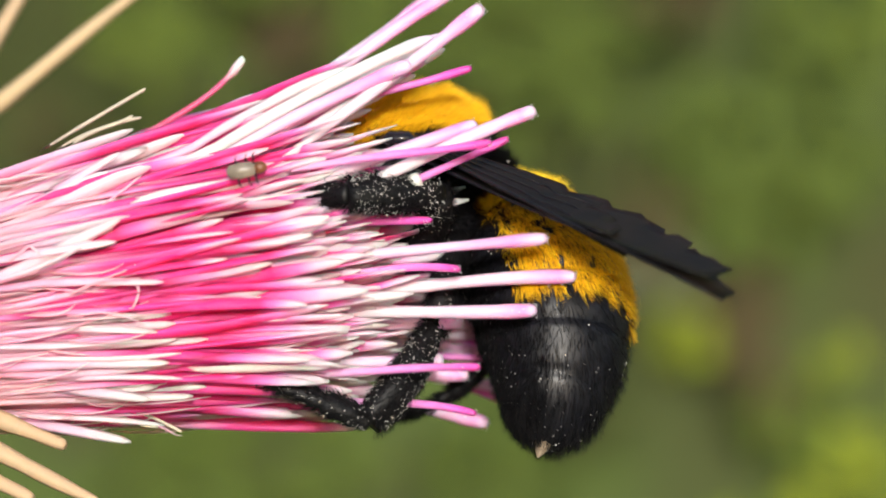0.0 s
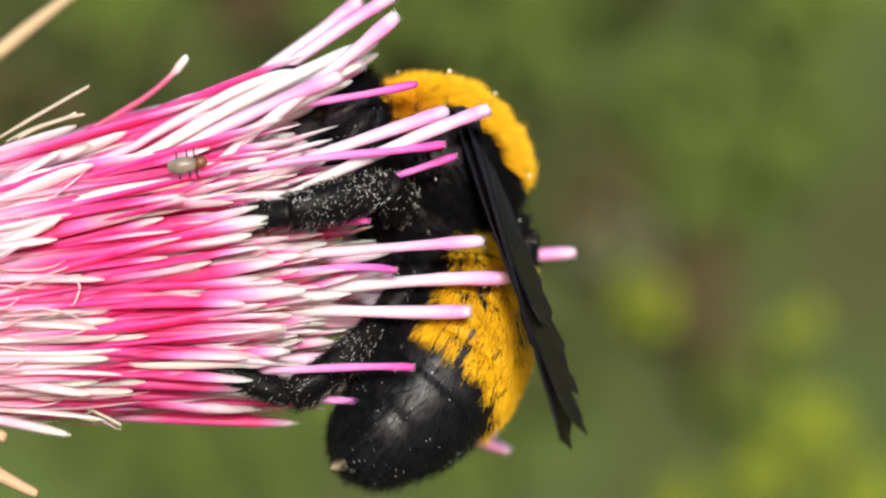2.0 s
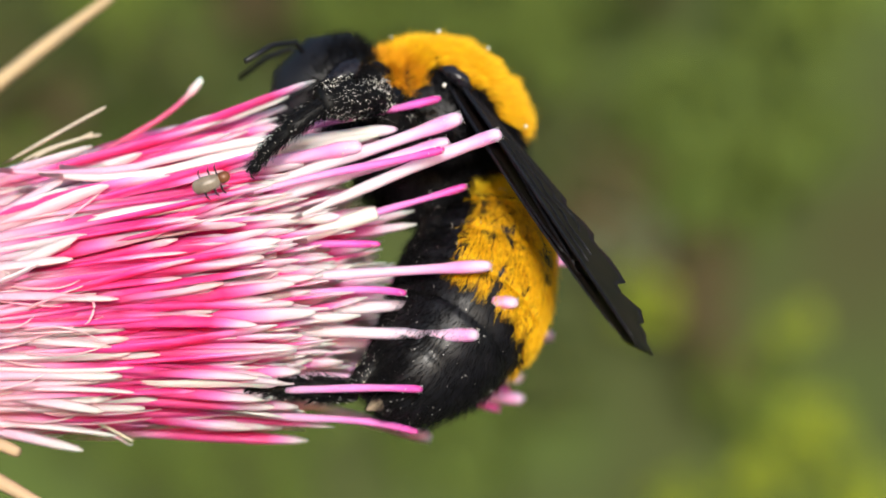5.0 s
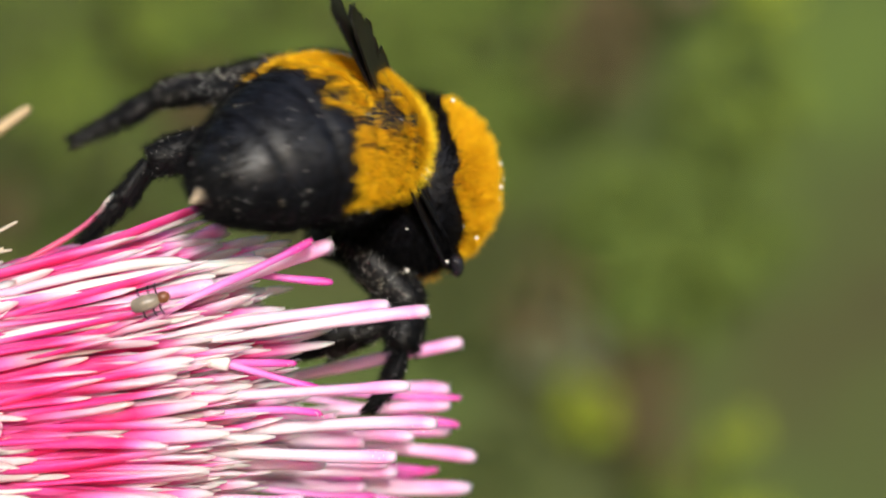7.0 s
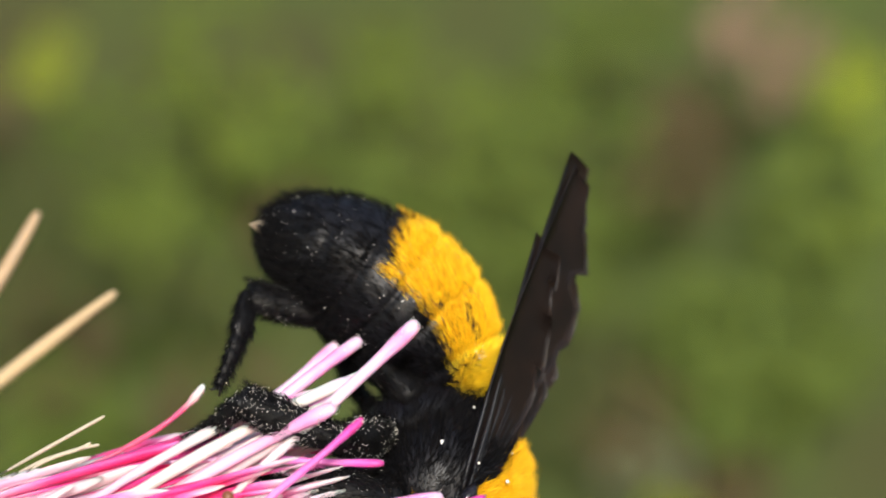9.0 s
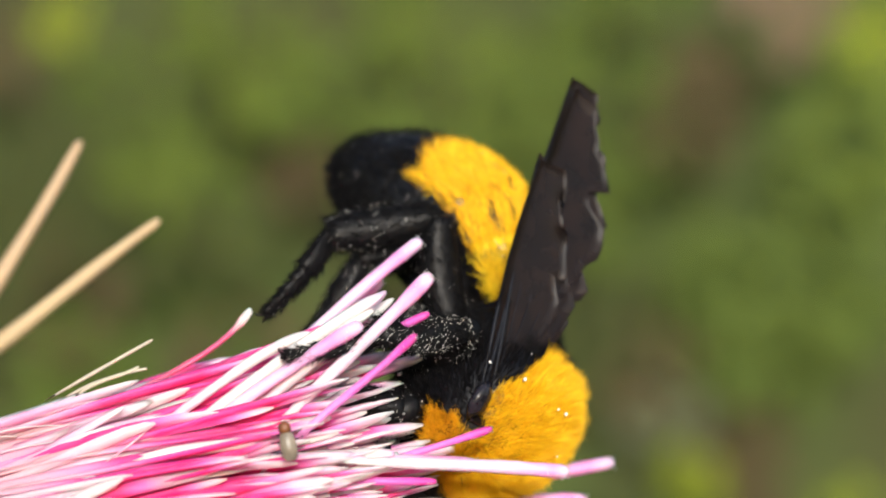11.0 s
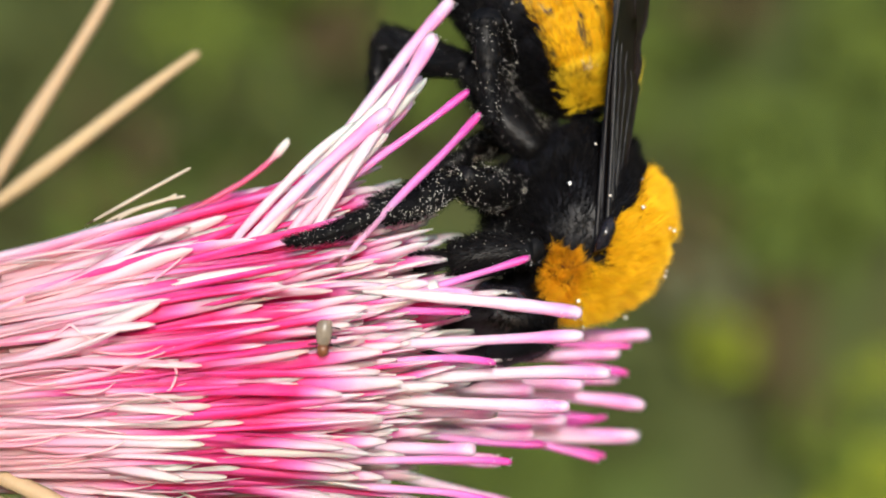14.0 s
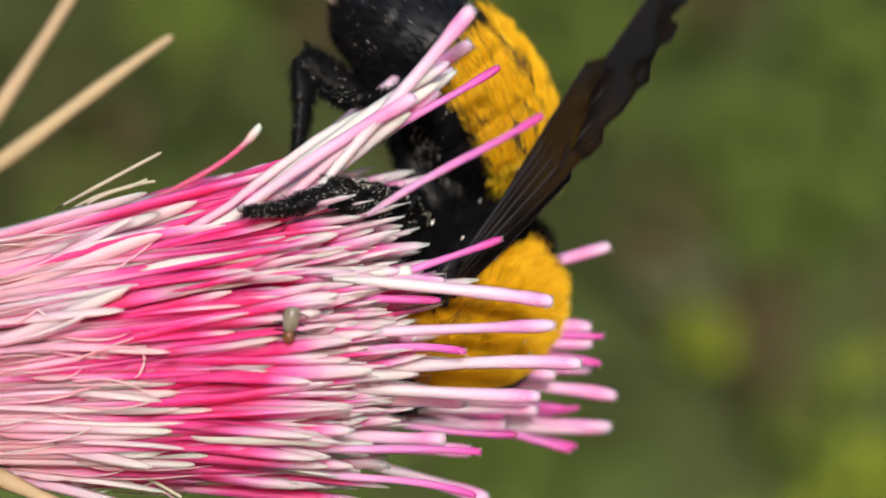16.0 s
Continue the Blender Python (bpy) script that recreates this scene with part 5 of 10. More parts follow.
    walk(legs["left", "fore"][0], [
        (0, pose(0.002200, 0.001600, -0.003000, 12.03, -27.10, -166.43)),
        (0.5, pose(0.002200, 0.001600, -0.003000, 12.17, -27.56, -166.73)),
        (0.75, pose(0.002200, 0.001600, -0.003000, 0.82, -54.00, -149.88)),
        (1, pose(0.002200, 0.001600, -0.003000, -49.77, -71.79, -94.53)),
        (1.25, pose(0.002200, 0.001600, -0.003000, -132.20, -70.75, -9.00)),
        (1.5, pose(0.002200, 0.001600, -0.003000, -157.50, -49.34, 19.56)),
        (2, pose(0.002200, 0.001600, -0.003000, -162.83, -50.26, 26.54)),
        (2.5, pose(0.002200, 0.001600, -0.003000, -166.11, -63.13, 30.44)),
        (3, pose(0.002200, 0.001600, -0.003000, -166.08, -62.06, 30.40)),
        (3.5, pose(0.002200, 0.001600, -0.003000, -166.26, -62.29, 30.61)),
        (4.6, pose(0.002200, 0.001600, -0.003000, -166.83, -60.97, 31.25)),
        (5.8, pose(0.002200, 0.001600, -0.003000, -126.78, -66.32, -12.97)),
        (6, pose(0.002200, 0.001600, -0.003000, 152.12, -32.54, 81.32)),
        (6.1, pose(0.002200, 0.001600, -0.003000, 135.78, -12.00, 122.19)),
        (6.2, pose(0.002200, 0.001600, -0.003000, 136.24, 13.42, 156.73)),
        (6.3, pose(0.002200, 0.001600, -0.003000, 153.63, 33.32, -161.68)),
        (6.5, pose(0.002200, 0.001600, -0.003000, 156.04, 28.72, -157.01)),
        (6.65, pose(0.002200, 0.001600, -0.003000, 151.28, -3.88, -178.03)),
        (6.8, pose(0.002200, 0.001600, -0.003000, 160.28, -31.82, 153.97)),
        (7, pose(0.002200, 0.001600, -0.003000, -151.04, -36.52, 76.32)),
        (7.5, pose(0.002200, 0.001600, -0.003000, -151.04, -36.52, 76.32)),
        (8, pose(0.002200, 0.001600, -0.003000, -151.04, -36.52, 76.32)),
        (8.5, pose(0.002200, 0.001600, -0.003000, -151.04, -36.52, 76.32)),
        (9, pose(0.002200, 0.001600, -0.003000, -151.04, -36.52, 76.32)),
        (9.5, pose(0.002200, 0.001600, -0.003000, -151.04, -36.52, 76.32)),
        (10.6, pose(0.002200, 0.001600, -0.003000, -151.04, -36.52, 76.32)),
        (11.8, pose(0.002200, 0.001600, -0.003000, -151.04, -36.52, 76.32)),
        (12, pose(0.002200, 0.001600, -0.003000, -151.04, -36.52, 76.32)),
        (12.5, pose(0.002200, 0.001600, -0.003000, -151.04, -36.52, 76.32)),
        (13, pose(0.002200, 0.001600, -0.003000, -151.04, -36.52, 76.32)),
        (13.5, pose(0.002200, 0.001600, -0.003000, -151.04, -36.52, 76.32)),
        (14, pose(0.002200, 0.001600, -0.003000, -151.04, -36.52, 76.32)),
        (14.5, pose(0.002200, 0.001600, -0.003000, -151.04, -36.52, 76.32)),
        (15, pose(0.002200, 0.001600, -0.003000, -151.04, -36.52, 76.32)),
        (15.5, pose(0.002200, 0.001600, -0.003000, -151.04, -36.52, 76.32)),
        (16, pose(0.002200, 0.001600, -0.003000, -151.04, -36.52, 76.32)),
    ])
    walk(legs["left", "fore"][1], [
        (0, pose(0.003680, 0.000000, 0.000000, -0.02, -30.93, 180.00)),
        (0.5, pose(0.003680, 0.000000, 0.000000, 0.01, -30.93, 179.95)),
        (0.75, pose(0.003680, 0.000000, 0.000000, -1.04, -30.83, -178.02)),
        (1, pose(0.003680, 0.000000, 0.000000, -2.07, -30.70, -176.00)),
        (1.25, pose(0.003680, 0.000000, 0.000000, -1.03, -30.83, -178.04)),
        (1.5, pose(0.003680, 0.000000, 0.000000, 0.03, -30.93, 179.91)),
        (2, pose(0.003680, 0.000000, 0.000000, 2.75, -30.50, 174.58)),
        (2.5, pose(0.003680, 0.000000, 0.000000, 3.36, -30.28, 173.37)),
        (3, pose(0.003680, 0.000000, 0.000000, 3.27, -30.32, 173.55)),
        (3.5, pose(0.003680, 0.000000, 0.000000, 3.40, -30.26, 173.29)),
        (4.6, pose(0.003680, 0.000000, 0.000000, 1.43, -30.81, 177.17)),
        (5.8, pose(0.003680, 0.000000, 0.000000, -7.39, -27.25, -164.77)),
        (6, pose(0.003680, 0.000000, 0.000000, -16.95, -11.18, -136.54)),
        (6.1, pose(0.003680, 0.000000, 0.000000, -25.41, -8.01, -88.71)),
        (6.2, pose(0.003680, 0.000000, 0.000000, -28.76, 0.25, -42.07)),
        (6.3, pose(0.003680, 0.000000, 0.000000, -25.04, 8.36, 4.63)),
        (6.5, pose(0.003680, 0.000000, 0.000000, -25.17, 8.79, 3.74)),
        (6.65, pose(0.003680, 0.000000, 0.000000, -21.01, 6.69, 33.91)),
        (6.8, pose(0.003680, 0.000000, 0.000000, -20.55, -4.89, 62.35)),
        (7, pose(0.003680, 0.000000, 0.000000, -35.52, -28.03, 111.20)),
        (7.5, pose(0.003680, 0.000000, 0.000000, -35.52, -28.03, 111.20)),
        (8, pose(0.003680, 0.000000, 0.000000, -35.52, -28.03, 111.20)),
        (8.5, pose(0.003680, 0.000000, 0.000000, -35.52, -28.03, 111.20)),
        (9, pose(0.003680, 0.000000, 0.000000, -35.52, -28.03, 111.20)),
        (9.5, pose(0.003680, 0.000000, 0.000000, -35.52, -28.03, 111.20)),
        (10.6, pose(0.003680, 0.000000, 0.000000, -35.52, -28.03, 111.20)),
        (11.8, pose(0.003680, 0.000000, 0.000000, -35.52, -28.03, 111.20)),
        (12, pose(0.003680, 0.000000, 0.000000, -35.52, -28.03, 111.20)),
        (12.5, pose(0.003680, 0.000000, 0.000000, -35.52, -28.03, 111.20)),
        (13, pose(0.003680, 0.000000, 0.000000, -35.52, -28.03, 111.20)),
        (13.5, pose(0.003680, 0.000000, 0.000000, -35.52, -28.03, 111.20)),
        (14, pose(0.003680, 0.000000, 0.000000, -35.52, -28.03, 111.20)),
        (14.5, pose(0.003680, 0.000000, 0.000000, -35.52, -28.03, 111.20)),
        (15, pose(0.003680, 0.000000, 0.000000, -35.52, -28.03, 111.20)),
        (15.5, pose(0.003680, 0.000000, 0.000000, -35.52, -28.03, 111.20)),
        (16, pose(0.003680, 0.000000, 0.000000, -35.52, -28.03, 111.20)),
    ])
    walk(legs["left", "fore"][2], [
        (0, pose(0.000557, 0.000000, 0.001871, -0.03, -7.60, -180.00)),
        (0.5, pose(0.000557, 0.000003, 0.001871, -0.03, -7.60, 179.99)),
        (0.75, pose(0.000556, -0.000108, 0.001866, -0.09, -7.58, -179.56)),
        (1, pose(0.000557, -0.000218, 0.001859, -0.15, -7.55, -179.11)),
        (1.25, pose(0.000556, -0.000107, 0.001866, -0.09, -7.58, -179.56)),
        (1.5, pose(0.000557, 0.000005, 0.001871, -0.03, -7.60, 179.98)),
        (2, pose(0.000557, 0.000296, 0.001848, 0.13, -7.50, 178.79)),
        (2.5, pose(0.000557, 0.000363, 0.001836, 0.16, -7.46, 178.52)),
        (3, pose(0.000557, 0.000353, 0.001838, 0.16, -7.46, 178.56)),
        (3.5, pose(0.000557, 0.000367, 0.001835, 0.17, -7.45, 178.50)),
        (4.6, pose(0.000557, 0.000154, 0.001865, 0.05, -7.57, 179.37)),
        (5.8, pose(0.000557, -0.000850, 0.001667, -0.46, -6.77, -176.53)),
        (6, pose(0.001088, -0.002457, 0.000706, -2.33, -5.75, -159.49)),
        (6.1, pose(0.003761, -0.003604, 0.000508, 0.88, 46.09, -151.12)),
        (6.2, pose(0.006383, -0.002439, -0.000016, 130.98, 78.47, -17.55)),
        (6.3, pose(0.007270, 0.000291, -0.000529, 162.06, 28.42, 17.28)),
        (6.5, pose(0.007270, 0.000235, -0.000556, 160.50, 30.02, 14.09)),
        (6.65, pose(0.006681, 0.002017, -0.000424, -178.99, 29.70, 54.04)),
        (6.8, pose(0.005363, 0.003213, 0.000310, -166.48, 12.71, 87.41)),
        (7, pose(0.002518, 0.002996, 0.001711, -170.69, -21.64, 135.98)),
        (7.5, pose(0.002518, 0.002996, 0.001711, -170.69, -21.64, 135.98)),
        (8, pose(0.002518, 0.002996, 0.001711, -170.69, -21.64, 135.98)),
        (8.5, pose(0.002518, 0.002996, 0.001711, -170.69, -21.64, 135.98)),
        (9, pose(0.002518, 0.002996, 0.001711, -170.69, -21.64, 135.98)),
        (9.5, pose(0.002518, 0.002996, 0.001711, -170.69, -21.64, 135.98)),
        (10.6, pose(0.002518, 0.002996, 0.001711, -170.69, -21.64, 135.98)),
        (11.8, pose(0.002518, 0.002996, 0.001711, -170.69, -21.64, 135.98)),
        (12, pose(0.002518, 0.002996, 0.001711, -170.69, -21.64, 135.98)),
        (12.5, pose(0.002518, 0.002996, 0.001711, -170.69, -21.64, 135.98)),
        (13, pose(0.002518, 0.002996, 0.001711, -170.69, -21.64, 135.98)),
        (13.5, pose(0.002518, 0.002996, 0.001711, -170.69, -21.64, 135.98)),
        (14, pose(0.002518, 0.002996, 0.001711, -170.69, -21.64, 135.98)),
        (14.5, pose(0.002518, 0.002996, 0.001711, -170.69, -21.64, 135.98)),
        (15, pose(0.002518, 0.002996, 0.001711, -170.69, -21.64, 135.98)),
        (15.5, pose(0.002518, 0.002996, 0.001711, -170.69, -21.64, 135.98)),
        (16, pose(0.002518, 0.002996, 0.001711, -170.69, -21.64, 135.98)),
    ])
    walk(legs["left", "mid"][0], [
        (0, pose(0.000200, 0.002200, -0.003200, -98.68, -33.10, 105.70)),
        (0.5, pose(0.000200, 0.002200, -0.003200, -98.30, -33.16, 105.01)),
        (0.75, pose(0.000200, 0.002200, -0.003200, -87.63, -18.66, 81.07)),
        (1, pose(0.000200, 0.002200, -0.003200, -85.42, -30.74, 75.81)),
        (1.5, pose(0.000200, 0.002200, -0.003200, -77.78, -12.43, 55.50)),
        (2, pose(0.000200, 0.002200, -0.003200, -79.01, 3.25, 70.59)),
        (2.25, pose(0.000200, 0.002200, -0.003200, -78.80, -6.80, 63.77)),
        (2.5, pose(0.000200, 0.002200, -0.003200, -76.00, -24.00, 53.37)),
        (2.75, pose(0.000200, 0.002200, -0.003200, -74.09, -15.83, 47.79)),
        (3, pose(0.000200, 0.002200, -0.003200, -72.74, -31.84, 44.48)),
        (3.5, pose(0.000200, 0.002200, -0.003200, -73.37, -30.37, 45.70)),
        (4.6, pose(0.000200, 0.002200, -0.003200, -77.17, -19.05, 54.74)),
        (5.2, pose(0.000200, 0.002200, -0.003200, -73.21, -35.47, 46.18)),
        (5.8, pose(0.000200, 0.002200, -0.003200, -64.26, -50.97, 33.27)),
        (5.9, pose(0.000200, 0.002200, -0.003200, -89.75, -22.07, 73.67)),
        (6, pose(0.000200, 0.002200, -0.003200, -91.85, 12.91, 98.42)),
        (6.15, pose(0.000200, 0.002200, -0.003200, -80.94, 5.73, 159.39)),
        (6.3, pose(0.000200, 0.002200, -0.003200, -81.77, -7.18, -141.40)),
        (6.5, pose(0.000200, 0.002200, -0.003200, -81.96, -2.62, -139.15)),
        (6.65, pose(0.000200, 0.002200, -0.003200, -75.03, -22.42, -169.93)),
        (6.8, pose(0.000200, 0.002200, -0.003200, -55.25, -38.61, 152.53)),
        (7, pose(0.000200, 0.002200, -0.003200, -3.57, -37.10, 75.98)),
        (7.5, pose(0.000200, 0.002200, -0.003200, -3.57, -37.10, 75.98)),
        (8, pose(0.000200, 0.002200, -0.003200, -3.57, -37.10, 75.98)),
        (8.5, pose(0.000200, 0.002200, -0.003200, -3.57, -37.10, 75.98)),
        (9, pose(0.000200, 0.002200, -0.003200, -3.57, -37.10, 75.98)),
        (9.5, pose(0.000200, 0.002200, -0.003200, -3.57, -37.10, 75.98)),
        (10.05, pose(0.000200, 0.002200, -0.003200, -48.17, -22.41, 154.65)),
        (10.6, pose(0.000200, 0.002200, -0.003200, -50.36, 18.51, -149.79)),
        (11.8, pose(0.000200, 0.002200, -0.003200, -48.37, 8.13, -141.18)),
        (12, pose(0.000200, 0.002200, -0.003200, -48.12, 8.89, -139.52)),
        (12.5, pose(0.000200, 0.002200, -0.003200, -48.27, 8.43, -140.53)),
        (13, pose(0.000200, 0.002200, -0.003200, -44.07, 18.75, -122.84)),
        (13.5, pose(0.000200, 0.002200, -0.003200, -44.05, 18.77, -122.78)),
        (13.75, pose(0.000200, 0.002200, -0.003200, -49.36, 11.77, -142.71)),
        (14, pose(0.000200, 0.002200, -0.003200, -51.89, 3.47, -161.58)),
        (14.25, pose(0.000200, 0.002200, -0.003200, -50.97, 6.22, -150.76)),
        (14.5, pose(0.000200, 0.002200, -0.003200, -49.54, 8.75, -139.84)),
        (15, pose(0.000200, 0.002200, -0.003200, -49.76, 8.09, -141.30)),
        (15.5, pose(0.000200, 0.002200, -0.003200, -49.52, 8.82, -139.71)),
        (16, pose(0.000200, 0.002200, -0.003200, -48.04, 14.32, -132.33)),
    ])
    walk(legs["left", "mid"][1], [
        (0, pose(0.004600, 0.000000, 0.000000, 30.83, 74.80, 44.07)),
        (0.5, pose(0.004600, 0.000000, 0.000000, 30.68, 74.82, 43.92)),
        (0.75, pose(0.004600, 0.000000, 0.000000, 0.28, 40.92, 9.79)),
        (1, pose(0.004600, 0.000000, 0.000000, 31.57, 43.76, 54.93)),
        (1.5, pose(0.004600, 0.000000, 0.000000, 32.11, 27.31, 55.86)),
        (2, pose(0.004600, 0.000000, 0.000000, 34.72, 36.22, 60.79)),
        (2.25, pose(0.004600, 0.000000, 0.000000, 25.43, 28.90, 43.66)),
        (2.5, pose(0.004600, 0.000000, 0.000000, 27.44, 16.37, 48.85)),
        (2.75, pose(0.004600, 0.000000, 0.000000, 23.79, 11.35, 33.69)),
        (3, pose(0.004600, 0.000000, 0.000000, 30.75, 24.88, 55.68)),
        (3.5, pose(0.004600, 0.000000, 0.000000, 30.49, 25.24, 55.08)),
        (4.6, pose(0.004600, 0.000000, 0.000000, 27.59, 15.10, 46.70)),
        (5.2, pose(0.004600, 0.000000, 0.000000, 31.83, 5.52, 69.99)),
        (5.8, pose(0.004600, 0.000000, 0.000000, 31.94, -4.94, 92.53)),
        (5.9, pose(0.004600, 0.000000, 0.000000, 33.78, -12.50, 80.49)),
        (6, pose(0.004600, 0.000000, 0.000000, 37.31, -19.50, 67.75)),
        (6.15, pose(0.004600, 0.000000, 0.000000, 40.42, -0.15, 49.93)),
        (6.3, pose(0.004600, 0.000000, 0.000000, 37.41, 19.21, 32.14)),
        (6.5, pose(0.004600, 0.000000, 0.000000, 33.09, 11.67, 16.05)),
        (6.65, pose(0.004600, 0.000000, 0.000000, 37.87, 34.85, 27.88)),
        (6.8, pose(0.004600, 0.000000, 0.000000, 48.65, 59.11, 42.25)),
        (7, pose(0.004600, 0.000000, 0.000000, 173.37, 72.66, 170.85)),
        (7.5, pose(0.004600, 0.000000, 0.000000, 173.37, 72.66, 170.85)),
        (8, pose(0.004600, 0.000000, 0.000000, 173.37, 72.66, 170.85)),
        (8.5, pose(0.004600, 0.000000, 0.000000, 173.37, 72.66, 170.85)),
        (9, pose(0.004600, 0.000000, 0.000000, 173.37, 72.66, 170.85)),
        (9.5, pose(0.004600, 0.000000, 0.000000, 173.37, 72.66, 170.85)),
        (10.05, pose(0.004600, 0.000000, 0.000000, 137.23, 35.02, 128.99)),
        (10.6, pose(0.004600, 0.000000, 0.000000, 134.20, -6.75, 117.41)),
        (11.8, pose(0.004600, 0.000000, 0.000000, 137.27, -22.26, 105.28)),
        (12, pose(0.004600, 0.000000, 0.000000, 137.81, -22.21, 103.87)),
        (12.5, pose(0.004600, 0.000000, 0.000000, 137.39, -22.30, 104.98)),
        (13, pose(0.004600, 0.000000, 0.000000, 138.42, -30.04, 102.64)),
        (13.5, pose(0.004600, 0.000000, 0.000000, 138.47, -30.04, 102.54)),
        (13.75, pose(0.004600, 0.000000, 0.000000, 133.98, -12.37, 114.78)),
        (14, pose(0.004600, 0.000000, 0.000000, 133.36, 5.76, 125.41)),
        (14.25, pose(0.004600, 0.000000, 0.000000, 133.64, -9.08, 115.53)),
        (14.5, pose(0.004600, 0.000000, 0.000000, 136.71, -23.66, 104.78)),
        (15, pose(0.004600, 0.000000, 0.000000, 136.17, -23.71, 106.13)),
        (15.5, pose(0.004600, 0.000000, 0.000000, 136.66, -23.70, 104.90)),
        (16, pose(0.004600, 0.000000, 0.000000, 136.83, -27.17, 104.50)),
    ])
    walk(legs["left", "mid"][2], [
        (0, pose(0.005467, 0.000839, -0.004439, -179.32, 22.78, -155.79)),
        (0.5, pose(0.005468, 0.000836, -0.004440, -179.95, 23.96, -157.37)),
        (0.75, pose(0.008025, 0.000591, -0.003012, 113.09, 70.58, 123.46)),
        (1, pose(0.006509, 0.002719, -0.003182, 134.67, 50.88, 147.75)),
        (1.5, pose(0.006894, 0.003383, -0.002110, 118.82, 53.92, 127.83)),
        (2, pose(0.006411, 0.003239, -0.002718, 125.51, 51.00, 136.25)),
        (2.25, pose(0.007513, 0.002780, -0.002223, 103.43, 49.72, 107.82)),
        (2.5, pose(0.007504, 0.003323, -0.001297, 112.35, 46.48, 119.77)),
        (2.75, pose(0.008352, 0.002502, -0.000905, 106.79, 44.37, 111.98)),
        (3, pose(0.006953, 0.003447, -0.001935, 128.21, 39.90, 143.44)),
        (3.5, pose(0.006982, 0.003412, -0.001962, 130.34, 36.87, 146.87)),
        (4.6, pose(0.007646, 0.003232, -0.001198, 114.13, 37.42, 120.33)),
        (5.2, pose(0.006167, 0.004302, -0.000443, 113.00, 16.49, 117.88)),
        (5.8, pose(0.004398, 0.004578, 0.000396, 112.79, -4.45, 115.94)),
        (5.9, pose(0.005342, 0.004429, 0.000995, 114.51, -12.94, 104.64)),
        (6, pose(0.006242, 0.004013, 0.001535, 118.04, -20.91, 92.58)),
        (6.15, pose(0.007561, 0.003520, 0.000012, 120.76, 3.95, 74.69)),
        (6.3, pose(0.008278, 0.002311, -0.001514, 115.29, 28.40, 55.65)),
        (6.5, pose(0.008929, 0.001245, -0.000930, 106.89, 24.13, 36.83)),
        (6.65, pose(0.007936, 0.001765, -0.002628, 120.63, 36.73, 63.43)),
        (6.8, pose(0.006348, 0.001588, -0.003947, 144.54, 50.28, 97.39)),
        (7, pose(0.003247, 0.000218, -0.004390, -150.76, 49.47, 176.66)),
        (7.5, pose(0.003247, 0.000218, -0.004390, -150.76, 49.47, 176.66)),
        (8, pose(0.003247, 0.000218, -0.004390, -150.76, 49.47, 176.66)),
        (8.5, pose(0.003247, 0.000218, -0.004390, -150.76, 49.47, 176.66)),
        (9, pose(0.003247, 0.000218, -0.004390, -150.76, 49.47, 176.66)),
        (9.5, pose(0.003247, 0.000218, -0.004390, -150.76, 49.47, 176.66)),
        (10.05, pose(0.002230, 0.002928, -0.002640, -164.16, 23.31, 154.83)),
        (10.6, pose(0.002497, 0.004055, 0.000541, -166.50, -4.81, 140.79)),
        (11.8, pose(0.003478, 0.004107, 0.001742, -164.29, -18.07, 129.75)),
        (12, pose(0.003579, 0.004134, 0.001739, -163.87, -18.24, 128.41)),
        (12.5, pose(0.003500, 0.004111, 0.001746, -164.21, -18.15, 129.48)),
        (13, pose(0.003729, 0.003885, 0.002302, -163.79, -24.92, 128.35)),
        (13.5, pose(0.003736, 0.003886, 0.002302, -163.76, -24.94, 128.27)),
        (13.75, pose(0.002717, 0.004079, 0.000985, -167.08, -10.80, 138.99)),
        (14, pose(0.001948, 0.003730, -0.000462, -167.69, 3.68, 148.73)),
        (14.25, pose(0.002643, 0.004098, 0.000726, -167.34, -7.91, 139.35)),
        (14.5, pose(0.003525, 0.004074, 0.001846, -164.99, -19.29, 129.44)),
        (15, pose(0.003430, 0.004045, 0.001849, -165.42, -19.12, 130.72)),
        (15.5, pose(0.003517, 0.004070, 0.001849, -165.04, -19.30, 129.57)),
        (16, pose(0.003575, 0.003962, 0.002100, -165.06, -22.20, 129.64)),
    ])
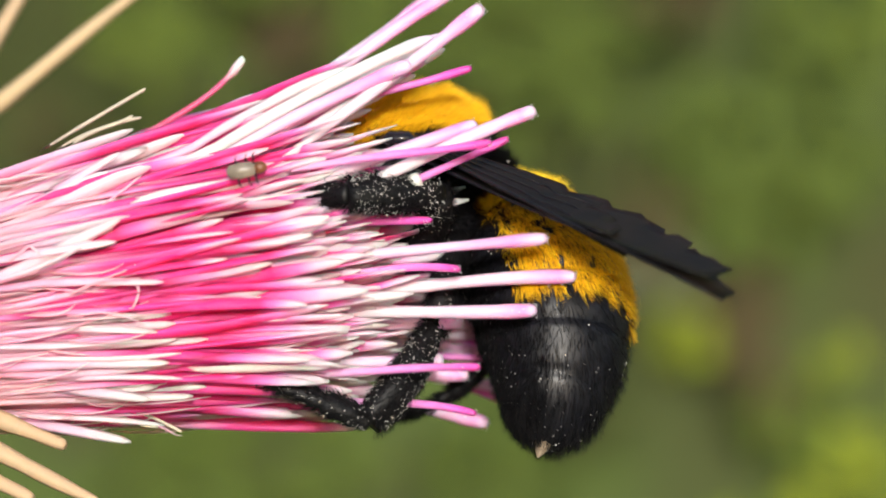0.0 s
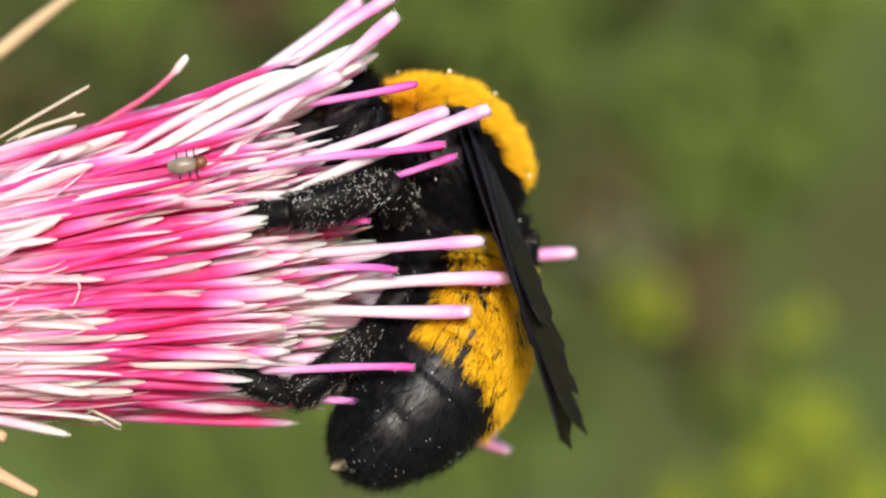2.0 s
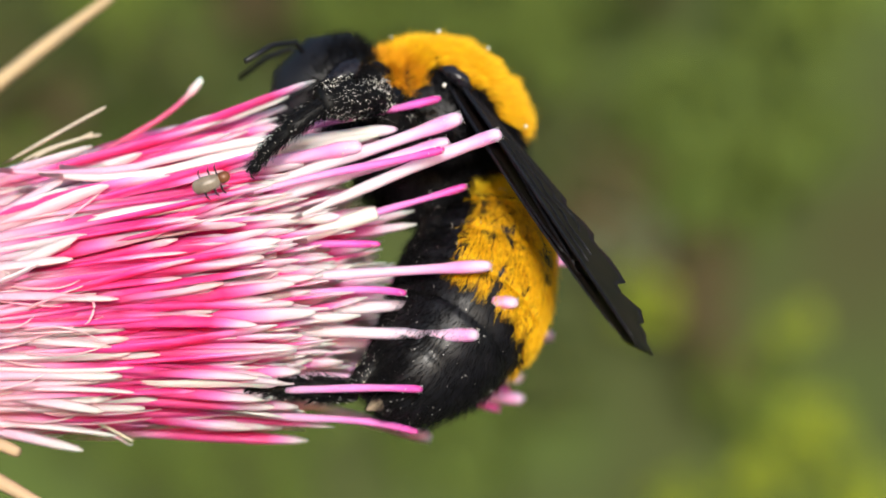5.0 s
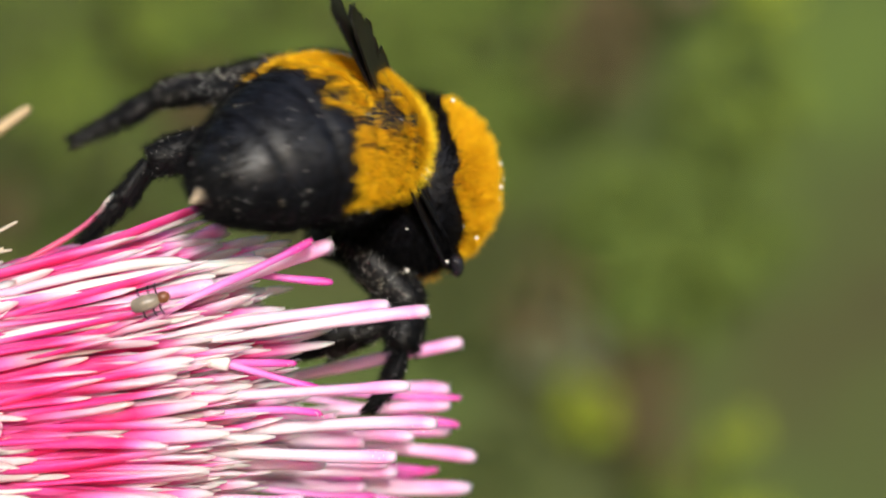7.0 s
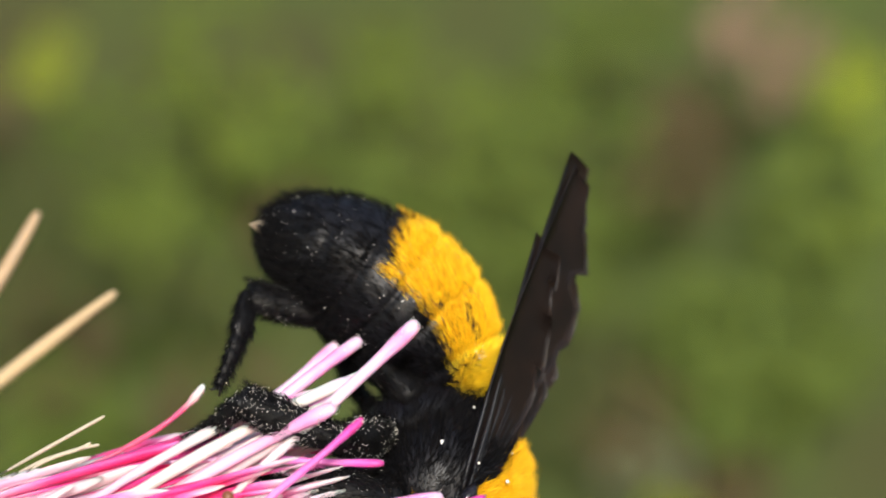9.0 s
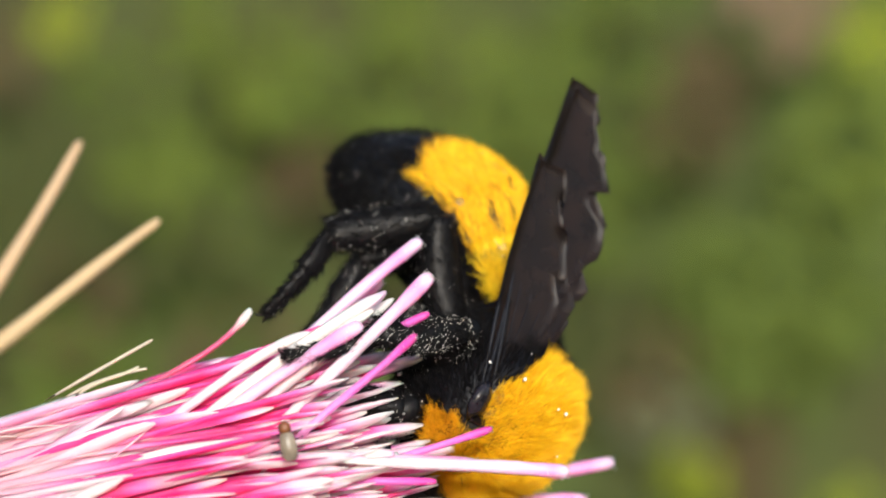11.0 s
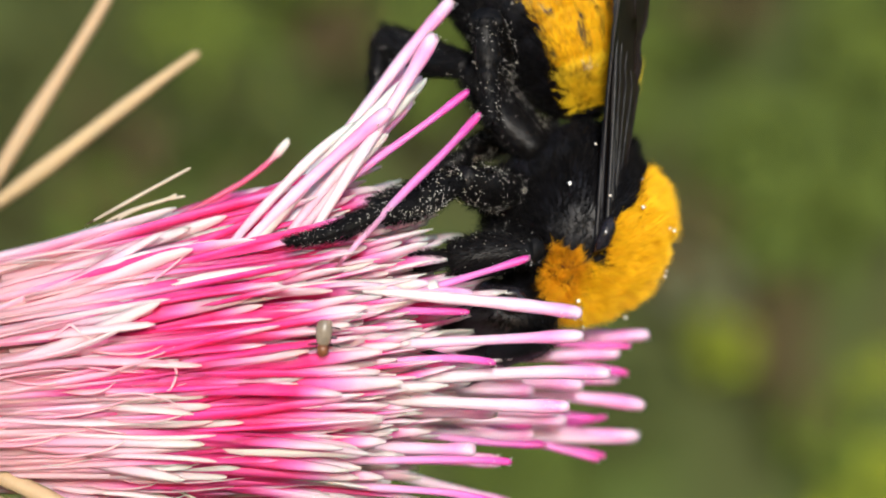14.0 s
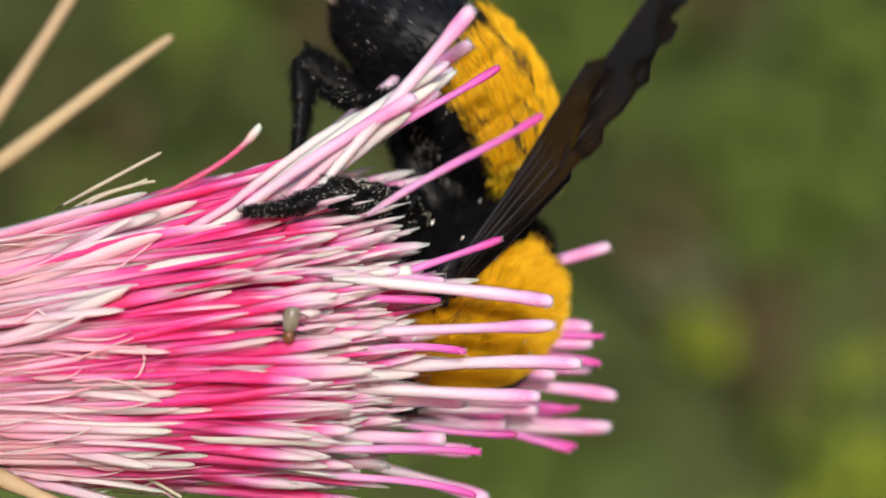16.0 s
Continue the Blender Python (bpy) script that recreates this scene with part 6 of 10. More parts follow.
    walk(legs["left", "hind"][0], [
        (0, pose(-0.002000, 0.002000, -0.003000, -81.34, 43.40, 63.86)),
        (0.5, pose(-0.002000, 0.002000, -0.003000, -81.80, 43.82, 63.19)),
        (1, pose(-0.002000, 0.002000, -0.003000, -63.65, 48.46, 88.16)),
        (1.5, pose(-0.002000, 0.002000, -0.003000, -56.78, 61.63, 96.48)),
        (2, pose(-0.002000, 0.002000, -0.003000, -56.41, 67.44, 96.89)),
        (2.5, pose(-0.002000, 0.002000, -0.003000, -58.36, 64.33, 94.75)),
        (3, pose(-0.002000, 0.002000, -0.003000, -44.98, 64.10, 109.60)),
        (3.5, pose(-0.002000, 0.002000, -0.003000, -55.79, 66.92, 97.73)),
        (4.6, pose(-0.002000, 0.002000, -0.003000, -39.61, 64.59, 115.45)),
        (5.8, pose(-0.002000, 0.002000, -0.003000, -28.42, 46.90, 128.80)),
        (6, pose(-0.002000, 0.002000, -0.003000, 36.07, 46.06, -149.15)),
        (6.15, pose(-0.002000, 0.002000, -0.003000, 6.15, 41.93, 168.79)),
        (6.3, pose(-0.002000, 0.002000, -0.003000, -11.64, 25.79, 137.70)),
        (6.5, pose(-0.002000, 0.002000, -0.003000, -6.85, 24.25, 149.00)),
        (6.8, pose(-0.002000, 0.002000, -0.003000, -28.31, 53.15, 116.28)),
        (7, pose(-0.002000, 0.002000, -0.003000, -71.13, 52.25, 63.81)),
        (7.25, pose(-0.002000, 0.002000, -0.003000, -51.05, 38.33, 91.59)),
        (7.5, pose(-0.002000, 0.002000, -0.003000, -42.24, 20.15, 109.28)),
        (7.75, pose(-0.002000, 0.002000, -0.003000, -43.97, -7.55, 94.06)),
        (8, pose(-0.002000, 0.002000, -0.003000, -37.48, -34.66, 76.63)),
        (8.5, pose(-0.002000, 0.002000, -0.003000, -37.48, -34.66, 76.63)),
        (9, pose(-0.002000, 0.002000, -0.003000, -37.48, -34.66, 76.63)),
        (9.5, pose(-0.002000, 0.002000, -0.003000, -37.48, -34.66, 76.63)),
        (10.05, pose(-0.002000, 0.002000, -0.003000, -64.49, -5.63, 144.68)),
        (10.6, pose(-0.002000, 0.002000, -0.003000, -49.53, 29.85, -153.72)),
        (11.2, pose(-0.002000, 0.002000, -0.003000, -35.79, 24.05, -123.99)),
        (11.8, pose(-0.002000, 0.002000, -0.003000, -27.25, 13.19, -97.77)),
        (12, pose(-0.002000, 0.002000, -0.003000, -27.25, 13.19, -97.77)),
        (12.5, pose(-0.002000, 0.002000, -0.003000, -26.34, 6.65, -92.55)),
        (13, pose(-0.002000, 0.002000, -0.003000, -27.20, 12.34, -97.70)),
        (13.5, pose(-0.002000, 0.002000, -0.003000, -27.26, 12.47, -97.98)),
        (13.75, pose(-0.002000, 0.002000, -0.003000, -29.98, 25.10, -106.38)),
        (14, pose(-0.002000, 0.002000, -0.003000, -35.35, 37.14, -116.69)),
        (14.25, pose(-0.002000, 0.002000, -0.003000, -31.21, 24.92, -108.71)),
        (14.5, pose(-0.002000, 0.002000, -0.003000, -29.12, 12.36, -102.21)),
        (15, pose(-0.002000, 0.002000, -0.003000, -30.01, 9.15, -106.99)),
        (15.5, pose(-0.002000, 0.002000, -0.003000, -29.01, 13.38, -101.87)),
        (15.75, pose(-0.002000, 0.002000, -0.003000, -29.19, 13.07, -102.67)),
        (16, pose(-0.002000, 0.002000, -0.003000, -29.37, 12.76, -103.46)),
    ])
    walk(legs["left", "hind"][1], [
        (0, pose(0.005290, 0.000000, 0.000000, 0.10, 19.87, 0.00)),
        (0.5, pose(0.005290, 0.000000, 0.000000, 0.13, 19.87, 0.08)),
        (1, pose(0.005290, 0.000000, 0.000000, 1.99, 19.08, 5.65)),
        (1.5, pose(0.005290, 0.000000, 0.000000, 2.81, 18.15, 8.22)),
        (2, pose(0.005290, 0.000000, 0.000000, 2.78, 18.19, 8.14)),
        (2.5, pose(0.005290, 0.000000, 0.000000, 2.50, 18.55, 7.24)),
        (3, pose(0.005290, 0.000000, 0.000000, 2.79, 18.18, 8.17)),
        (3.5, pose(0.005290, 0.000000, 0.000000, 2.63, 18.38, 7.67)),
        (4.6, pose(0.005290, 0.000000, 0.000000, 2.60, 18.43, 7.55)),
        (5.8, pose(0.005290, 0.000000, 0.000000, 1.78, 19.25, 5.02)),
        (6, pose(0.005290, 0.000000, 0.000000, 0.05, 19.87, -0.14)),
        (6.15, pose(0.005290, 0.000000, 0.000000, 4.74, 20.65, 13.34)),
        (6.3, pose(0.005290, 0.000000, 0.000000, 9.50, 20.38, 26.87)),
        (6.5, pose(0.005290, 0.000000, 0.000000, 21.24, 22.40, 58.36)),
        (6.8, pose(0.005290, 0.000000, 0.000000, 6.66, 28.85, 25.45)),
        (7, pose(0.005290, 0.000000, 0.000000, -3.15, 19.77, 1.97)),
        (7.25, pose(0.005290, 0.000000, 0.000000, -7.82, 44.24, -6.62)),
        (7.5, pose(0.005290, 0.000000, 0.000000, -25.66, 67.10, -27.73)),
        (7.75, pose(0.005290, 0.000000, 0.000000, 98.62, 66.78, 100.40)),
        (8, pose(0.005290, 0.000000, 0.000000, 114.38, 27.41, 120.57)),
        (8.5, pose(0.005290, 0.000000, 0.000000, 114.38, 27.41, 120.57)),
        (9, pose(0.005290, 0.000000, 0.000000, 114.38, 27.41, 120.57)),
        (9.5, pose(0.005290, 0.000000, 0.000000, 114.38, 27.41, 120.57)),
        (10.05, pose(0.005290, 0.000000, 0.000000, 112.29, 12.92, 114.57)),
        (10.6, pose(0.005290, 0.000000, 0.000000, 111.77, -1.70, 109.26)),
        (11.2, pose(0.005290, 0.000000, 0.000000, 123.83, -20.46, 52.30)),
        (11.8, pose(0.005290, 0.000000, 0.000000, 147.40, -19.54, -10.47)),
        (12, pose(0.005290, 0.000000, 0.000000, 147.40, -19.54, -10.47)),
        (12.5, pose(0.005290, 0.000000, 0.000000, 146.75, -9.08, -7.84)),
        (13, pose(0.005290, 0.000000, 0.000000, 147.16, -9.83, -10.36)),
        (13.5, pose(0.005290, 0.000000, 0.000000, 147.15, -9.23, -10.29)),
        (13.75, pose(0.005290, 0.000000, 0.000000, 146.82, -18.35, -8.89)),
        (14, pose(0.005290, 0.000000, 0.000000, 146.21, -27.46, -7.33)),
        (14.25, pose(0.005290, 0.000000, 0.000000, 145.38, -21.24, -5.33)),
        (14.5, pose(0.005290, 0.000000, 0.000000, 144.81, -14.98, -3.50)),
        (15, pose(0.005290, 0.000000, 0.000000, 142.73, -11.38, 5.60)),
        (15.5, pose(0.005290, 0.000000, 0.000000, 145.07, -16.23, -4.18)),
        (15.75, pose(0.005290, 0.000000, 0.000000, 143.99, -15.33, -0.21)),
        (16, pose(0.005290, 0.000000, 0.000000, 142.98, -14.37, 3.72)),
    ])
    walk(legs["left", "hind"][2], [
        (0, pose(0.010265, 0.000000, -0.001798, -15.55, 50.34, -94.31)),
        (0.5, pose(0.010265, 0.000007, -0.001798, -10.79, 50.65, -88.14)),
        (1, pose(0.010265, 0.000492, -0.001729, 5.25, 64.06, -69.27)),
        (1.5, pose(0.010265, 0.000719, -0.001648, 5.05, 72.21, -69.48)),
        (2, pose(0.010265, 0.000711, -0.001651, 21.92, 67.06, -51.52)),
        (2.5, pose(0.010265, 0.000632, -0.001683, 24.09, 73.13, -49.23)),
        (3, pose(0.010265, 0.000714, -0.001651, 26.40, 71.94, -46.80)),
        (3.5, pose(0.010265, 0.000670, -0.001668, 51.59, 60.62, -19.50)),
        (4.6, pose(0.010265, 0.000659, -0.001672, 31.50, 67.67, -41.73)),
        (5.8, pose(0.010265, 0.000437, -0.001744, 0.53, 65.47, -75.33)),
        (6, pose(0.010265, -0.000012, -0.001798, 3.83, 46.01, -71.39)),
        (6.15, pose(0.010106, 0.001142, -0.001865, 107.30, 82.83, 34.89)),
        (6.3, pose(0.009713, 0.002241, -0.001842, 165.64, 40.44, 96.08)),
        (6.5, pose(0.007856, 0.004164, -0.002016, 148.40, 39.12, 69.43)),
        (6.8, pose(0.009474, 0.001991, -0.002553, 137.60, 38.55, 52.29)),
        (7, pose(0.010265, 0.000171, -0.001789, 131.86, 34.60, 42.67)),
        (7.25, pose(0.009054, -0.000437, -0.003691, 157.30, 51.57, 78.87)),
        (7.5, pose(0.007112, -0.000958, -0.004873, -162.41, 50.89, 129.27)),
        (7.75, pose(0.004913, 0.002052, -0.004862, -156.12, 35.32, 138.38)),
        (8, pose(0.002902, 0.004043, -0.002435, -153.30, 19.30, 144.46)),
        (8.5, pose(0.002902, 0.004043, -0.002435, -153.30, 19.30, 144.46)),
        (9, pose(0.002902, 0.004043, -0.002435, -153.30, 19.30, 144.46)),
        (9.5, pose(0.002902, 0.004043, -0.002435, -153.30, 19.30, 144.46)),
        (10.05, pose(0.003146, 0.004689, -0.001183, -154.80, 9.03, 138.35)),
        (10.6, pose(0.003546, 0.004992, 0.000157, -155.19, -1.33, 132.59)),
        (11.2, pose(0.008321, 0.003921, 0.001849, -154.93, -30.82, 131.68)),
        (11.8, pose(0.010192, -0.000906, 0.001769, -153.57, -60.31, 129.85)),
        (12, pose(0.010192, -0.000906, 0.001769, -153.57, -60.31, 129.85)),
        (12.5, pose(0.010465, -0.000713, 0.000835, -165.43, -64.25, 143.22)),
        (13, pose(0.010417, -0.000937, 0.000903, -97.50, -78.55, 72.84)),
        (13.5, pose(0.010427, -0.000933, 0.000848, -85.01, -79.19, 60.11)),
        (13.75, pose(0.010251, -0.000776, 0.001666, -150.23, -60.77, 127.92)),
        (14, pose(0.009945, -0.000599, 0.002439, -159.58, -35.03, 140.18)),
        (14.25, pose(0.010199, -0.000458, 0.001916, -157.43, -54.07, 137.16)),
        (14.5, pose(0.010391, -0.000312, 0.001368, -149.75, -72.89, 128.69)),
        (15, pose(0.010451, 0.000506, 0.001044, -113.40, -65.25, 90.04)),
        (15.5, pose(0.010356, -0.000370, 0.001479, -135.63, -71.83, 113.85)),
        (15.75, pose(0.010392, -0.000019, 0.001399, -86.46, -61.18, 61.02)),
        (16, pose(0.010404, 0.000333, 0.001313, -70.93, -41.89, 41.53)),
    ])
    walk(legs["right", "fore"][0], [
        (0, pose(0.002200, -0.001600, -0.003000, -5.35, -7.46, -172.37)),
        (0.5, pose(0.002200, -0.001600, -0.003000, -5.34, -8.27, -172.47)),
        (0.75, pose(0.002200, -0.001600, -0.003000, -8.59, -32.23, -163.28)),
        (1, pose(0.002200, -0.001600, -0.003000, -19.88, -55.02, -147.29)),
        (1.25, pose(0.002200, -0.001600, -0.003000, -40.55, -80.75, -125.57)),
        (1.5, pose(0.002200, -0.001600, -0.003000, -178.67, -71.08, 13.57)),
        (2, pose(0.002200, -0.001600, -0.003000, 136.13, -74.46, 60.65)),
        (2.5, pose(0.002200, -0.001600, -0.003000, 61.68, -72.02, 137.50)),
        (3, pose(0.002200, -0.001600, -0.003000, 64.96, -73.42, 134.06)),
        (3.5, pose(0.002200, -0.001600, -0.003000, 63.75, -73.01, 135.33)),
        (4.6, pose(0.002200, -0.001600, -0.003000, 51.44, -73.83, 148.17)),
        (5.2, pose(0.002200, -0.001600, -0.003000, -11.41, -77.64, -147.40)),
        (5.8, pose(0.002200, -0.001600, -0.003000, -50.48, -67.32, -106.74)),
        (6, pose(0.002200, -0.001600, -0.003000, -44.00, -74.24, -113.59)),
        (6.1, pose(0.002200, -0.001600, -0.003000, -169.43, -49.22, 16.50)),
        (6.2, pose(0.002200, -0.001600, -0.003000, -174.79, 1.82, 28.50)),
        (6.3, pose(0.002200, -0.001600, -0.003000, -168.18, 52.77, 41.47)),
        (6.5, pose(0.002200, -0.001600, -0.003000, -141.18, 56.81, 74.20)),
        (6.65, pose(0.002200, -0.001600, -0.003000, -35.83, 67.60, -174.04)),
        (6.8, pose(0.002200, -0.001600, -0.003000, -5.74, 27.69, -136.29)),
        (6.9, pose(0.002200, -0.001600, -0.003000, -3.22, -7.45, -122.66)),
        (7, pose(0.002200, -0.001600, -0.003000, -11.26, -41.14, -104.08)),
        (7.5, pose(0.002200, -0.001600, -0.003000, -16.04, -35.77, -96.41)),
        (7.75, pose(0.002200, -0.001600, -0.003000, -15.47, -52.28, -97.23)),
        (8, pose(0.002200, -0.001600, -0.003000, -13.85, -68.77, -99.07)),
        (8.25, pose(0.002200, -0.001600, -0.003000, 12.87, -67.86, -127.74)),
        (8.5, pose(0.002200, -0.001600, -0.003000, 33.20, -62.76, -150.05)),
        (8.75, pose(0.002200, -0.001600, -0.003000, -9.10, -55.23, -101.56)),
        (9, pose(0.002200, -0.001600, -0.003000, -27.60, -36.52, -76.32)),
        (9.5, pose(0.002200, -0.001600, -0.003000, -27.60, -36.52, -76.32)),
        (10.6, pose(0.002200, -0.001600, -0.003000, -27.60, -36.52, -76.32)),
        (11.8, pose(0.002200, -0.001600, -0.003000, -27.60, -36.52, -76.32)),
        (12, pose(0.002200, -0.001600, -0.003000, -27.60, -36.52, -76.32)),
        (12.5, pose(0.002200, -0.001600, -0.003000, -27.60, -36.52, -76.32)),
        (13, pose(0.002200, -0.001600, -0.003000, -27.60, -36.52, -76.32)),
        (13.5, pose(0.002200, -0.001600, -0.003000, -27.60, -36.52, -76.32)),
        (14, pose(0.002200, -0.001600, -0.003000, -27.60, -36.52, -76.32)),
        (14.5, pose(0.002200, -0.001600, -0.003000, -27.60, -36.52, -76.32)),
        (15, pose(0.002200, -0.001600, -0.003000, -27.60, -36.52, -76.32)),
        (15.5, pose(0.002200, -0.001600, -0.003000, -27.60, -36.52, -76.32)),
        (16, pose(0.002200, -0.001600, -0.003000, -27.60, -36.52, -76.32)),
    ])
    walk(legs["right", "fore"][1], [
        (0, pose(0.003680, 0.000000, 0.000000, -0.06, -30.93, 180.00)),
        (0.5, pose(0.003680, 0.000000, 0.000000, -0.05, -30.93, 179.98)),
        (0.75, pose(0.003680, 0.000000, 0.000000, 0.70, -30.87, 178.52)),
        (1, pose(0.003680, 0.000000, 0.000000, 1.45, -30.80, 177.06)),
        (1.25, pose(0.003680, 0.000000, 0.000000, 3.84, -29.78, 172.32)),
        (1.5, pose(0.003680, 0.000000, 0.000000, 6.10, -28.60, 167.68)),
        (2, pose(0.003680, 0.000000, 0.000000, 7.92, -26.70, 163.77)),
        (2.5, pose(0.003680, 0.000000, 0.000000, 7.32, -27.42, 165.09)),
        (3, pose(0.003680, 0.000000, 0.000000, 7.32, -27.42, 165.10)),
        (3.5, pose(0.003680, 0.000000, 0.000000, 7.30, -27.43, 165.12)),
        (4.6, pose(0.003680, 0.000000, 0.000000, 5.97, -28.70, 167.95)),
        (5.2, pose(0.003680, 0.000000, 0.000000, 2.68, -29.97, 174.67)),
        (5.8, pose(0.003680, 0.000000, 0.000000, -0.80, -30.90, -178.47)),
        (6, pose(0.003680, 0.000000, 0.000000, -9.92, -22.77, -158.48)),
        (6.1, pose(0.003680, 0.000000, 0.000000, -8.82, -37.95, -160.64)),
        (6.2, pose(0.003680, 0.000000, 0.000000, -6.43, -53.07, -163.95)),
        (6.3, pose(0.003680, 0.000000, 0.000000, -0.29, -68.00, -170.95)),
        (6.5, pose(0.003680, 0.000000, 0.000000, 13.67, -72.94, 174.27)),
        (6.65, pose(0.003680, 0.000000, 0.000000, 108.25, -54.18, 74.17)),
        (6.8, pose(0.003680, 0.000000, 0.000000, 119.45, -14.98, 55.68)),
        (6.9, pose(0.003680, 0.000000, 0.000000, 119.23, 17.08, 43.97)),
        (7, pose(0.003680, 0.000000, 0.000000, 108.03, 46.73, 23.64)),
        (7.5, pose(0.003680, 0.000000, 0.000000, 105.56, 34.13, 19.85)),
        (7.75, pose(0.003680, 0.000000, 0.000000, 123.21, 35.86, 50.15)),
        (8, pose(0.003680, 0.000000, 0.000000, 139.22, 30.18, 79.04)),
        (8.25, pose(0.003680, 0.000000, 0.000000, 139.12, 8.34, 78.77)),
        (8.5, pose(0.003680, 0.000000, 0.000000, 139.14, -13.50, 78.53)),
        (8.75, pose(0.003680, 0.000000, 0.000000, 138.40, 8.23, 94.08)),
        (9, pose(0.003680, 0.000000, 0.000000, 144.14, 29.31, 111.47)),
        (9.5, pose(0.003680, 0.000000, 0.000000, 144.14, 29.31, 111.47)),
        (10.6, pose(0.003680, 0.000000, 0.000000, 144.14, 29.31, 111.47)),
        (11.8, pose(0.003680, 0.000000, 0.000000, 144.14, 29.31, 111.47)),
        (12, pose(0.003680, 0.000000, 0.000000, 144.14, 29.31, 111.47)),
        (12.5, pose(0.003680, 0.000000, 0.000000, 144.14, 29.31, 111.47)),
        (13, pose(0.003680, 0.000000, 0.000000, 144.14, 29.31, 111.47)),
        (13.5, pose(0.003680, 0.000000, 0.000000, 144.14, 29.31, 111.47)),
        (14, pose(0.003680, 0.000000, 0.000000, 144.14, 29.31, 111.47)),
        (14.5, pose(0.003680, 0.000000, 0.000000, 144.14, 29.31, 111.47)),
        (15, pose(0.003680, 0.000000, 0.000000, 144.14, 29.31, 111.47)),
        (15.5, pose(0.003680, 0.000000, 0.000000, 144.14, 29.31, 111.47)),
        (16, pose(0.003680, 0.000000, 0.000000, 144.14, 29.31, 111.47)),
    ])
    walk(legs["right", "fore"][2], [
        (0, pose(0.000557, 0.000000, 0.001871, -0.06, -7.60, -180.00)),
        (0.5, pose(0.000557, 0.000001, 0.001871, -0.06, -7.60, 180.00)),
        (0.75, pose(0.000556, 0.000081, 0.001868, -0.02, -7.59, 179.67)),
        (1, pose(0.000557, 0.000160, 0.001864, 0.03, -7.57, 179.35)),
        (1.25, pose(0.000549, 0.000422, 0.001808, 0.16, -7.32, 178.28)),
        (1.5, pose(0.000557, 0.000682, 0.001743, 0.30, -7.07, 177.22)),
        (2, pose(0.000557, 0.000909, 0.001636, 0.41, -6.64, 176.29)),
        (2.5, pose(0.000557, 0.000832, 0.001677, 0.37, -6.80, 176.61)),
        (3, pose(0.000557, 0.000831, 0.001677, 0.37, -6.81, 176.61)),
        (3.5, pose(0.000557, 0.000830, 0.001677, 0.37, -6.81, 176.61)),
        (4.6, pose(0.000557, 0.000667, 0.001748, 0.29, -7.10, 177.28)),
        (5.2, pose(0.000540, 0.000293, 0.001819, 0.10, -7.35, 178.81)),
        (5.8, pose(0.000557, -0.000083, 0.001870, -0.10, -7.59, -179.66)),
        (6, pose(0.000557, -0.001231, 0.001409, -0.64, -5.71, -174.98)),
        (6.1, pose(0.000972, -0.000952, 0.002239, -0.56, -18.76, -175.36)),
        (6.2, pose(0.001578, -0.000605, 0.002910, -0.38, -31.80, -175.79)),
        (6.3, pose(0.002333, -0.000214, 0.003375, -0.01, -44.85, -176.38)),
        (6.5, pose(0.002617, 0.000107, 0.003480, 4.17, -49.67, 177.93)),
        (6.65, pose(0.004261, 0.002050, 0.002952, 39.89, -31.67, 125.88)),
        (6.8, pose(0.005663, 0.002905, 0.000941, 46.23, 3.82, 101.14)),
        (6.9, pose(0.006185, 0.002416, -0.001069, 40.47, 35.33, 84.69)),
        (7, pose(0.005966, 0.001001, -0.002651, 14.21, 64.33, 51.75)),
        (7.5, pose(0.006514, 0.001023, -0.002042, 4.44, 52.27, 40.34)),
        (7.75, pose(0.005570, 0.002265, -0.002132, 34.59, 45.76, 79.57)),
        (8, pose(0.004278, 0.003090, -0.001830, 51.11, 29.66, 106.01)),
        (8.25, pose(0.004381, 0.003533, -0.000528, 50.50, 8.10, 104.17)),
        (8.5, pose(0.004384, 0.003469, 0.000850, 50.58, -13.45, 102.53)),
        (8.75, pose(0.003424, 0.003593, -0.000521, 49.31, 4.77, 119.00)),
        (9, pose(0.002518, 0.002955, -0.001783, 53.50, 22.59, 136.38)),
        (9.5, pose(0.002518, 0.002955, -0.001783, 53.50, 22.59, 136.38)),
        (10.6, pose(0.002518, 0.002955, -0.001783, 53.50, 22.59, 136.38)),
        (11.8, pose(0.002518, 0.002955, -0.001783, 53.50, 22.59, 136.38)),
        (12, pose(0.002518, 0.002955, -0.001783, 53.50, 22.59, 136.38)),
        (12.5, pose(0.002518, 0.002955, -0.001783, 53.50, 22.59, 136.38)),
        (13, pose(0.002518, 0.002955, -0.001783, 53.50, 22.59, 136.38)),
        (13.5, pose(0.002518, 0.002955, -0.001783, 53.50, 22.59, 136.38)),
        (14, pose(0.002518, 0.002955, -0.001783, 53.50, 22.59, 136.38)),
        (14.5, pose(0.002518, 0.002955, -0.001783, 53.50, 22.59, 136.38)),
        (15, pose(0.002518, 0.002955, -0.001783, 53.50, 22.59, 136.38)),
        (15.5, pose(0.002518, 0.002955, -0.001783, 53.50, 22.59, 136.38)),
        (16, pose(0.002518, 0.002955, -0.001783, 53.50, 22.59, 136.38)),
    ])
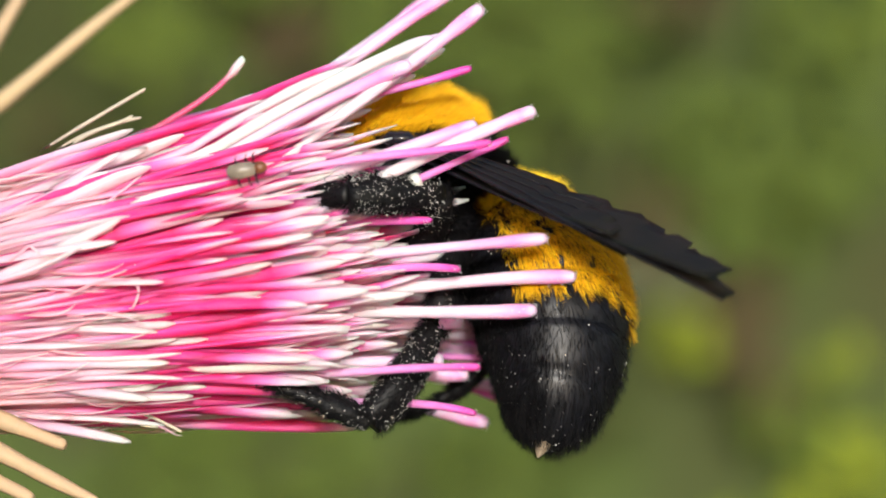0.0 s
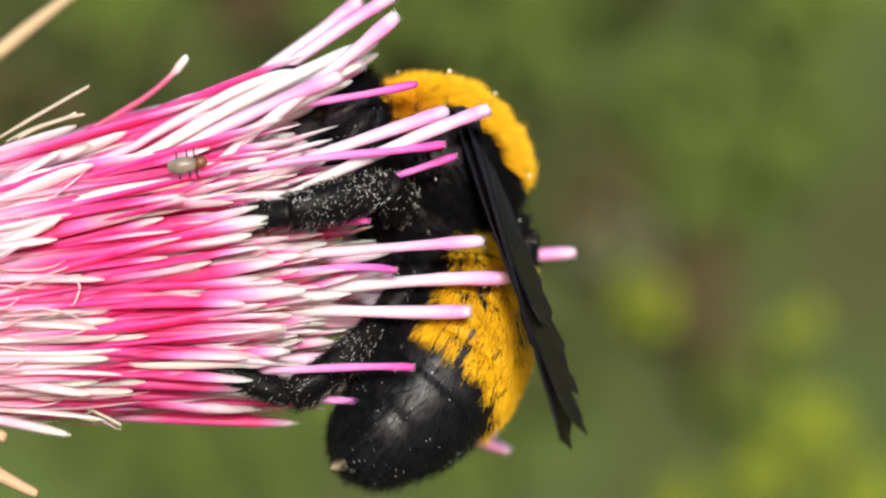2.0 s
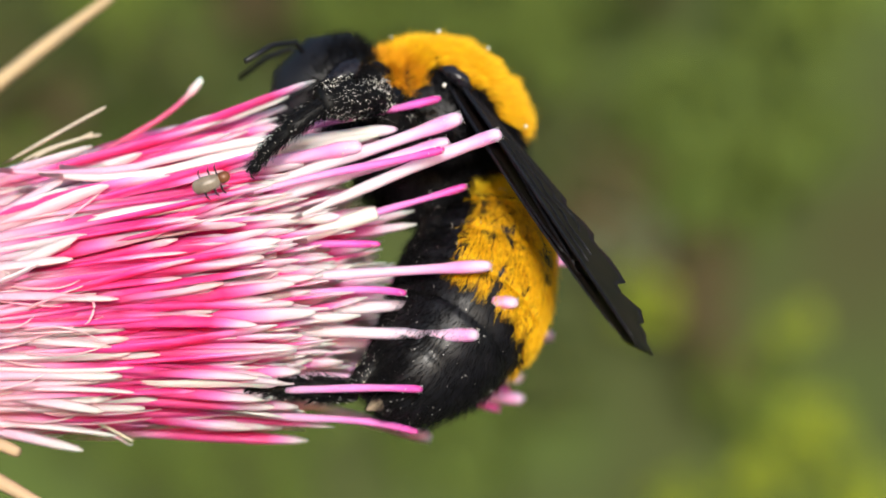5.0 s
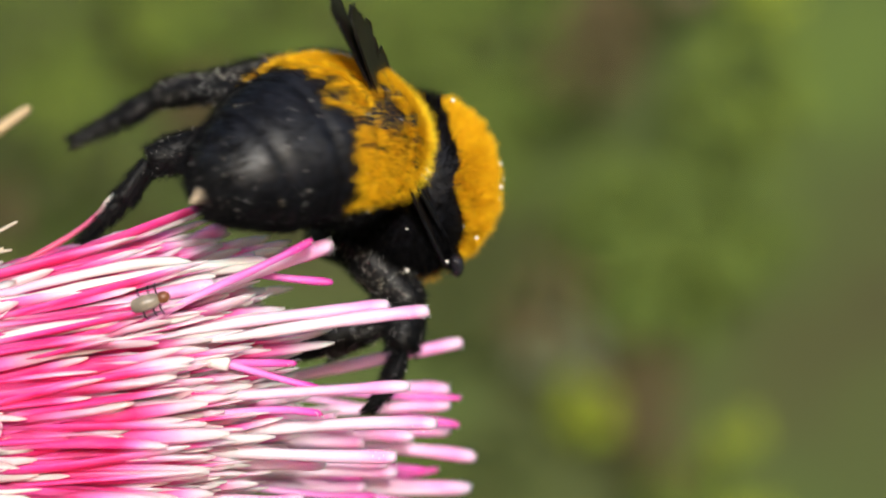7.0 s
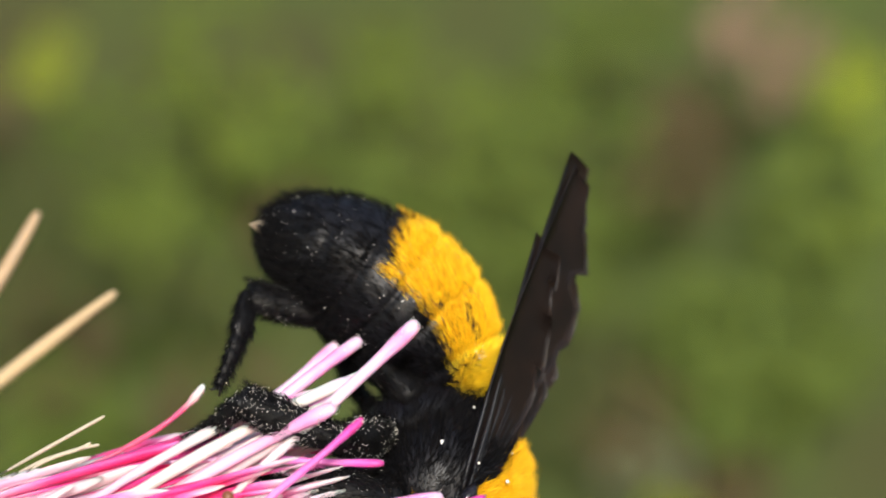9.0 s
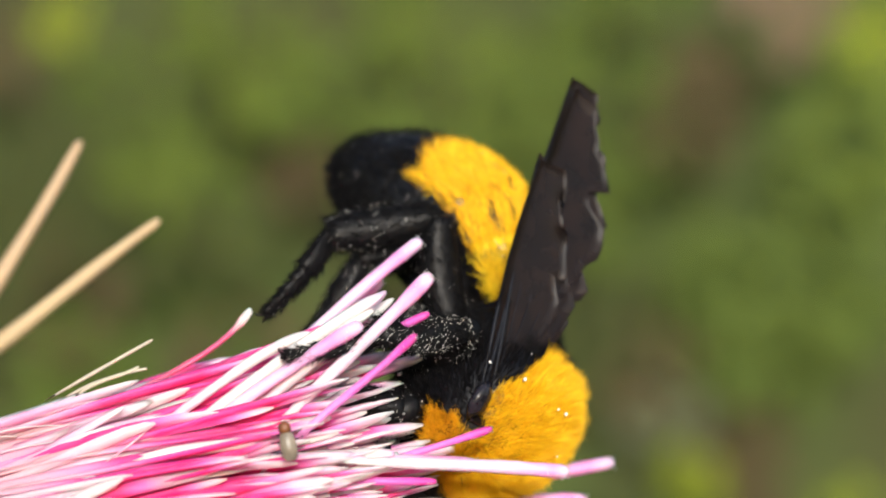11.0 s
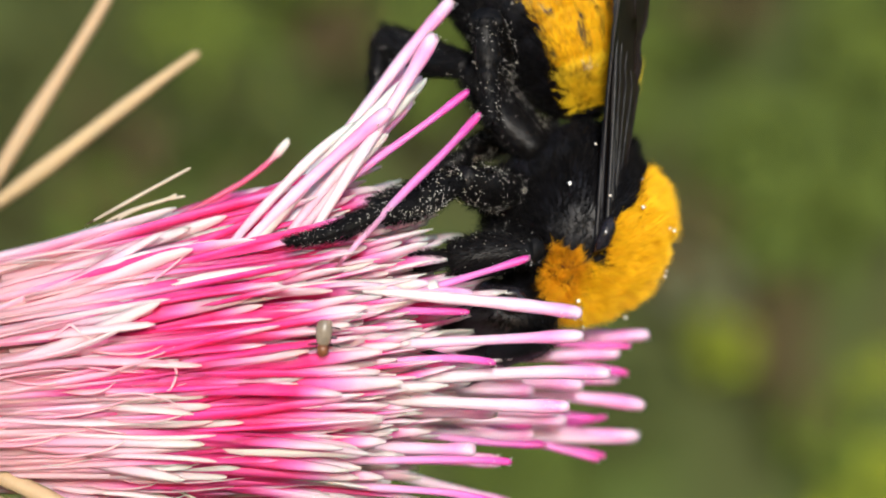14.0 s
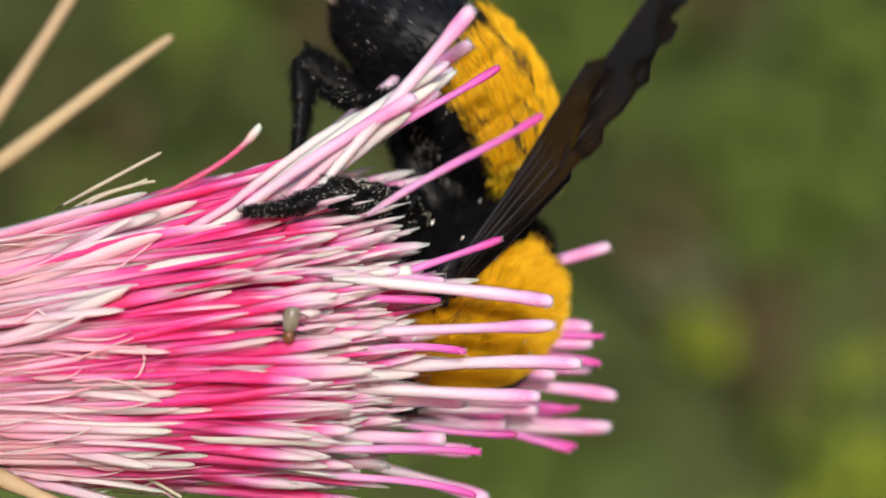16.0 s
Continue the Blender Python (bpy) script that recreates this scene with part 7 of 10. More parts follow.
    walk(legs["right", "mid"][0], [
        (0, pose(0.000200, -0.002200, -0.003200, 49.88, -52.22, 165.58)),
        (0.5, pose(0.000200, -0.002200, -0.003200, 52.18, -53.42, 162.69)),
        (1, pose(0.000200, -0.002200, -0.003200, 67.39, -68.42, 145.47)),
        (1.5, pose(0.000200, -0.002200, -0.003200, 85.73, -67.20, 125.69)),
        (2, pose(0.000200, -0.002200, -0.003200, 83.07, -58.63, 128.67)),
        (2.5, pose(0.000200, -0.002200, -0.003200, 86.99, -52.38, 123.92)),
        (3, pose(0.000200, -0.002200, -0.003200, 85.08, -52.62, 126.33)),
        (3.5, pose(0.000200, -0.002200, -0.003200, 85.64, -52.40, 125.62)),
        (4.6, pose(0.000200, -0.002200, -0.003200, 87.15, -52.37, 123.71)),
        (5.8, pose(0.000200, -0.002200, -0.003200, 76.97, -71.10, 135.11)),
        (6, pose(0.000200, -0.002200, -0.003200, 155.16, -62.55, 52.33)),
        (6.3, pose(0.000200, -0.002200, -0.003200, 140.00, -63.04, 69.35)),
        (6.5, pose(0.000200, -0.002200, -0.003200, 165.88, -63.88, 40.54)),
        (6.8, pose(0.000200, -0.002200, -0.003200, -106.26, -64.39, -53.37)),
        (7, pose(0.000200, -0.002200, -0.003200, -88.15, -37.10, -75.98)),
        (7.25, pose(0.000200, -0.002200, -0.003200, -31.05, -74.79, -139.71)),
        (7.5, pose(0.000200, -0.002200, -0.003200, 52.44, -44.34, 130.37)),
        (8, pose(0.000200, -0.002200, -0.003200, 29.34, -44.85, 162.83)),
        (8.25, pose(0.000200, -0.002200, -0.003200, -8.28, -21.80, -134.61)),
        (8.5, pose(0.000200, -0.002200, -0.003200, -10.35, 16.59, -93.58)),
        (8.75, pose(0.000200, -0.002200, -0.003200, -5.72, 14.57, -76.47)),
        (9, pose(0.000200, -0.002200, -0.003200, -1.95, 11.35, -59.76)),
        (9.5, pose(0.000200, -0.002200, -0.003200, -7.26, 16.87, -81.30)),
        (10.05, pose(0.000200, -0.002200, -0.003200, -8.36, -10.54, -100.52)),
        (10.6, pose(0.000200, -0.002200, -0.003200, 1.22, -36.57, -123.62)),
        (11.2, pose(0.000200, -0.002200, -0.003200, -4.76, -40.55, -114.05)),
        (11.8, pose(0.000200, -0.002200, -0.003200, -11.90, -43.64, -103.42)),
        (12, pose(0.000200, -0.002200, -0.003200, -11.90, -43.64, -103.42)),
        (12.5, pose(0.000200, -0.002200, -0.003200, -23.42, -40.36, -86.28)),
        (12.75, pose(0.000200, -0.002200, -0.003200, -31.64, -35.06, -72.89)),
        (13, pose(0.000200, -0.002200, -0.003200, -37.76, -28.49, -61.31)),
        (13.5, pose(0.000200, -0.002200, -0.003200, -30.51, -22.98, -77.91)),
        (13.75, pose(0.000200, -0.002200, -0.003200, -31.36, -0.44, -73.81)),
        (14, pose(0.000200, -0.002200, -0.003200, -30.58, 22.11, -69.74)),
        (14.25, pose(0.000200, -0.002200, -0.003200, -31.51, -0.28, -74.60)),
        (14.5, pose(0.000200, -0.002200, -0.003200, -30.52, -22.67, -79.49)),
        (15, pose(0.000200, -0.002200, -0.003200, -24.30, -33.99, -92.50)),
        (15.5, pose(0.000200, -0.002200, -0.003200, -36.50, -35.47, -71.25)),
        (16, pose(0.000200, -0.002200, -0.003200, -24.38, -24.98, -94.96)),
    ])
    walk(legs["right", "mid"][1], [
        (0, pose(0.004600, 0.000000, 0.000000, 0.01, -31.17, 180.00)),
        (0.5, pose(0.004600, 0.000000, 0.000000, -0.18, -32.07, -179.64)),
        (1, pose(0.004600, 0.000000, 0.000000, -10.67, -18.94, -155.73)),
        (1.5, pose(0.004600, 0.000000, 0.000000, -11.25, 6.92, -150.29)),
        (2, pose(0.004600, 0.000000, 0.000000, -11.30, 8.33, -150.63)),
        (2.5, pose(0.004600, 0.000000, 0.000000, -11.25, -2.85, -149.69)),
        (3, pose(0.004600, 0.000000, 0.000000, -11.25, -1.22, -149.59)),
        (3.5, pose(0.004600, 0.000000, 0.000000, -11.25, -1.68, -149.61)),
        (4.6, pose(0.004600, 0.000000, 0.000000, -11.25, -3.29, -149.73)),
        (5.8, pose(0.004600, 0.000000, 0.000000, -11.01, -11.43, -151.61)),
        (6, pose(0.004600, 0.000000, 0.000000, 1.27, -30.06, 175.03)),
        (6.3, pose(0.004600, 0.000000, 0.000000, -16.01, -6.31, -134.00)),
        (6.5, pose(0.004600, 0.000000, 0.000000, -15.64, 1.08, -142.12)),
        (6.8, pose(0.004600, 0.000000, 0.000000, -26.70, 17.62, 156.85)),
        (7, pose(0.004600, 0.000000, 0.000000, -35.39, 1.05, 107.12)),
        (7.25, pose(0.004600, 0.000000, 0.000000, -31.77, 18.16, 128.29)),
        (7.5, pose(0.004600, 0.000000, 0.000000, -20.69, 32.51, 153.64)),
        (8, pose(0.004600, 0.000000, 0.000000, -24.80, 38.51, 146.59)),
        (8.25, pose(0.004600, 0.000000, 0.000000, -50.31, 44.14, 108.79)),
        (8.5, pose(0.004600, 0.000000, 0.000000, -74.74, 36.82, 71.97)),
        (8.75, pose(0.004600, 0.000000, 0.000000, -90.26, 47.93, 49.21)),
        (9, pose(0.004600, 0.000000, 0.000000, -114.21, 52.70, 18.41)),
        (9.5, pose(0.004600, 0.000000, 0.000000, -94.73, 41.92, 44.59)),
        (10.05, pose(0.004600, 0.000000, 0.000000, -74.81, 38.85, 74.91)),
        (10.6, pose(0.004600, 0.000000, 0.000000, -60.40, 29.02, 100.35)),
        (11.2, pose(0.004600, 0.000000, 0.000000, -69.32, 18.14, 78.37)),
        (11.8, pose(0.004600, 0.000000, 0.000000, -73.25, 5.08, 59.17)),
        (12, pose(0.004600, 0.000000, 0.000000, -73.25, 5.08, 59.17)),
        (12.5, pose(0.004600, 0.000000, 0.000000, -73.23, -6.60, 57.87)),
        (12.75, pose(0.004600, 0.000000, 0.000000, -71.38, -4.44, 38.77)),
        (13, pose(0.004600, 0.000000, 0.000000, -70.34, -1.79, 19.80)),
        (13.5, pose(0.004600, 0.000000, 0.000000, -72.56, -17.02, 33.23)),
        (13.75, pose(0.004600, 0.000000, 0.000000, -71.97, -13.78, 31.00)),
        (14, pose(0.004600, 0.000000, 0.000000, -71.51, -10.52, 28.83)),
        (14.25, pose(0.004600, 0.000000, 0.000000, -72.77, -10.68, 35.69)),
        (14.5, pose(0.004600, 0.000000, 0.000000, -74.05, -10.69, 42.57)),
        (15, pose(0.004600, 0.000000, 0.000000, -72.59, 3.56, 19.56)),
        (15.5, pose(0.004600, 0.000000, 0.000000, -72.58, 1.64, 19.81)),
        (16, pose(0.004600, 0.000000, 0.000000, -72.82, -2.86, 42.08)),
    ])
    walk(legs["right", "mid"][2], [
        (0, pose(0.000706, 0.000000, 0.002355, 0.01, -7.84, -180.00)),
        (0.5, pose(0.000744, -0.000024, 0.002416, -0.00, -8.74, -179.91)),
        (1, pose(0.000676, -0.001769, 0.001477, -0.63, -4.55, -174.53)),
        (1.5, pose(0.000676, -0.002239, -0.000548, -0.66, 1.69, -173.09)),
        (2, pose(0.000676, -0.002208, -0.000659, -0.67, 2.03, -173.18)),
        (2.5, pose(0.000676, -0.002294, 0.000226, -0.66, -0.70, -172.92)),
        (3, pose(0.000676, -0.002303, 0.000097, -0.66, -0.30, -172.90)),
        (3.5, pose(0.000676, -0.002301, 0.000133, -0.66, -0.41, -172.90)),
        (4.6, pose(0.000676, -0.002290, 0.000261, -0.66, -0.80, -172.94)),
        (5.8, pose(0.000676, -0.002121, 0.000902, -0.65, -2.78, -173.45)),
        (6, pose(0.000676, 0.000341, 0.002279, 0.01, -7.03, 178.94)),
        (6.3, pose(0.001458, -0.003254, 0.000500, -2.19, -3.40, -157.24)),
        (6.5, pose(0.001009, -0.002794, -0.000086, -1.98, 0.44, -165.44)),
        (6.8, pose(0.000612, 0.001705, -0.001378, -4.12, 6.32, 159.49)),
        (7, pose(0.003261, 0.004348, -0.000083, -5.97, 0.84, 130.46)),
        (7.25, pose(0.001920, 0.003394, -0.001419, -4.45, 8.07, 149.77)),
        (7.5, pose(0.001161, 0.001704, -0.002446, -0.53, 14.36, 169.73)),
        (8, pose(0.001627, 0.001961, -0.002834, -2.10, 21.03, 164.57)),
        (8.25, pose(0.003548, 0.003092, -0.003169, -20.48, 40.89, 130.15)),
        (8.5, pose(0.005727, 0.003464, -0.002727, -54.78, 45.28, 81.55)),
        (8.75, pose(0.006592, 0.002309, -0.003378, -44.59, 33.84, 97.41)),
        (9, pose(0.007216, 0.000871, -0.003620, -39.08, 20.89, 109.28)),
        (9.5, pose(0.007011, 0.002377, -0.003040, -40.85, -4.03, 97.59)),
        (10.05, pose(0.005523, 0.003422, -0.002854, -40.06, 10.55, 111.15)),
        (10.6, pose(0.003885, 0.003915, -0.002208, -35.52, 24.51, 126.05)),
        (11.2, pose(0.005472, 0.004235, -0.001417, -39.84, 10.69, 111.94)),
        (11.8, pose(0.006923, 0.003893, -0.000403, -40.63, -3.71, 99.11)),
        (12, pose(0.006923, 0.003893, -0.000403, -40.63, -3.71, 99.11)),
        (12.5, pose(0.007004, 0.003828, 0.000523, -36.02, -21.85, 78.72)),
        (12.75, pose(0.008137, 0.002841, 0.000352, -30.68, -12.76, 60.97)),
        (13, pose(0.008880, 0.001541, 0.000142, -28.46, -2.58, 44.52)),
        (13.5, pose(0.008240, 0.002385, 0.001332, -29.69, -16.33, 51.97)),
        (13.75, pose(0.008388, 0.002276, 0.001084, -28.87, -8.14, 48.07)),
        (14, pose(0.008520, 0.002158, 0.000831, -28.60, 0.07, 44.33)),
        (14.25, pose(0.008232, 0.002609, 0.000844, -28.97, -4.22, 54.57)),
        (14.5, pose(0.007893, 0.003025, 0.000844, -30.11, -8.39, 64.92)),
        (15, pose(0.008880, 0.001521, -0.000283, -29.99, 18.56, 66.30)),
        (15.5, pose(0.008880, 0.001542, -0.000130, -31.75, 15.62, 60.33)),
        (16, pose(0.007973, 0.003046, 0.000227, -31.49, -9.04, 64.72)),
    ])
    walk(legs["right", "hind"][0], [
        (0, pose(-0.002000, -0.002000, -0.003000, -16.60, 25.45, 169.21)),
        (0.5, pose(-0.002000, -0.002000, -0.003000, -16.68, 26.06, 169.03)),
        (0.75, pose(-0.002000, -0.002000, -0.003000, -15.59, 2.96, 173.27)),
        (1, pose(-0.002000, -0.002000, -0.003000, -16.21, -20.16, 177.32)),
        (1.25, pose(-0.002000, -0.002000, -0.003000, -14.68, -35.33, 174.05)),
        (1.5, pose(-0.002000, -0.002000, -0.003000, -11.37, -50.38, 169.24)),
        (2, pose(-0.002000, -0.002000, -0.003000, -8.44, -47.07, 165.34)),
        (2.5, pose(-0.002000, -0.002000, -0.003000, -11.19, -37.52, 169.41)),
        (3, pose(-0.002000, -0.002000, -0.003000, -11.19, -37.45, 169.40)),
        (3.5, pose(-0.002000, -0.002000, -0.003000, -11.22, -36.85, 169.45)),
        (4.6, pose(-0.002000, -0.002000, -0.003000, -12.73, -37.56, 171.96)),
        (5.8, pose(-0.002000, -0.002000, -0.003000, -22.72, -33.01, -170.85)),
        (5.9, pose(-0.002000, -0.002000, -0.003000, 40.88, -48.49, 102.62)),
        (6, pose(-0.002000, -0.002000, -0.003000, 71.27, -6.69, 45.18)),
        (6.3, pose(-0.002000, -0.002000, -0.003000, 85.18, 31.46, 101.68)),
        (6.5, pose(-0.002000, -0.002000, -0.003000, 91.57, 18.80, 116.58)),
        (6.65, pose(-0.002000, -0.002000, -0.003000, 95.81, 20.56, 129.11)),
        (6.8, pose(-0.002000, -0.002000, -0.003000, 99.24, 30.07, 137.09)),
        (6.9, pose(-0.002000, -0.002000, -0.003000, 98.63, 39.88, 136.04)),
        (7, pose(-0.002000, -0.002000, -0.003000, 91.74, 46.49, 126.00)),
        (7.25, pose(-0.002000, -0.002000, -0.003000, 96.16, 38.71, 132.50)),
        (7.5, pose(-0.002000, -0.002000, -0.003000, 99.12, 30.65, 137.69)),
        (7.75, pose(-0.002000, -0.002000, -0.003000, 87.81, 39.47, 118.19)),
        (8, pose(-0.002000, -0.002000, -0.003000, 71.88, 44.28, 94.54)),
        (8.25, pose(-0.002000, -0.002000, -0.003000, 67.14, 57.95, 88.49)),
        (8.5, pose(-0.002000, -0.002000, -0.003000, 54.96, 70.98, 75.09)),
        (9, pose(-0.002000, -0.002000, -0.003000, 134.90, 67.15, 158.87)),
        (9.5, pose(-0.002000, -0.002000, -0.003000, 125.01, 68.49, 148.20)),
        (10.05, pose(-0.002000, -0.002000, -0.003000, 165.85, 59.72, -166.96)),
        (10.6, pose(-0.002000, -0.002000, -0.003000, 170.38, 34.19, -160.92)),
        (11.2, pose(-0.002000, -0.002000, -0.003000, -172.89, 29.00, -129.58)),
        (11.8, pose(-0.002000, -0.002000, -0.003000, -162.07, 17.54, -102.76)),
        (12, pose(-0.002000, -0.002000, -0.003000, -163.32, 15.41, -107.17)),
        (12.25, pose(-0.002000, -0.002000, -0.003000, -163.92, 20.85, -109.10)),
        (12.5, pose(-0.002000, -0.002000, -0.003000, -164.75, 26.27, -111.17)),
        (13, pose(-0.002000, -0.002000, -0.003000, -173.03, 41.11, -125.91)),
        (13.5, pose(-0.002000, -0.002000, -0.003000, -173.55, 40.50, -126.71)),
        (13.75, pose(-0.002000, -0.002000, -0.003000, 179.71, 53.18, -135.88)),
        (14, pose(-0.002000, -0.002000, -0.003000, 165.57, 64.58, -152.29)),
        (14.25, pose(-0.002000, -0.002000, -0.003000, -174.42, 59.02, -129.68)),
        (14.5, pose(-0.002000, -0.002000, -0.003000, -162.01, 50.74, -114.57)),
        (15, pose(-0.002000, -0.002000, -0.003000, -162.61, 51.27, -115.34)),
        (15.5, pose(-0.002000, -0.002000, -0.003000, -161.56, 50.97, -114.00)),
        (16, pose(-0.002000, -0.002000, -0.003000, -164.65, 47.96, -118.06)),
    ])
    walk(legs["right", "hind"][1], [
        (0, pose(0.005290, 0.000000, 0.000000, -179.92, 78.01, 180.00)),
        (0.5, pose(0.005290, 0.000000, 0.000000, 179.64, 79.11, 179.55)),
        (0.75, pose(0.005290, 0.000000, 0.000000, -179.43, 74.35, -179.49)),
        (1, pose(0.005290, 0.000000, 0.000000, -178.87, 69.58, -178.91)),
        (1.25, pose(0.005290, 0.000000, 0.000000, 166.11, 66.38, 164.91)),
        (1.5, pose(0.005290, 0.000000, 0.000000, 155.20, 61.91, 152.81)),
        (2, pose(0.005290, 0.000000, 0.000000, 151.00, 59.40, 147.99)),
        (2.5, pose(0.005290, 0.000000, 0.000000, 152.33, 60.87, 149.53)),
        (3, pose(0.005290, 0.000000, 0.000000, 151.56, 61.49, 148.65)),
        (3.5, pose(0.005290, 0.000000, 0.000000, 151.13, 61.79, 148.16)),
        (4.6, pose(0.005290, 0.000000, 0.000000, 148.77, 59.81, 145.46)),
        (5.8, pose(0.005290, 0.000000, 0.000000, 155.65, 64.53, 153.23)),
        (5.9, pose(0.005290, 0.000000, 0.000000, -5.23, 52.40, -10.35)),
        (6, pose(0.005290, 0.000000, 0.000000, -8.25, -9.68, -17.44)),
        (6.3, pose(0.005290, 0.000000, 0.000000, -8.12, 2.79, -19.68)),
        (6.5, pose(0.005290, 0.000000, 0.000000, -8.33, -16.84, -17.92)),
        (6.65, pose(0.005290, 0.000000, 0.000000, -10.24, -2.30, -6.60)),
        (6.8, pose(0.005290, 0.000000, 0.000000, -11.13, 12.10, -16.92)),
        (6.9, pose(0.005290, 0.000000, 0.000000, -14.91, 11.38, -35.34)),
        (7, pose(0.005290, 0.000000, 0.000000, -16.29, -1.67, -51.50)),
        (7.25, pose(0.005290, 0.000000, 0.000000, -15.35, -5.14, -67.27)),
        (7.5, pose(0.005290, 0.000000, 0.000000, -13.49, -8.21, -83.19)),
        (7.75, pose(0.005290, 0.000000, 0.000000, -14.62, -3.02, -71.70)),
        (8, pose(0.005290, 0.000000, 0.000000, -14.69, 2.32, -60.32)),
        (8.25, pose(0.005290, 0.000000, 0.000000, -15.12, -11.35, -54.90)),
        (8.5, pose(0.005290, 0.000000, 0.000000, -16.99, -24.92, -48.93)),
        (9, pose(0.005290, 0.000000, 0.000000, -15.00, -36.76, -52.79)),
        (9.5, pose(0.005290, 0.000000, 0.000000, -12.15, -36.89, -57.55)),
        (10.05, pose(0.005290, 0.000000, 0.000000, -3.22, -35.33, -72.63)),
        (10.6, pose(0.005290, 0.000000, 0.000000, 25.85, -42.41, -117.46)),
        (11.2, pose(0.005290, 0.000000, 0.000000, -3.13, -40.15, -74.68)),
        (11.8, pose(0.005290, 0.000000, 0.000000, -21.71, -24.87, -41.11)),
        (12, pose(0.005290, 0.000000, 0.000000, -16.55, -28.04, -52.66)),
        (12.25, pose(0.005290, 0.000000, 0.000000, -12.65, -24.91, -61.40)),
        (12.5, pose(0.005290, 0.000000, 0.000000, -9.39, -21.31, -69.67)),
        (13, pose(0.005290, 0.000000, 0.000000, -12.56, -0.75, -53.47)),
        (13.5, pose(0.005290, 0.000000, 0.000000, -12.57, 0.60, -49.39)),
        (13.75, pose(0.005290, 0.000000, 0.000000, -17.75, -21.72, -22.17)),
        (14, pose(0.005290, 0.000000, 0.000000, -36.18, -38.24, 13.46)),
        (14.25, pose(0.005290, 0.000000, 0.000000, -19.44, -26.59, -17.08)),
        (14.5, pose(0.005290, 0.000000, 0.000000, -11.80, -9.81, -40.98)),
        (15, pose(0.005290, 0.000000, 0.000000, -8.56, -15.75, -55.53)),
        (15.5, pose(0.005290, 0.000000, 0.000000, -10.85, -14.27, -46.72)),
        (16, pose(0.005290, 0.000000, 0.000000, -12.46, -8.68, -38.63)),
    ])
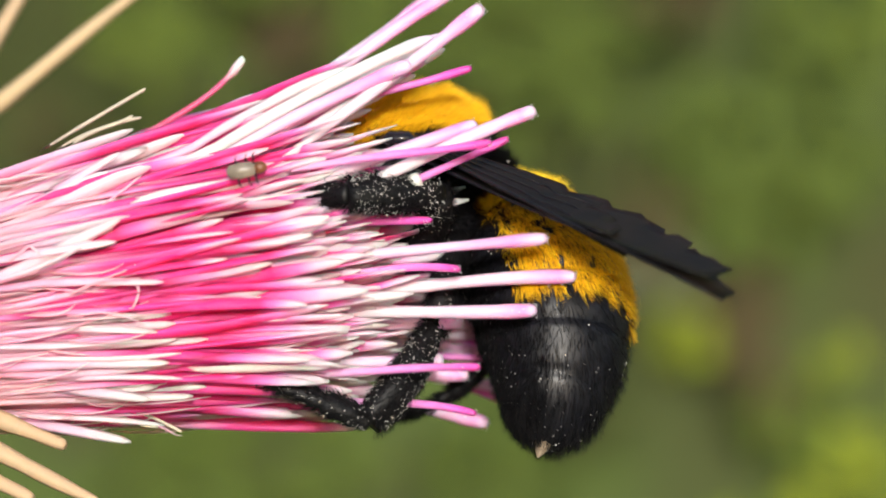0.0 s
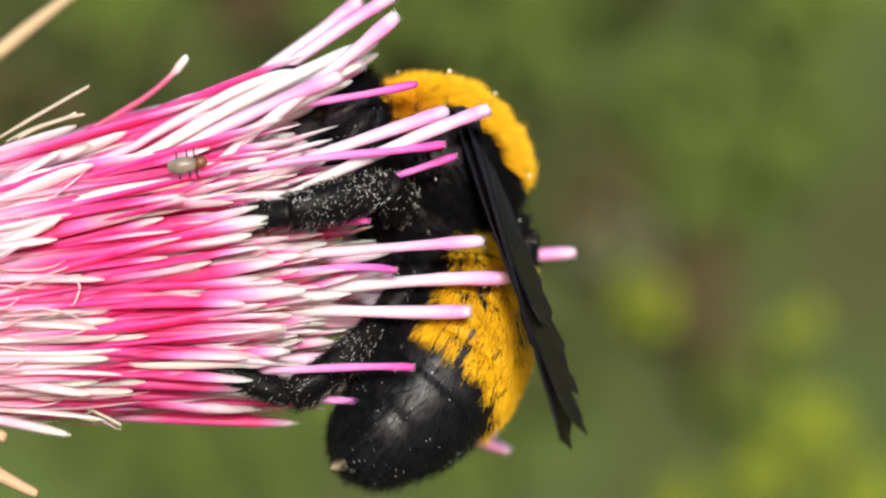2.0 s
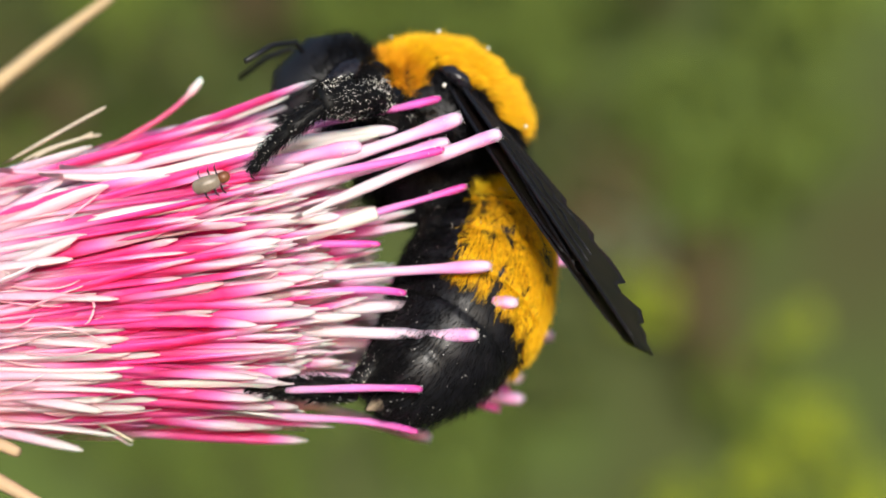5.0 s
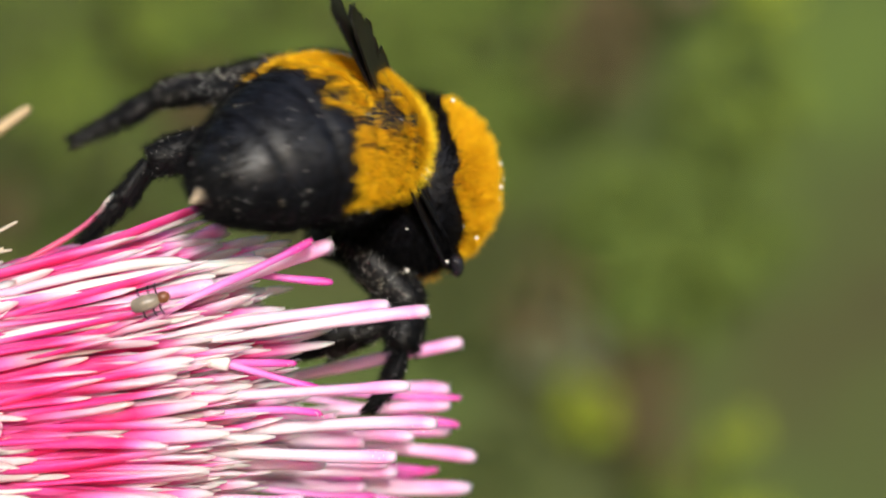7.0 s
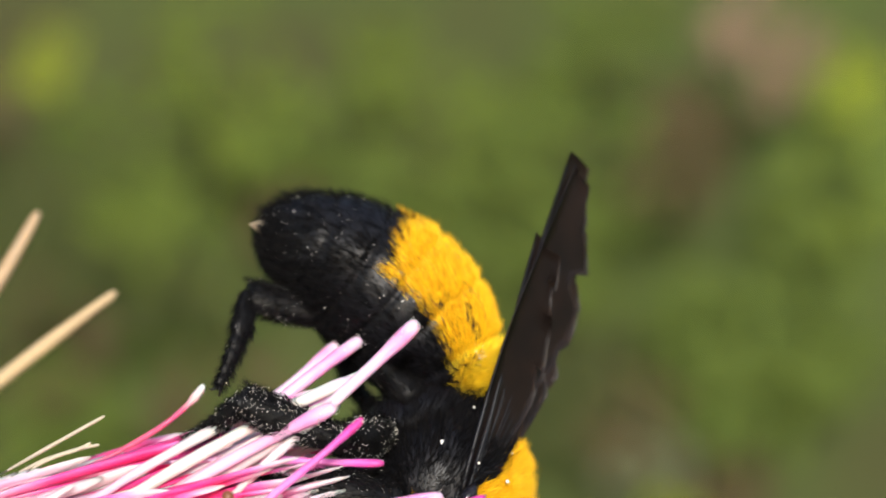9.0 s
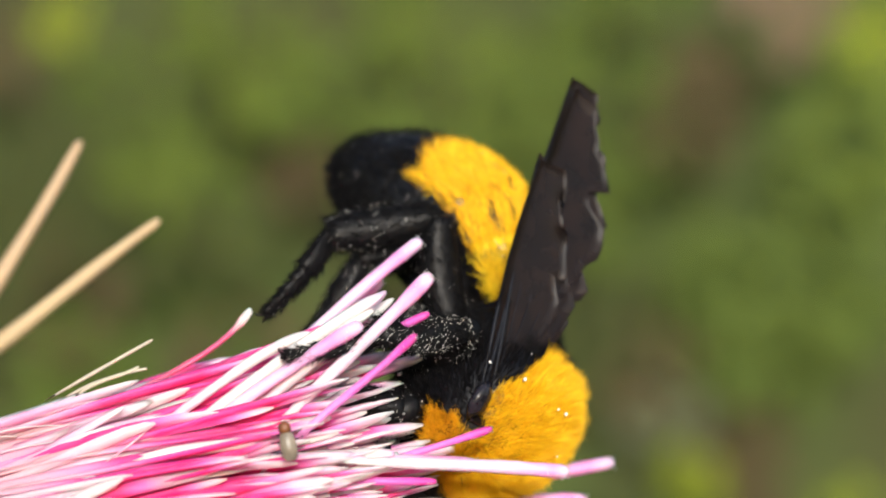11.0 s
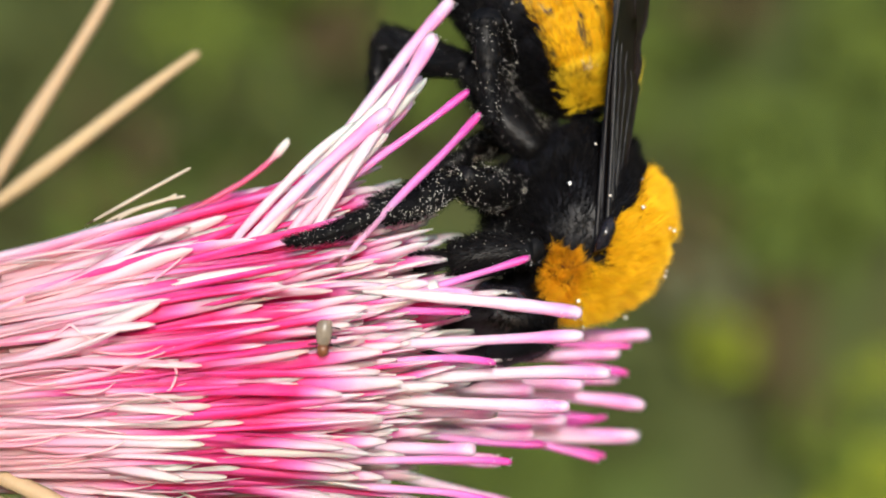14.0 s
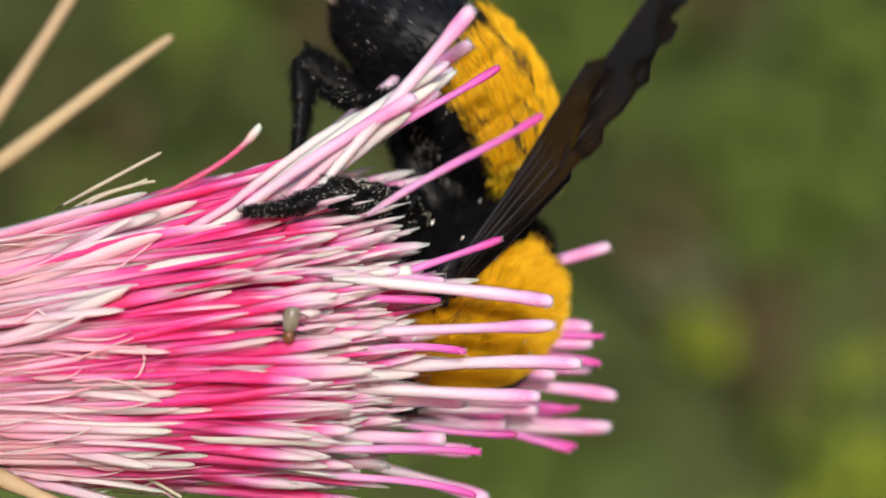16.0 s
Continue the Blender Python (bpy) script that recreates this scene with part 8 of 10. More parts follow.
    walk(legs["right", "hind"][2], [
        (0, pose(0.004203, 0.000000, -0.005119, -179.90, 54.68, 180.00)),
        (0.5, pose(0.004301, 0.000008, -0.005139, 179.99, 55.78, 179.86)),
        (0.75, pose(0.003878, -0.000013, -0.005039, -179.75, 51.02, -179.81)),
        (1, pose(0.003465, -0.000035, -0.004904, -179.56, 46.25, -179.55)),
        (1.25, pose(0.003266, 0.000546, -0.004795, 175.84, 43.52, 173.93)),
        (1.5, pose(0.003098, 0.001126, -0.004617, 171.87, 40.46, 168.01)),
        (2, pose(0.003031, 0.001412, -0.004504, 170.20, 38.85, 165.38)),
        (2.5, pose(0.003094, 0.001292, -0.004571, 170.78, 39.96, 166.30)),
        (3, pose(0.003157, 0.001300, -0.004599, 170.54, 40.67, 165.92)),
        (3.5, pose(0.003189, 0.001305, -0.004612, 170.41, 41.02, 165.73)),
        (4.6, pose(0.003122, 0.001492, -0.004523, 169.38, 39.65, 164.14)),
        (5.8, pose(0.003281, 0.001014, -0.004725, 172.27, 42.87, 168.51)),
        (5.9, pose(0.008431, -0.000574, -0.004146, -110.64, 49.26, -95.79)),
        (6, pose(0.010211, -0.001546, 0.000880, -87.62, 1.65, -48.93)),
        (6.3, pose(0.010212, -0.001760, -0.000255, -87.42, 3.27, -44.20)),
        (6.5, pose(0.010056, -0.001541, 0.001516, -87.70, -2.13, -72.07)),
        (6.65, pose(0.010484, -0.000601, 0.000210, -125.78, -44.60, 6.01)),
        (6.8, pose(0.010185, -0.001489, -0.001097, -133.47, 22.19, 38.22)),
        (6.9, pose(0.009475, -0.002968, -0.001032, 171.37, 55.23, -39.15)),
        (7, pose(0.008546, -0.004094, 0.000153, 144.72, -2.49, -89.23)),
        (7.25, pose(0.007304, -0.004807, 0.000468, 145.31, -5.28, -97.96)),
        (7.5, pose(0.005904, -0.005143, 0.000747, 146.33, -7.93, -106.76)),
        (7.75, pose(0.006931, -0.004961, 0.000276, 146.94, -16.79, -109.60)),
        (8, pose(0.007879, -0.004543, -0.000212, 148.07, -25.61, -112.73)),
        (8.25, pose(0.008240, -0.004198, 0.001030, 151.24, -44.49, -118.16)),
        (8.5, pose(0.008408, -0.003578, 0.002205, 160.03, -62.85, -128.93)),
        (9, pose(0.007853, -0.003375, 0.003165, 179.55, -37.15, -153.63)),
        (9.5, pose(0.007560, -0.003570, 0.003175, -178.90, -36.78, -156.20)),
        (10.05, pose(0.006565, -0.004075, 0.003026, 178.32, -39.19, -151.69)),
        (10.6, pose(0.003508, -0.003429, 0.003529, 173.55, -31.50, -143.46)),
        (11.2, pose(0.006347, -0.003858, 0.003375, 170.99, -22.81, -137.87)),
        (11.8, pose(0.008867, -0.003122, 0.002201, 169.43, -13.96, -132.95)),
        (12, pose(0.008092, -0.003673, 0.002460, 170.38, -11.17, -137.31)),
        (12.25, pose(0.007562, -0.004167, 0.002204, 171.18, 2.09, -147.32)),
        (12.5, pose(0.006984, -0.004572, 0.001902, 169.63, 15.28, -157.49)),
        (13, pose(0.008405, -0.004205, 0.000069, 169.45, -12.01, -163.57)),
        (13.5, pose(0.008696, -0.003972, -0.000055, 169.04, -11.98, -161.59)),
        (13.75, pose(0.009792, -0.001834, 0.001937, 165.70, -20.53, -149.75)),
        (14, pose(0.009288, 0.000957, 0.003239, 160.25, -28.16, -136.60)),
        (14.25, pose(0.009763, -0.001375, 0.002342, 162.72, -23.40, -142.27)),
        (14.5, pose(0.009183, -0.003382, 0.000892, 164.60, -18.42, -147.54)),
        (15, pose(0.008141, -0.004153, 0.001421, 165.08, 10.55, -154.26)),
        (15.5, pose(0.008767, -0.003693, 0.001290, 164.72, -16.06, -146.93)),
        (16, pose(0.009331, -0.003230, 0.000790, 167.83, -17.62, -157.64)),
    ])
    walk(pushed[0], [
        (0, pose(0.016996, -0.004496, 0.006061, 0.00, -37.28, -2.82)),
        (0.5, pose(0.017451, -0.004518, 0.006413, 0.00, -37.82, -2.72)),
        (1, pose(0.016030, -0.004441, 0.005240, 0.00, -40.11, -3.25)),
        (1.5, pose(0.016393, -0.004463, 0.005554, -0.00, -39.72, -3.11)),
        (2, pose(0.016271, -0.004456, 0.005448, 0.00, -39.91, -3.16)),
        (2.5, pose(0.015988, -0.004452, 0.005804, 0.00, -16.18, -2.54)),
        (3, pose(0.016763, -0.004486, 0.005977, 0.00, -24.78, -2.52)),
        (3.5, pose(0.015427, -0.004421, 0.005502, 0.00, -20.54, -2.75)),
        (6, pose(0.017054, -0.004499, 0.006112, -0.00, -20.74, -2.38)),
        (6.3, pose(0.015986, -0.004450, 0.005703, 0.00, -20.97, -2.62)),
        (6.5, pose(0.016273, -0.004465, 0.005852, 0.00, -18.49, -2.51)),
        (7, pose(0.014561, -0.004366, 0.005092, -0.00, -22.21, -3.05)),
        (7.5, pose(0.016510, -0.004474, 0.005819, 0.00, -28.10, -2.65)),
        (8, pose(0.016674, -0.004480, 0.005825, 0.00, -36.36, -2.87)),
        (8.5, pose(0.017083, -0.004501, 0.006136, 0.00, -56.59, -4.04)),
        (9, pose(0.016902, -0.004491, 0.005953, -0.00, -44.18, -3.16)),
        (9.5, pose(0.016547, -0.004470, 0.005620, 0.00, -43.54, -3.25)),
        (12, pose(0.015462, -0.004369, 0.003995, -0.00, -52.75, -4.64)),
        (12.5, pose(0.017754, -0.004549, 0.007353, -0.00, -61.02, -4.14)),
        (13, pose(0.016628, -0.004464, 0.005377, -0.00, -59.03, -4.64)),
        (13.5, pose(0.016457, -0.004452, 0.005185, 0.00, -56.54, -4.42)),
        (14, pose(0.016727, -0.004471, 0.005513, 0.00, -60.25, -4.74)),
        (14.5, pose(0.017320, -0.004519, 0.006576, 0.00, -61.46, -4.48)),
        (15, pose(0.016555, -0.004448, 0.005020, 0.00, -64.70, -5.76)),
        (15.5, pose(0.016969, -0.004491, 0.005928, 0.00, -61.57, -4.76)),
        (16, pose(0.017939, -0.004549, 0.007229, 0.00, -51.97, -3.26)),
    ])
    walk(pushed[1], [
        (0, pose(0.015029, -0.001075, 0.007391, 0.00, -34.95, 5.64)),
        (0.5, pose(0.015317, -0.001046, 0.007585, 0.00, -35.65, 5.54)),
        (1, pose(0.016025, -0.000981, 0.008036, 0.00, -24.99, 4.65)),
        (1.5, pose(0.018332, -0.000826, 0.009131, 0.00, -25.30, 3.93)),
        (2, pose(0.015047, -0.001073, 0.007411, -0.00, -34.63, 5.61)),
        (2.5, pose(0.015154, -0.001050, 0.007872, 0.00, -4.86, 4.53)),
        (3, pose(0.014646, -0.001096, 0.007741, 0.00, -9.18, 4.77)),
        (3.5, pose(0.014890, -0.001074, 0.007789, -0.00, -8.64, 4.67)),
        (6, pose(0.012905, -0.001310, 0.006692, 0.00, -23.04, 6.12)),
        (6.3, pose(0.017502, -0.000870, 0.008926, 0.00, -30.21, 4.33)),
        (6.5, pose(0.017415, -0.000870, 0.009064, 0.00, -34.92, 4.56)),
        (7, pose(0.013357, -0.001229, 0.007493, -0.00, -10.06, 5.37)),
        (7.5, pose(0.014921, -0.001074, 0.007630, 0.00, -18.76, 4.88)),
        (8, pose(0.012836, -0.001411, 0.005441, 0.00, -39.81, 7.91)),
        (8.5, pose(0.013412, -0.001317, 0.005797, 0.00, -41.59, 7.58)),
        (9, pose(0.013283, -0.001323, 0.005871, 0.00, -39.11, 7.34)),
        (9.5, pose(0.012810, -0.001410, 0.005480, 0.00, -39.12, 7.83)),
        (12, pose(0.014965, -0.001101, 0.007026, 0.00, -47.28, 6.99)),
        (12.5, pose(0.014296, -0.001215, 0.006108, 0.00, -50.30, 8.20)),
        (13, pose(0.013822, -0.001249, 0.006159, 0.00, -41.70, 7.20)),
        (13.5, pose(0.015771, -0.001002, 0.007903, 0.00, -50.02, 6.72)),
        (14, pose(0.015808, -0.000998, 0.007950, 0.00, -53.39, 7.21)),
        (14.5, pose(0.015453, -0.001044, 0.007480, 0.00, -52.73, 7.43)),
        (15, pose(0.014932, -0.001108, 0.006961, -0.00, -48.14, 7.15)),
        (15.5, pose(0.015304, -0.001057, 0.007391, 0.00, -47.54, 6.74)),
        (16, pose(0.015578, -0.001021, 0.007752, 0.00, -39.30, 5.68)),
    ])
    walk(pushed[2], [
        (0, pose(0.014987, -0.000032, 0.007560, 0.00, -35.87, 8.80)),
        (0.5, pose(0.015195, 0.000000, 0.007712, 0.00, -36.04, 8.64)),
        (1, pose(0.013946, -0.000202, 0.006970, 0.00, -30.41, 9.19)),
        (1.5, pose(0.017465, 0.000259, 0.008913, 0.00, -27.73, 6.51)),
        (2, pose(0.014706, -0.000080, 0.007334, 0.00, -37.37, 9.26)),
        (2.5, pose(0.010966, -0.000825, 0.006901, 0.00, -10.65, 11.04)),
        (3, pose(0.012477, -0.000446, 0.007048, 0.00, -13.54, 9.33)),
        (3.5, pose(0.011891, -0.000586, 0.006824, -0.00, -14.81, 10.06)),
        (6, pose(0.016241, 0.000124, 0.008058, 0.00, -18.18, 6.73)),
        (6.3, pose(0.016703, 0.000182, 0.008489, -0.00, -27.09, 6.88)),
        (6.5, pose(0.017133, 0.000232, 0.008850, 0.00, -30.24, 6.82)),
        (7, pose(0.010575, -0.001110, 0.005468, -0.00, -25.28, 13.51)),
        (7.5, pose(0.010458, -0.001177, 0.005326, -0.00, -26.05, 13.96)),
        (8, pose(0.012808, -0.000512, 0.005730, 0.00, -39.08, 12.11)),
        (8.5, pose(0.011050, -0.001022, 0.005096, -0.00, -31.50, 13.85)),
        (9, pose(0.013266, -0.000397, 0.006034, -0.00, -40.44, 11.64)),
        (9.5, pose(0.012777, -0.000513, 0.005758, 0.00, -38.34, 11.99)),
        (12, pose(0.013493, -0.000340, 0.006226, -0.00, -40.59, 11.31)),
        (12.5, pose(0.014672, -0.000112, 0.007039, 0.00, -51.61, 12.13)),
        (13, pose(0.013182, -0.000450, 0.005739, 0.00, -43.75, 12.62)),
        (13.5, pose(0.013512, -0.000354, 0.006096, 0.00, -43.23, 11.89)),
        (14, pose(0.013926, -0.000292, 0.006176, 0.00, -49.74, 12.97)),
        (14.5, pose(0.015192, -0.000000, 0.007710, 0.00, -51.84, 11.34)),
        (15, pose(0.014421, -0.000165, 0.006778, 0.00, -49.76, 12.04)),
        (15.5, pose(0.014848, -0.000065, 0.007343, 0.00, -46.35, 10.57)),
        (16, pose(0.014954, -0.000041, 0.007488, 0.00, -42.51, 9.74)),
    ])
    walk(pushed[3], [
        (0, pose(0.016814, -0.003433, 0.008259, 0.00, -16.99, -3.26)),
        (0.5, pose(0.016889, -0.003437, 0.008240, 0.00, -18.95, -3.28)),
        (1, pose(0.017038, -0.003446, 0.008275, 0.00, -19.82, -3.24)),
        (1.5, pose(0.017089, -0.003451, 0.008400, 0.00, -13.62, -3.11)),
        (2, pose(0.016918, -0.003441, 0.008368, -0.00, -13.15, -3.16)),
        (2.5, pose(0.017230, -0.003461, 0.008565, 0.00, -3.93, -2.98)),
        (3, pose(0.017568, -0.003479, 0.008558, 0.00, -8.02, -2.90)),
        (3.5, pose(0.016969, -0.003444, 0.008373, -0.00, -13.49, -3.15)),
        (6, pose(0.017892, -0.003495, 0.008588, 0.00, -17.33, -2.91)),
        (6.3, pose(0.017607, -0.003474, 0.008275, -0.00, -42.14, -3.90)),
        (6.5, pose(0.018054, -0.003505, 0.008683, 0.00, -43.05, -3.73)),
        (7, pose(0.016130, -0.003391, 0.008698, -0.00, 2.50, -3.35)),
        (7.5, pose(0.017627, -0.003481, 0.008498, 0.00, -18.40, -3.01)),
        (8, pose(0.016536, -0.003403, 0.007748, 0.00, -30.92, -3.83)),
        (8.5, pose(0.014713, -0.003228, 0.006976, 0.00, -26.56, -4.76)),
        (9, pose(0.014397, -0.003236, 0.008519, 0.00, -1.56, -4.21)),
        (9.5, pose(0.014646, -0.003237, 0.007335, 0.00, -20.95, -4.50)),
        (12, pose(0.015366, -0.003304, 0.007303, 0.00, -26.59, -4.29)),
        (12.5, pose(0.015099, -0.003271, 0.007098, 0.00, -27.70, -4.53)),
        (13, pose(0.015901, -0.003336, 0.007112, -0.00, -35.77, -4.51)),
        (13.5, pose(0.015843, -0.003332, 0.007124, 0.00, -34.81, -4.48)),
        (14, pose(0.016769, -0.003409, 0.007572, 0.00, -40.61, -4.29)),
        (14.5, pose(0.018640, -0.003538, 0.009170, 0.00, -40.06, -3.32)),
        (15, pose(0.018378, -0.003523, 0.008915, 0.00, -37.02, -3.29)),
        (15.5, pose(0.018316, -0.003519, 0.008847, 0.00, -34.72, -3.22)),
        (16, pose(0.018563, -0.003532, 0.009015, 0.00, -34.49, -3.13)),
    ])
    walk(pushed[4], [
        (0, pose(0.016744, -0.005000, 0.004860, -0.00, -20.98, 0.00)),
        (0.5, pose(0.016789, -0.005000, 0.004900, -0.00, -20.14, 0.00)),
        (1, pose(0.017419, -0.005000, 0.005105, -0.00, -22.08, 0.00)),
        (1.5, pose(0.018088, -0.005000, 0.005376, -0.00, -21.89, 0.00)),
        (2, pose(0.018240, -0.005000, 0.005437, -0.00, -21.99, 0.00)),
        (2.5, pose(0.018273, -0.005000, 0.005442, -0.00, -19.75, 0.00)),
        (3, pose(0.019597, -0.005000, 0.005941, -0.00, -20.54, 0.00)),
        (3.5, pose(0.017917, -0.005000, 0.005302, -0.00, -23.39, 0.00)),
        (6, pose(0.017676, -0.005000, 0.005264, -0.00, -15.14, 0.00)),
        (6.3, pose(0.017059, -0.005000, 0.005155, -0.00, -12.09, 0.00)),
        (6.5, pose(0.017992, -0.005000, 0.005345, -0.00, -17.73, 0.00)),
        (7, pose(0.018216, -0.005000, 0.005398, -0.00, -10.11, 0.00)),
        (7.5, pose(0.018033, -0.005000, 0.005366, -0.00, -9.53, 0.00)),
        (8, pose(0.016509, -0.005000, 0.004849, -0.00, -18.46, 0.00)),
        (8.5, pose(0.017570, -0.005000, 0.005302, -0.00, -8.09, 0.00)),
        (9, pose(0.016665, -0.005000, 0.005062, -0.00, -12.44, 0.00)),
        (9.5, pose(0.018079, -0.005000, 0.005374, -0.00, -7.93, 0.00)),
        (12, pose(0.014262, -0.005000, 0.005419, 0.00, 0.66, 0.00)),
        (12.5, pose(0.014126, -0.005000, 0.005396, 0.00, 0.30, 0.00)),
        (13, pose(0.014135, -0.005000, 0.005327, -0.00, -0.71, 0.00)),
        (13.5, pose(0.014291, -0.005000, 0.005400, 0.00, 0.38, 0.00)),
        (14.5, pose(0.014162, -0.005000, 0.005357, -0.00, -0.27, 0.00)),
        (15, pose(0.014190, -0.005000, 0.005493, 0.00, 1.73, 0.00)),
        (16, pose(0.014265, -0.005000, 0.005364, -0.00, -0.16, 0.00)),
    ])
    walk(pushed[5], [
        (0, pose(0.019828, -0.005500, 0.005044, -0.00, -24.15, 0.00)),
        (0.5, pose(0.019978, -0.005500, 0.005095, -0.00, -25.47, 0.00)),
        (1, pose(0.020028, -0.005500, 0.005140, -0.00, -23.49, 0.00)),
        (1.5, pose(0.020422, -0.005500, 0.005309, -0.00, -24.21, 0.00)),
        (2, pose(0.020523, -0.005500, 0.005355, -0.00, -23.80, 0.00)),
        (2.5, pose(0.020147, -0.005500, 0.005204, -0.00, -21.99, 0.00)),
        (3, pose(0.020251, -0.005500, 0.005230, -0.00, -24.70, 0.00)),
        (3.5, pose(0.020131, -0.005500, 0.005190, -0.00, -22.97, 0.00)),
        (6, pose(0.020891, -0.005500, 0.005551, -0.00, -28.26, 0.00)),
        (6.3, pose(0.019178, -0.005500, 0.004459, -0.00, -33.53, 0.00)),
        (6.5, pose(0.017779, -0.005500, 0.004889, -0.00, -9.78, 0.00)),
        (7, pose(0.020313, -0.005500, 0.005325, -0.00, -9.83, 0.00)),
        (7.5, pose(0.021220, -0.005500, 0.005458, -0.00, -7.78, 0.00)),
        (8, pose(0.020831, -0.005500, 0.005402, -0.00, -7.22, 0.00)),
        (8.5, pose(0.020561, -0.005500, 0.005366, 0.00, 0.06, 0.00)),
        (9, pose(0.018893, -0.005500, 0.005330, -0.00, -1.26, 0.00)),
        (9.5, pose(0.021060, -0.005500, 0.005406, -0.00, -4.48, 0.00)),
        (12, pose(0.019259, -0.005500, 0.005475, 0.00, 4.80, 0.00)),
        (12.5, pose(0.019064, -0.005500, 0.005486, 0.00, 4.61, 0.00)),
        (13, pose(0.019435, -0.005500, 0.005418, 0.00, 2.69, 0.00)),
        (13.5, pose(0.019360, -0.005500, 0.005441, 0.00, 3.62, 0.00)),
        (14.5, pose(0.019359, -0.005500, 0.005439, 0.00, 3.52, 0.00)),
        (15, pose(0.019224, -0.005500, 0.005495, 0.00, 5.57, 0.00)),
        (15.5, pose(0.019550, -0.005500, 0.005474, 0.00, 6.18, 0.00)),
        (16, pose(0.019322, -0.005500, 0.005438, 0.00, 3.36, 0.00)),
    ])
    walk(pushed[6], [
        (0, pose(0.020839, -0.005000, 0.004560, -0.00, -25.80, 0.00)),
        (0.5, pose(0.020956, -0.005000, 0.004616, -0.00, -25.81, 0.00)),
        (1, pose(0.020823, -0.005000, 0.004580, -0.00, -18.42, 0.00)),
        (1.5, pose(0.020953, -0.005000, 0.004624, -0.00, -18.49, 0.00)),
        (2, pose(0.021022, -0.005000, 0.004647, -0.00, -20.59, 0.00)),
        (2.5, pose(0.021147, -0.005000, 0.004690, -0.00, -19.12, 0.00)),
        (3, pose(0.021186, -0.005000, 0.004703, -0.00, -18.81, 0.00)),
        (3.5, pose(0.021223, -0.005000, 0.004713, -0.00, -18.09, 0.00)),
        (6, pose(0.020080, -0.005000, 0.004310, -0.00, -19.69, 0.00)),
        (6.3, pose(0.017286, -0.005000, 0.003719, -0.00, -13.94, 0.00)),
        (6.5, pose(0.020437, -0.005000, 0.004485, -0.00, -15.36, 0.00)),
        (7, pose(0.018041, -0.005000, 0.005277, 0.00, 12.04, 0.00)),
        (7.5, pose(0.018087, -0.005000, 0.005276, 0.00, 12.19, 0.00)),
        (8, pose(0.019718, -0.005000, 0.004120, -0.00, -22.00, 0.00)),
        (8.5, pose(0.019705, -0.005000, 0.004067, -0.00, -23.81, 0.00)),
        (9, pose(0.021334, -0.005000, 0.004754, -0.00, -19.00, 0.00)),
        (9.5, pose(0.019705, -0.005000, 0.004147, -0.00, -20.79, 0.00)),
        (12, pose(0.019565, -0.005000, 0.004130, -0.00, -19.53, 0.00)),
        (12.5, pose(0.019563, -0.005000, 0.004108, -0.00, -20.27, 0.00)),
        (13, pose(0.019777, -0.005000, 0.004144, -0.00, -22.03, 0.00)),
        (13.5, pose(0.019816, -0.005000, 0.004192, -0.00, -20.66, 0.00)),
        (14.5, pose(0.019752, -0.005000, 0.004161, -0.00, -20.97, 0.00)),
        (15, pose(0.019670, -0.005000, 0.004173, -0.00, -19.32, 0.00)),
        (16, pose(0.019935, -0.005000, 0.004182, -0.00, -23.17, 0.00)),
    ])
    walk(pushed[7], [
        (0, pose(0.018121, -0.005813, 0.006598, 0.00, -7.93, -7.17)),
        (1, pose(0.018596, -0.005881, 0.006691, 0.00, -6.50, -6.73)),
        (2, pose(0.018828, -0.005910, 0.006699, 0.00, -7.86, -6.58)),
        (3.5, pose(0.019214, -0.005957, 0.006738, 0.00, -9.87, -6.33)),
        (6, pose(0.017782, -0.005744, 0.006132, 0.00, -20.13, -8.01)),
        (9.5, pose(0.016916, -0.005359, 0.004270, 0.00, -42.55, -13.41)),
        (12, pose(0.017224, -0.005485, 0.004631, -0.00, -41.78, -12.22)),
        (12.5, pose(0.017220, -0.005454, 0.004457, 0.00, -43.84, -12.90)),
        (13, pose(0.017869, -0.005619, 0.004840, 0.00, -47.91, -12.39)),
        (13.5, pose(0.017738, -0.005604, 0.004862, 0.00, -45.55, -11.98)),
        (14, pose(0.018932, -0.005880, 0.006034, 0.00, -48.53, -10.15)),
        (14.5, pose(0.019715, -0.006015, 0.006899, -0.00, -39.65, -7.66)),
        (15, pose(0.019503, -0.005986, 0.006722, 0.00, -39.59, -7.88)),
        (15.5, pose(0.020620, -0.006134, 0.007883, 0.00, -46.41, -7.51)),
        (16, pose(0.020952, -0.006143, 0.007659, 0.00, -32.18, -6.05)),
    ])
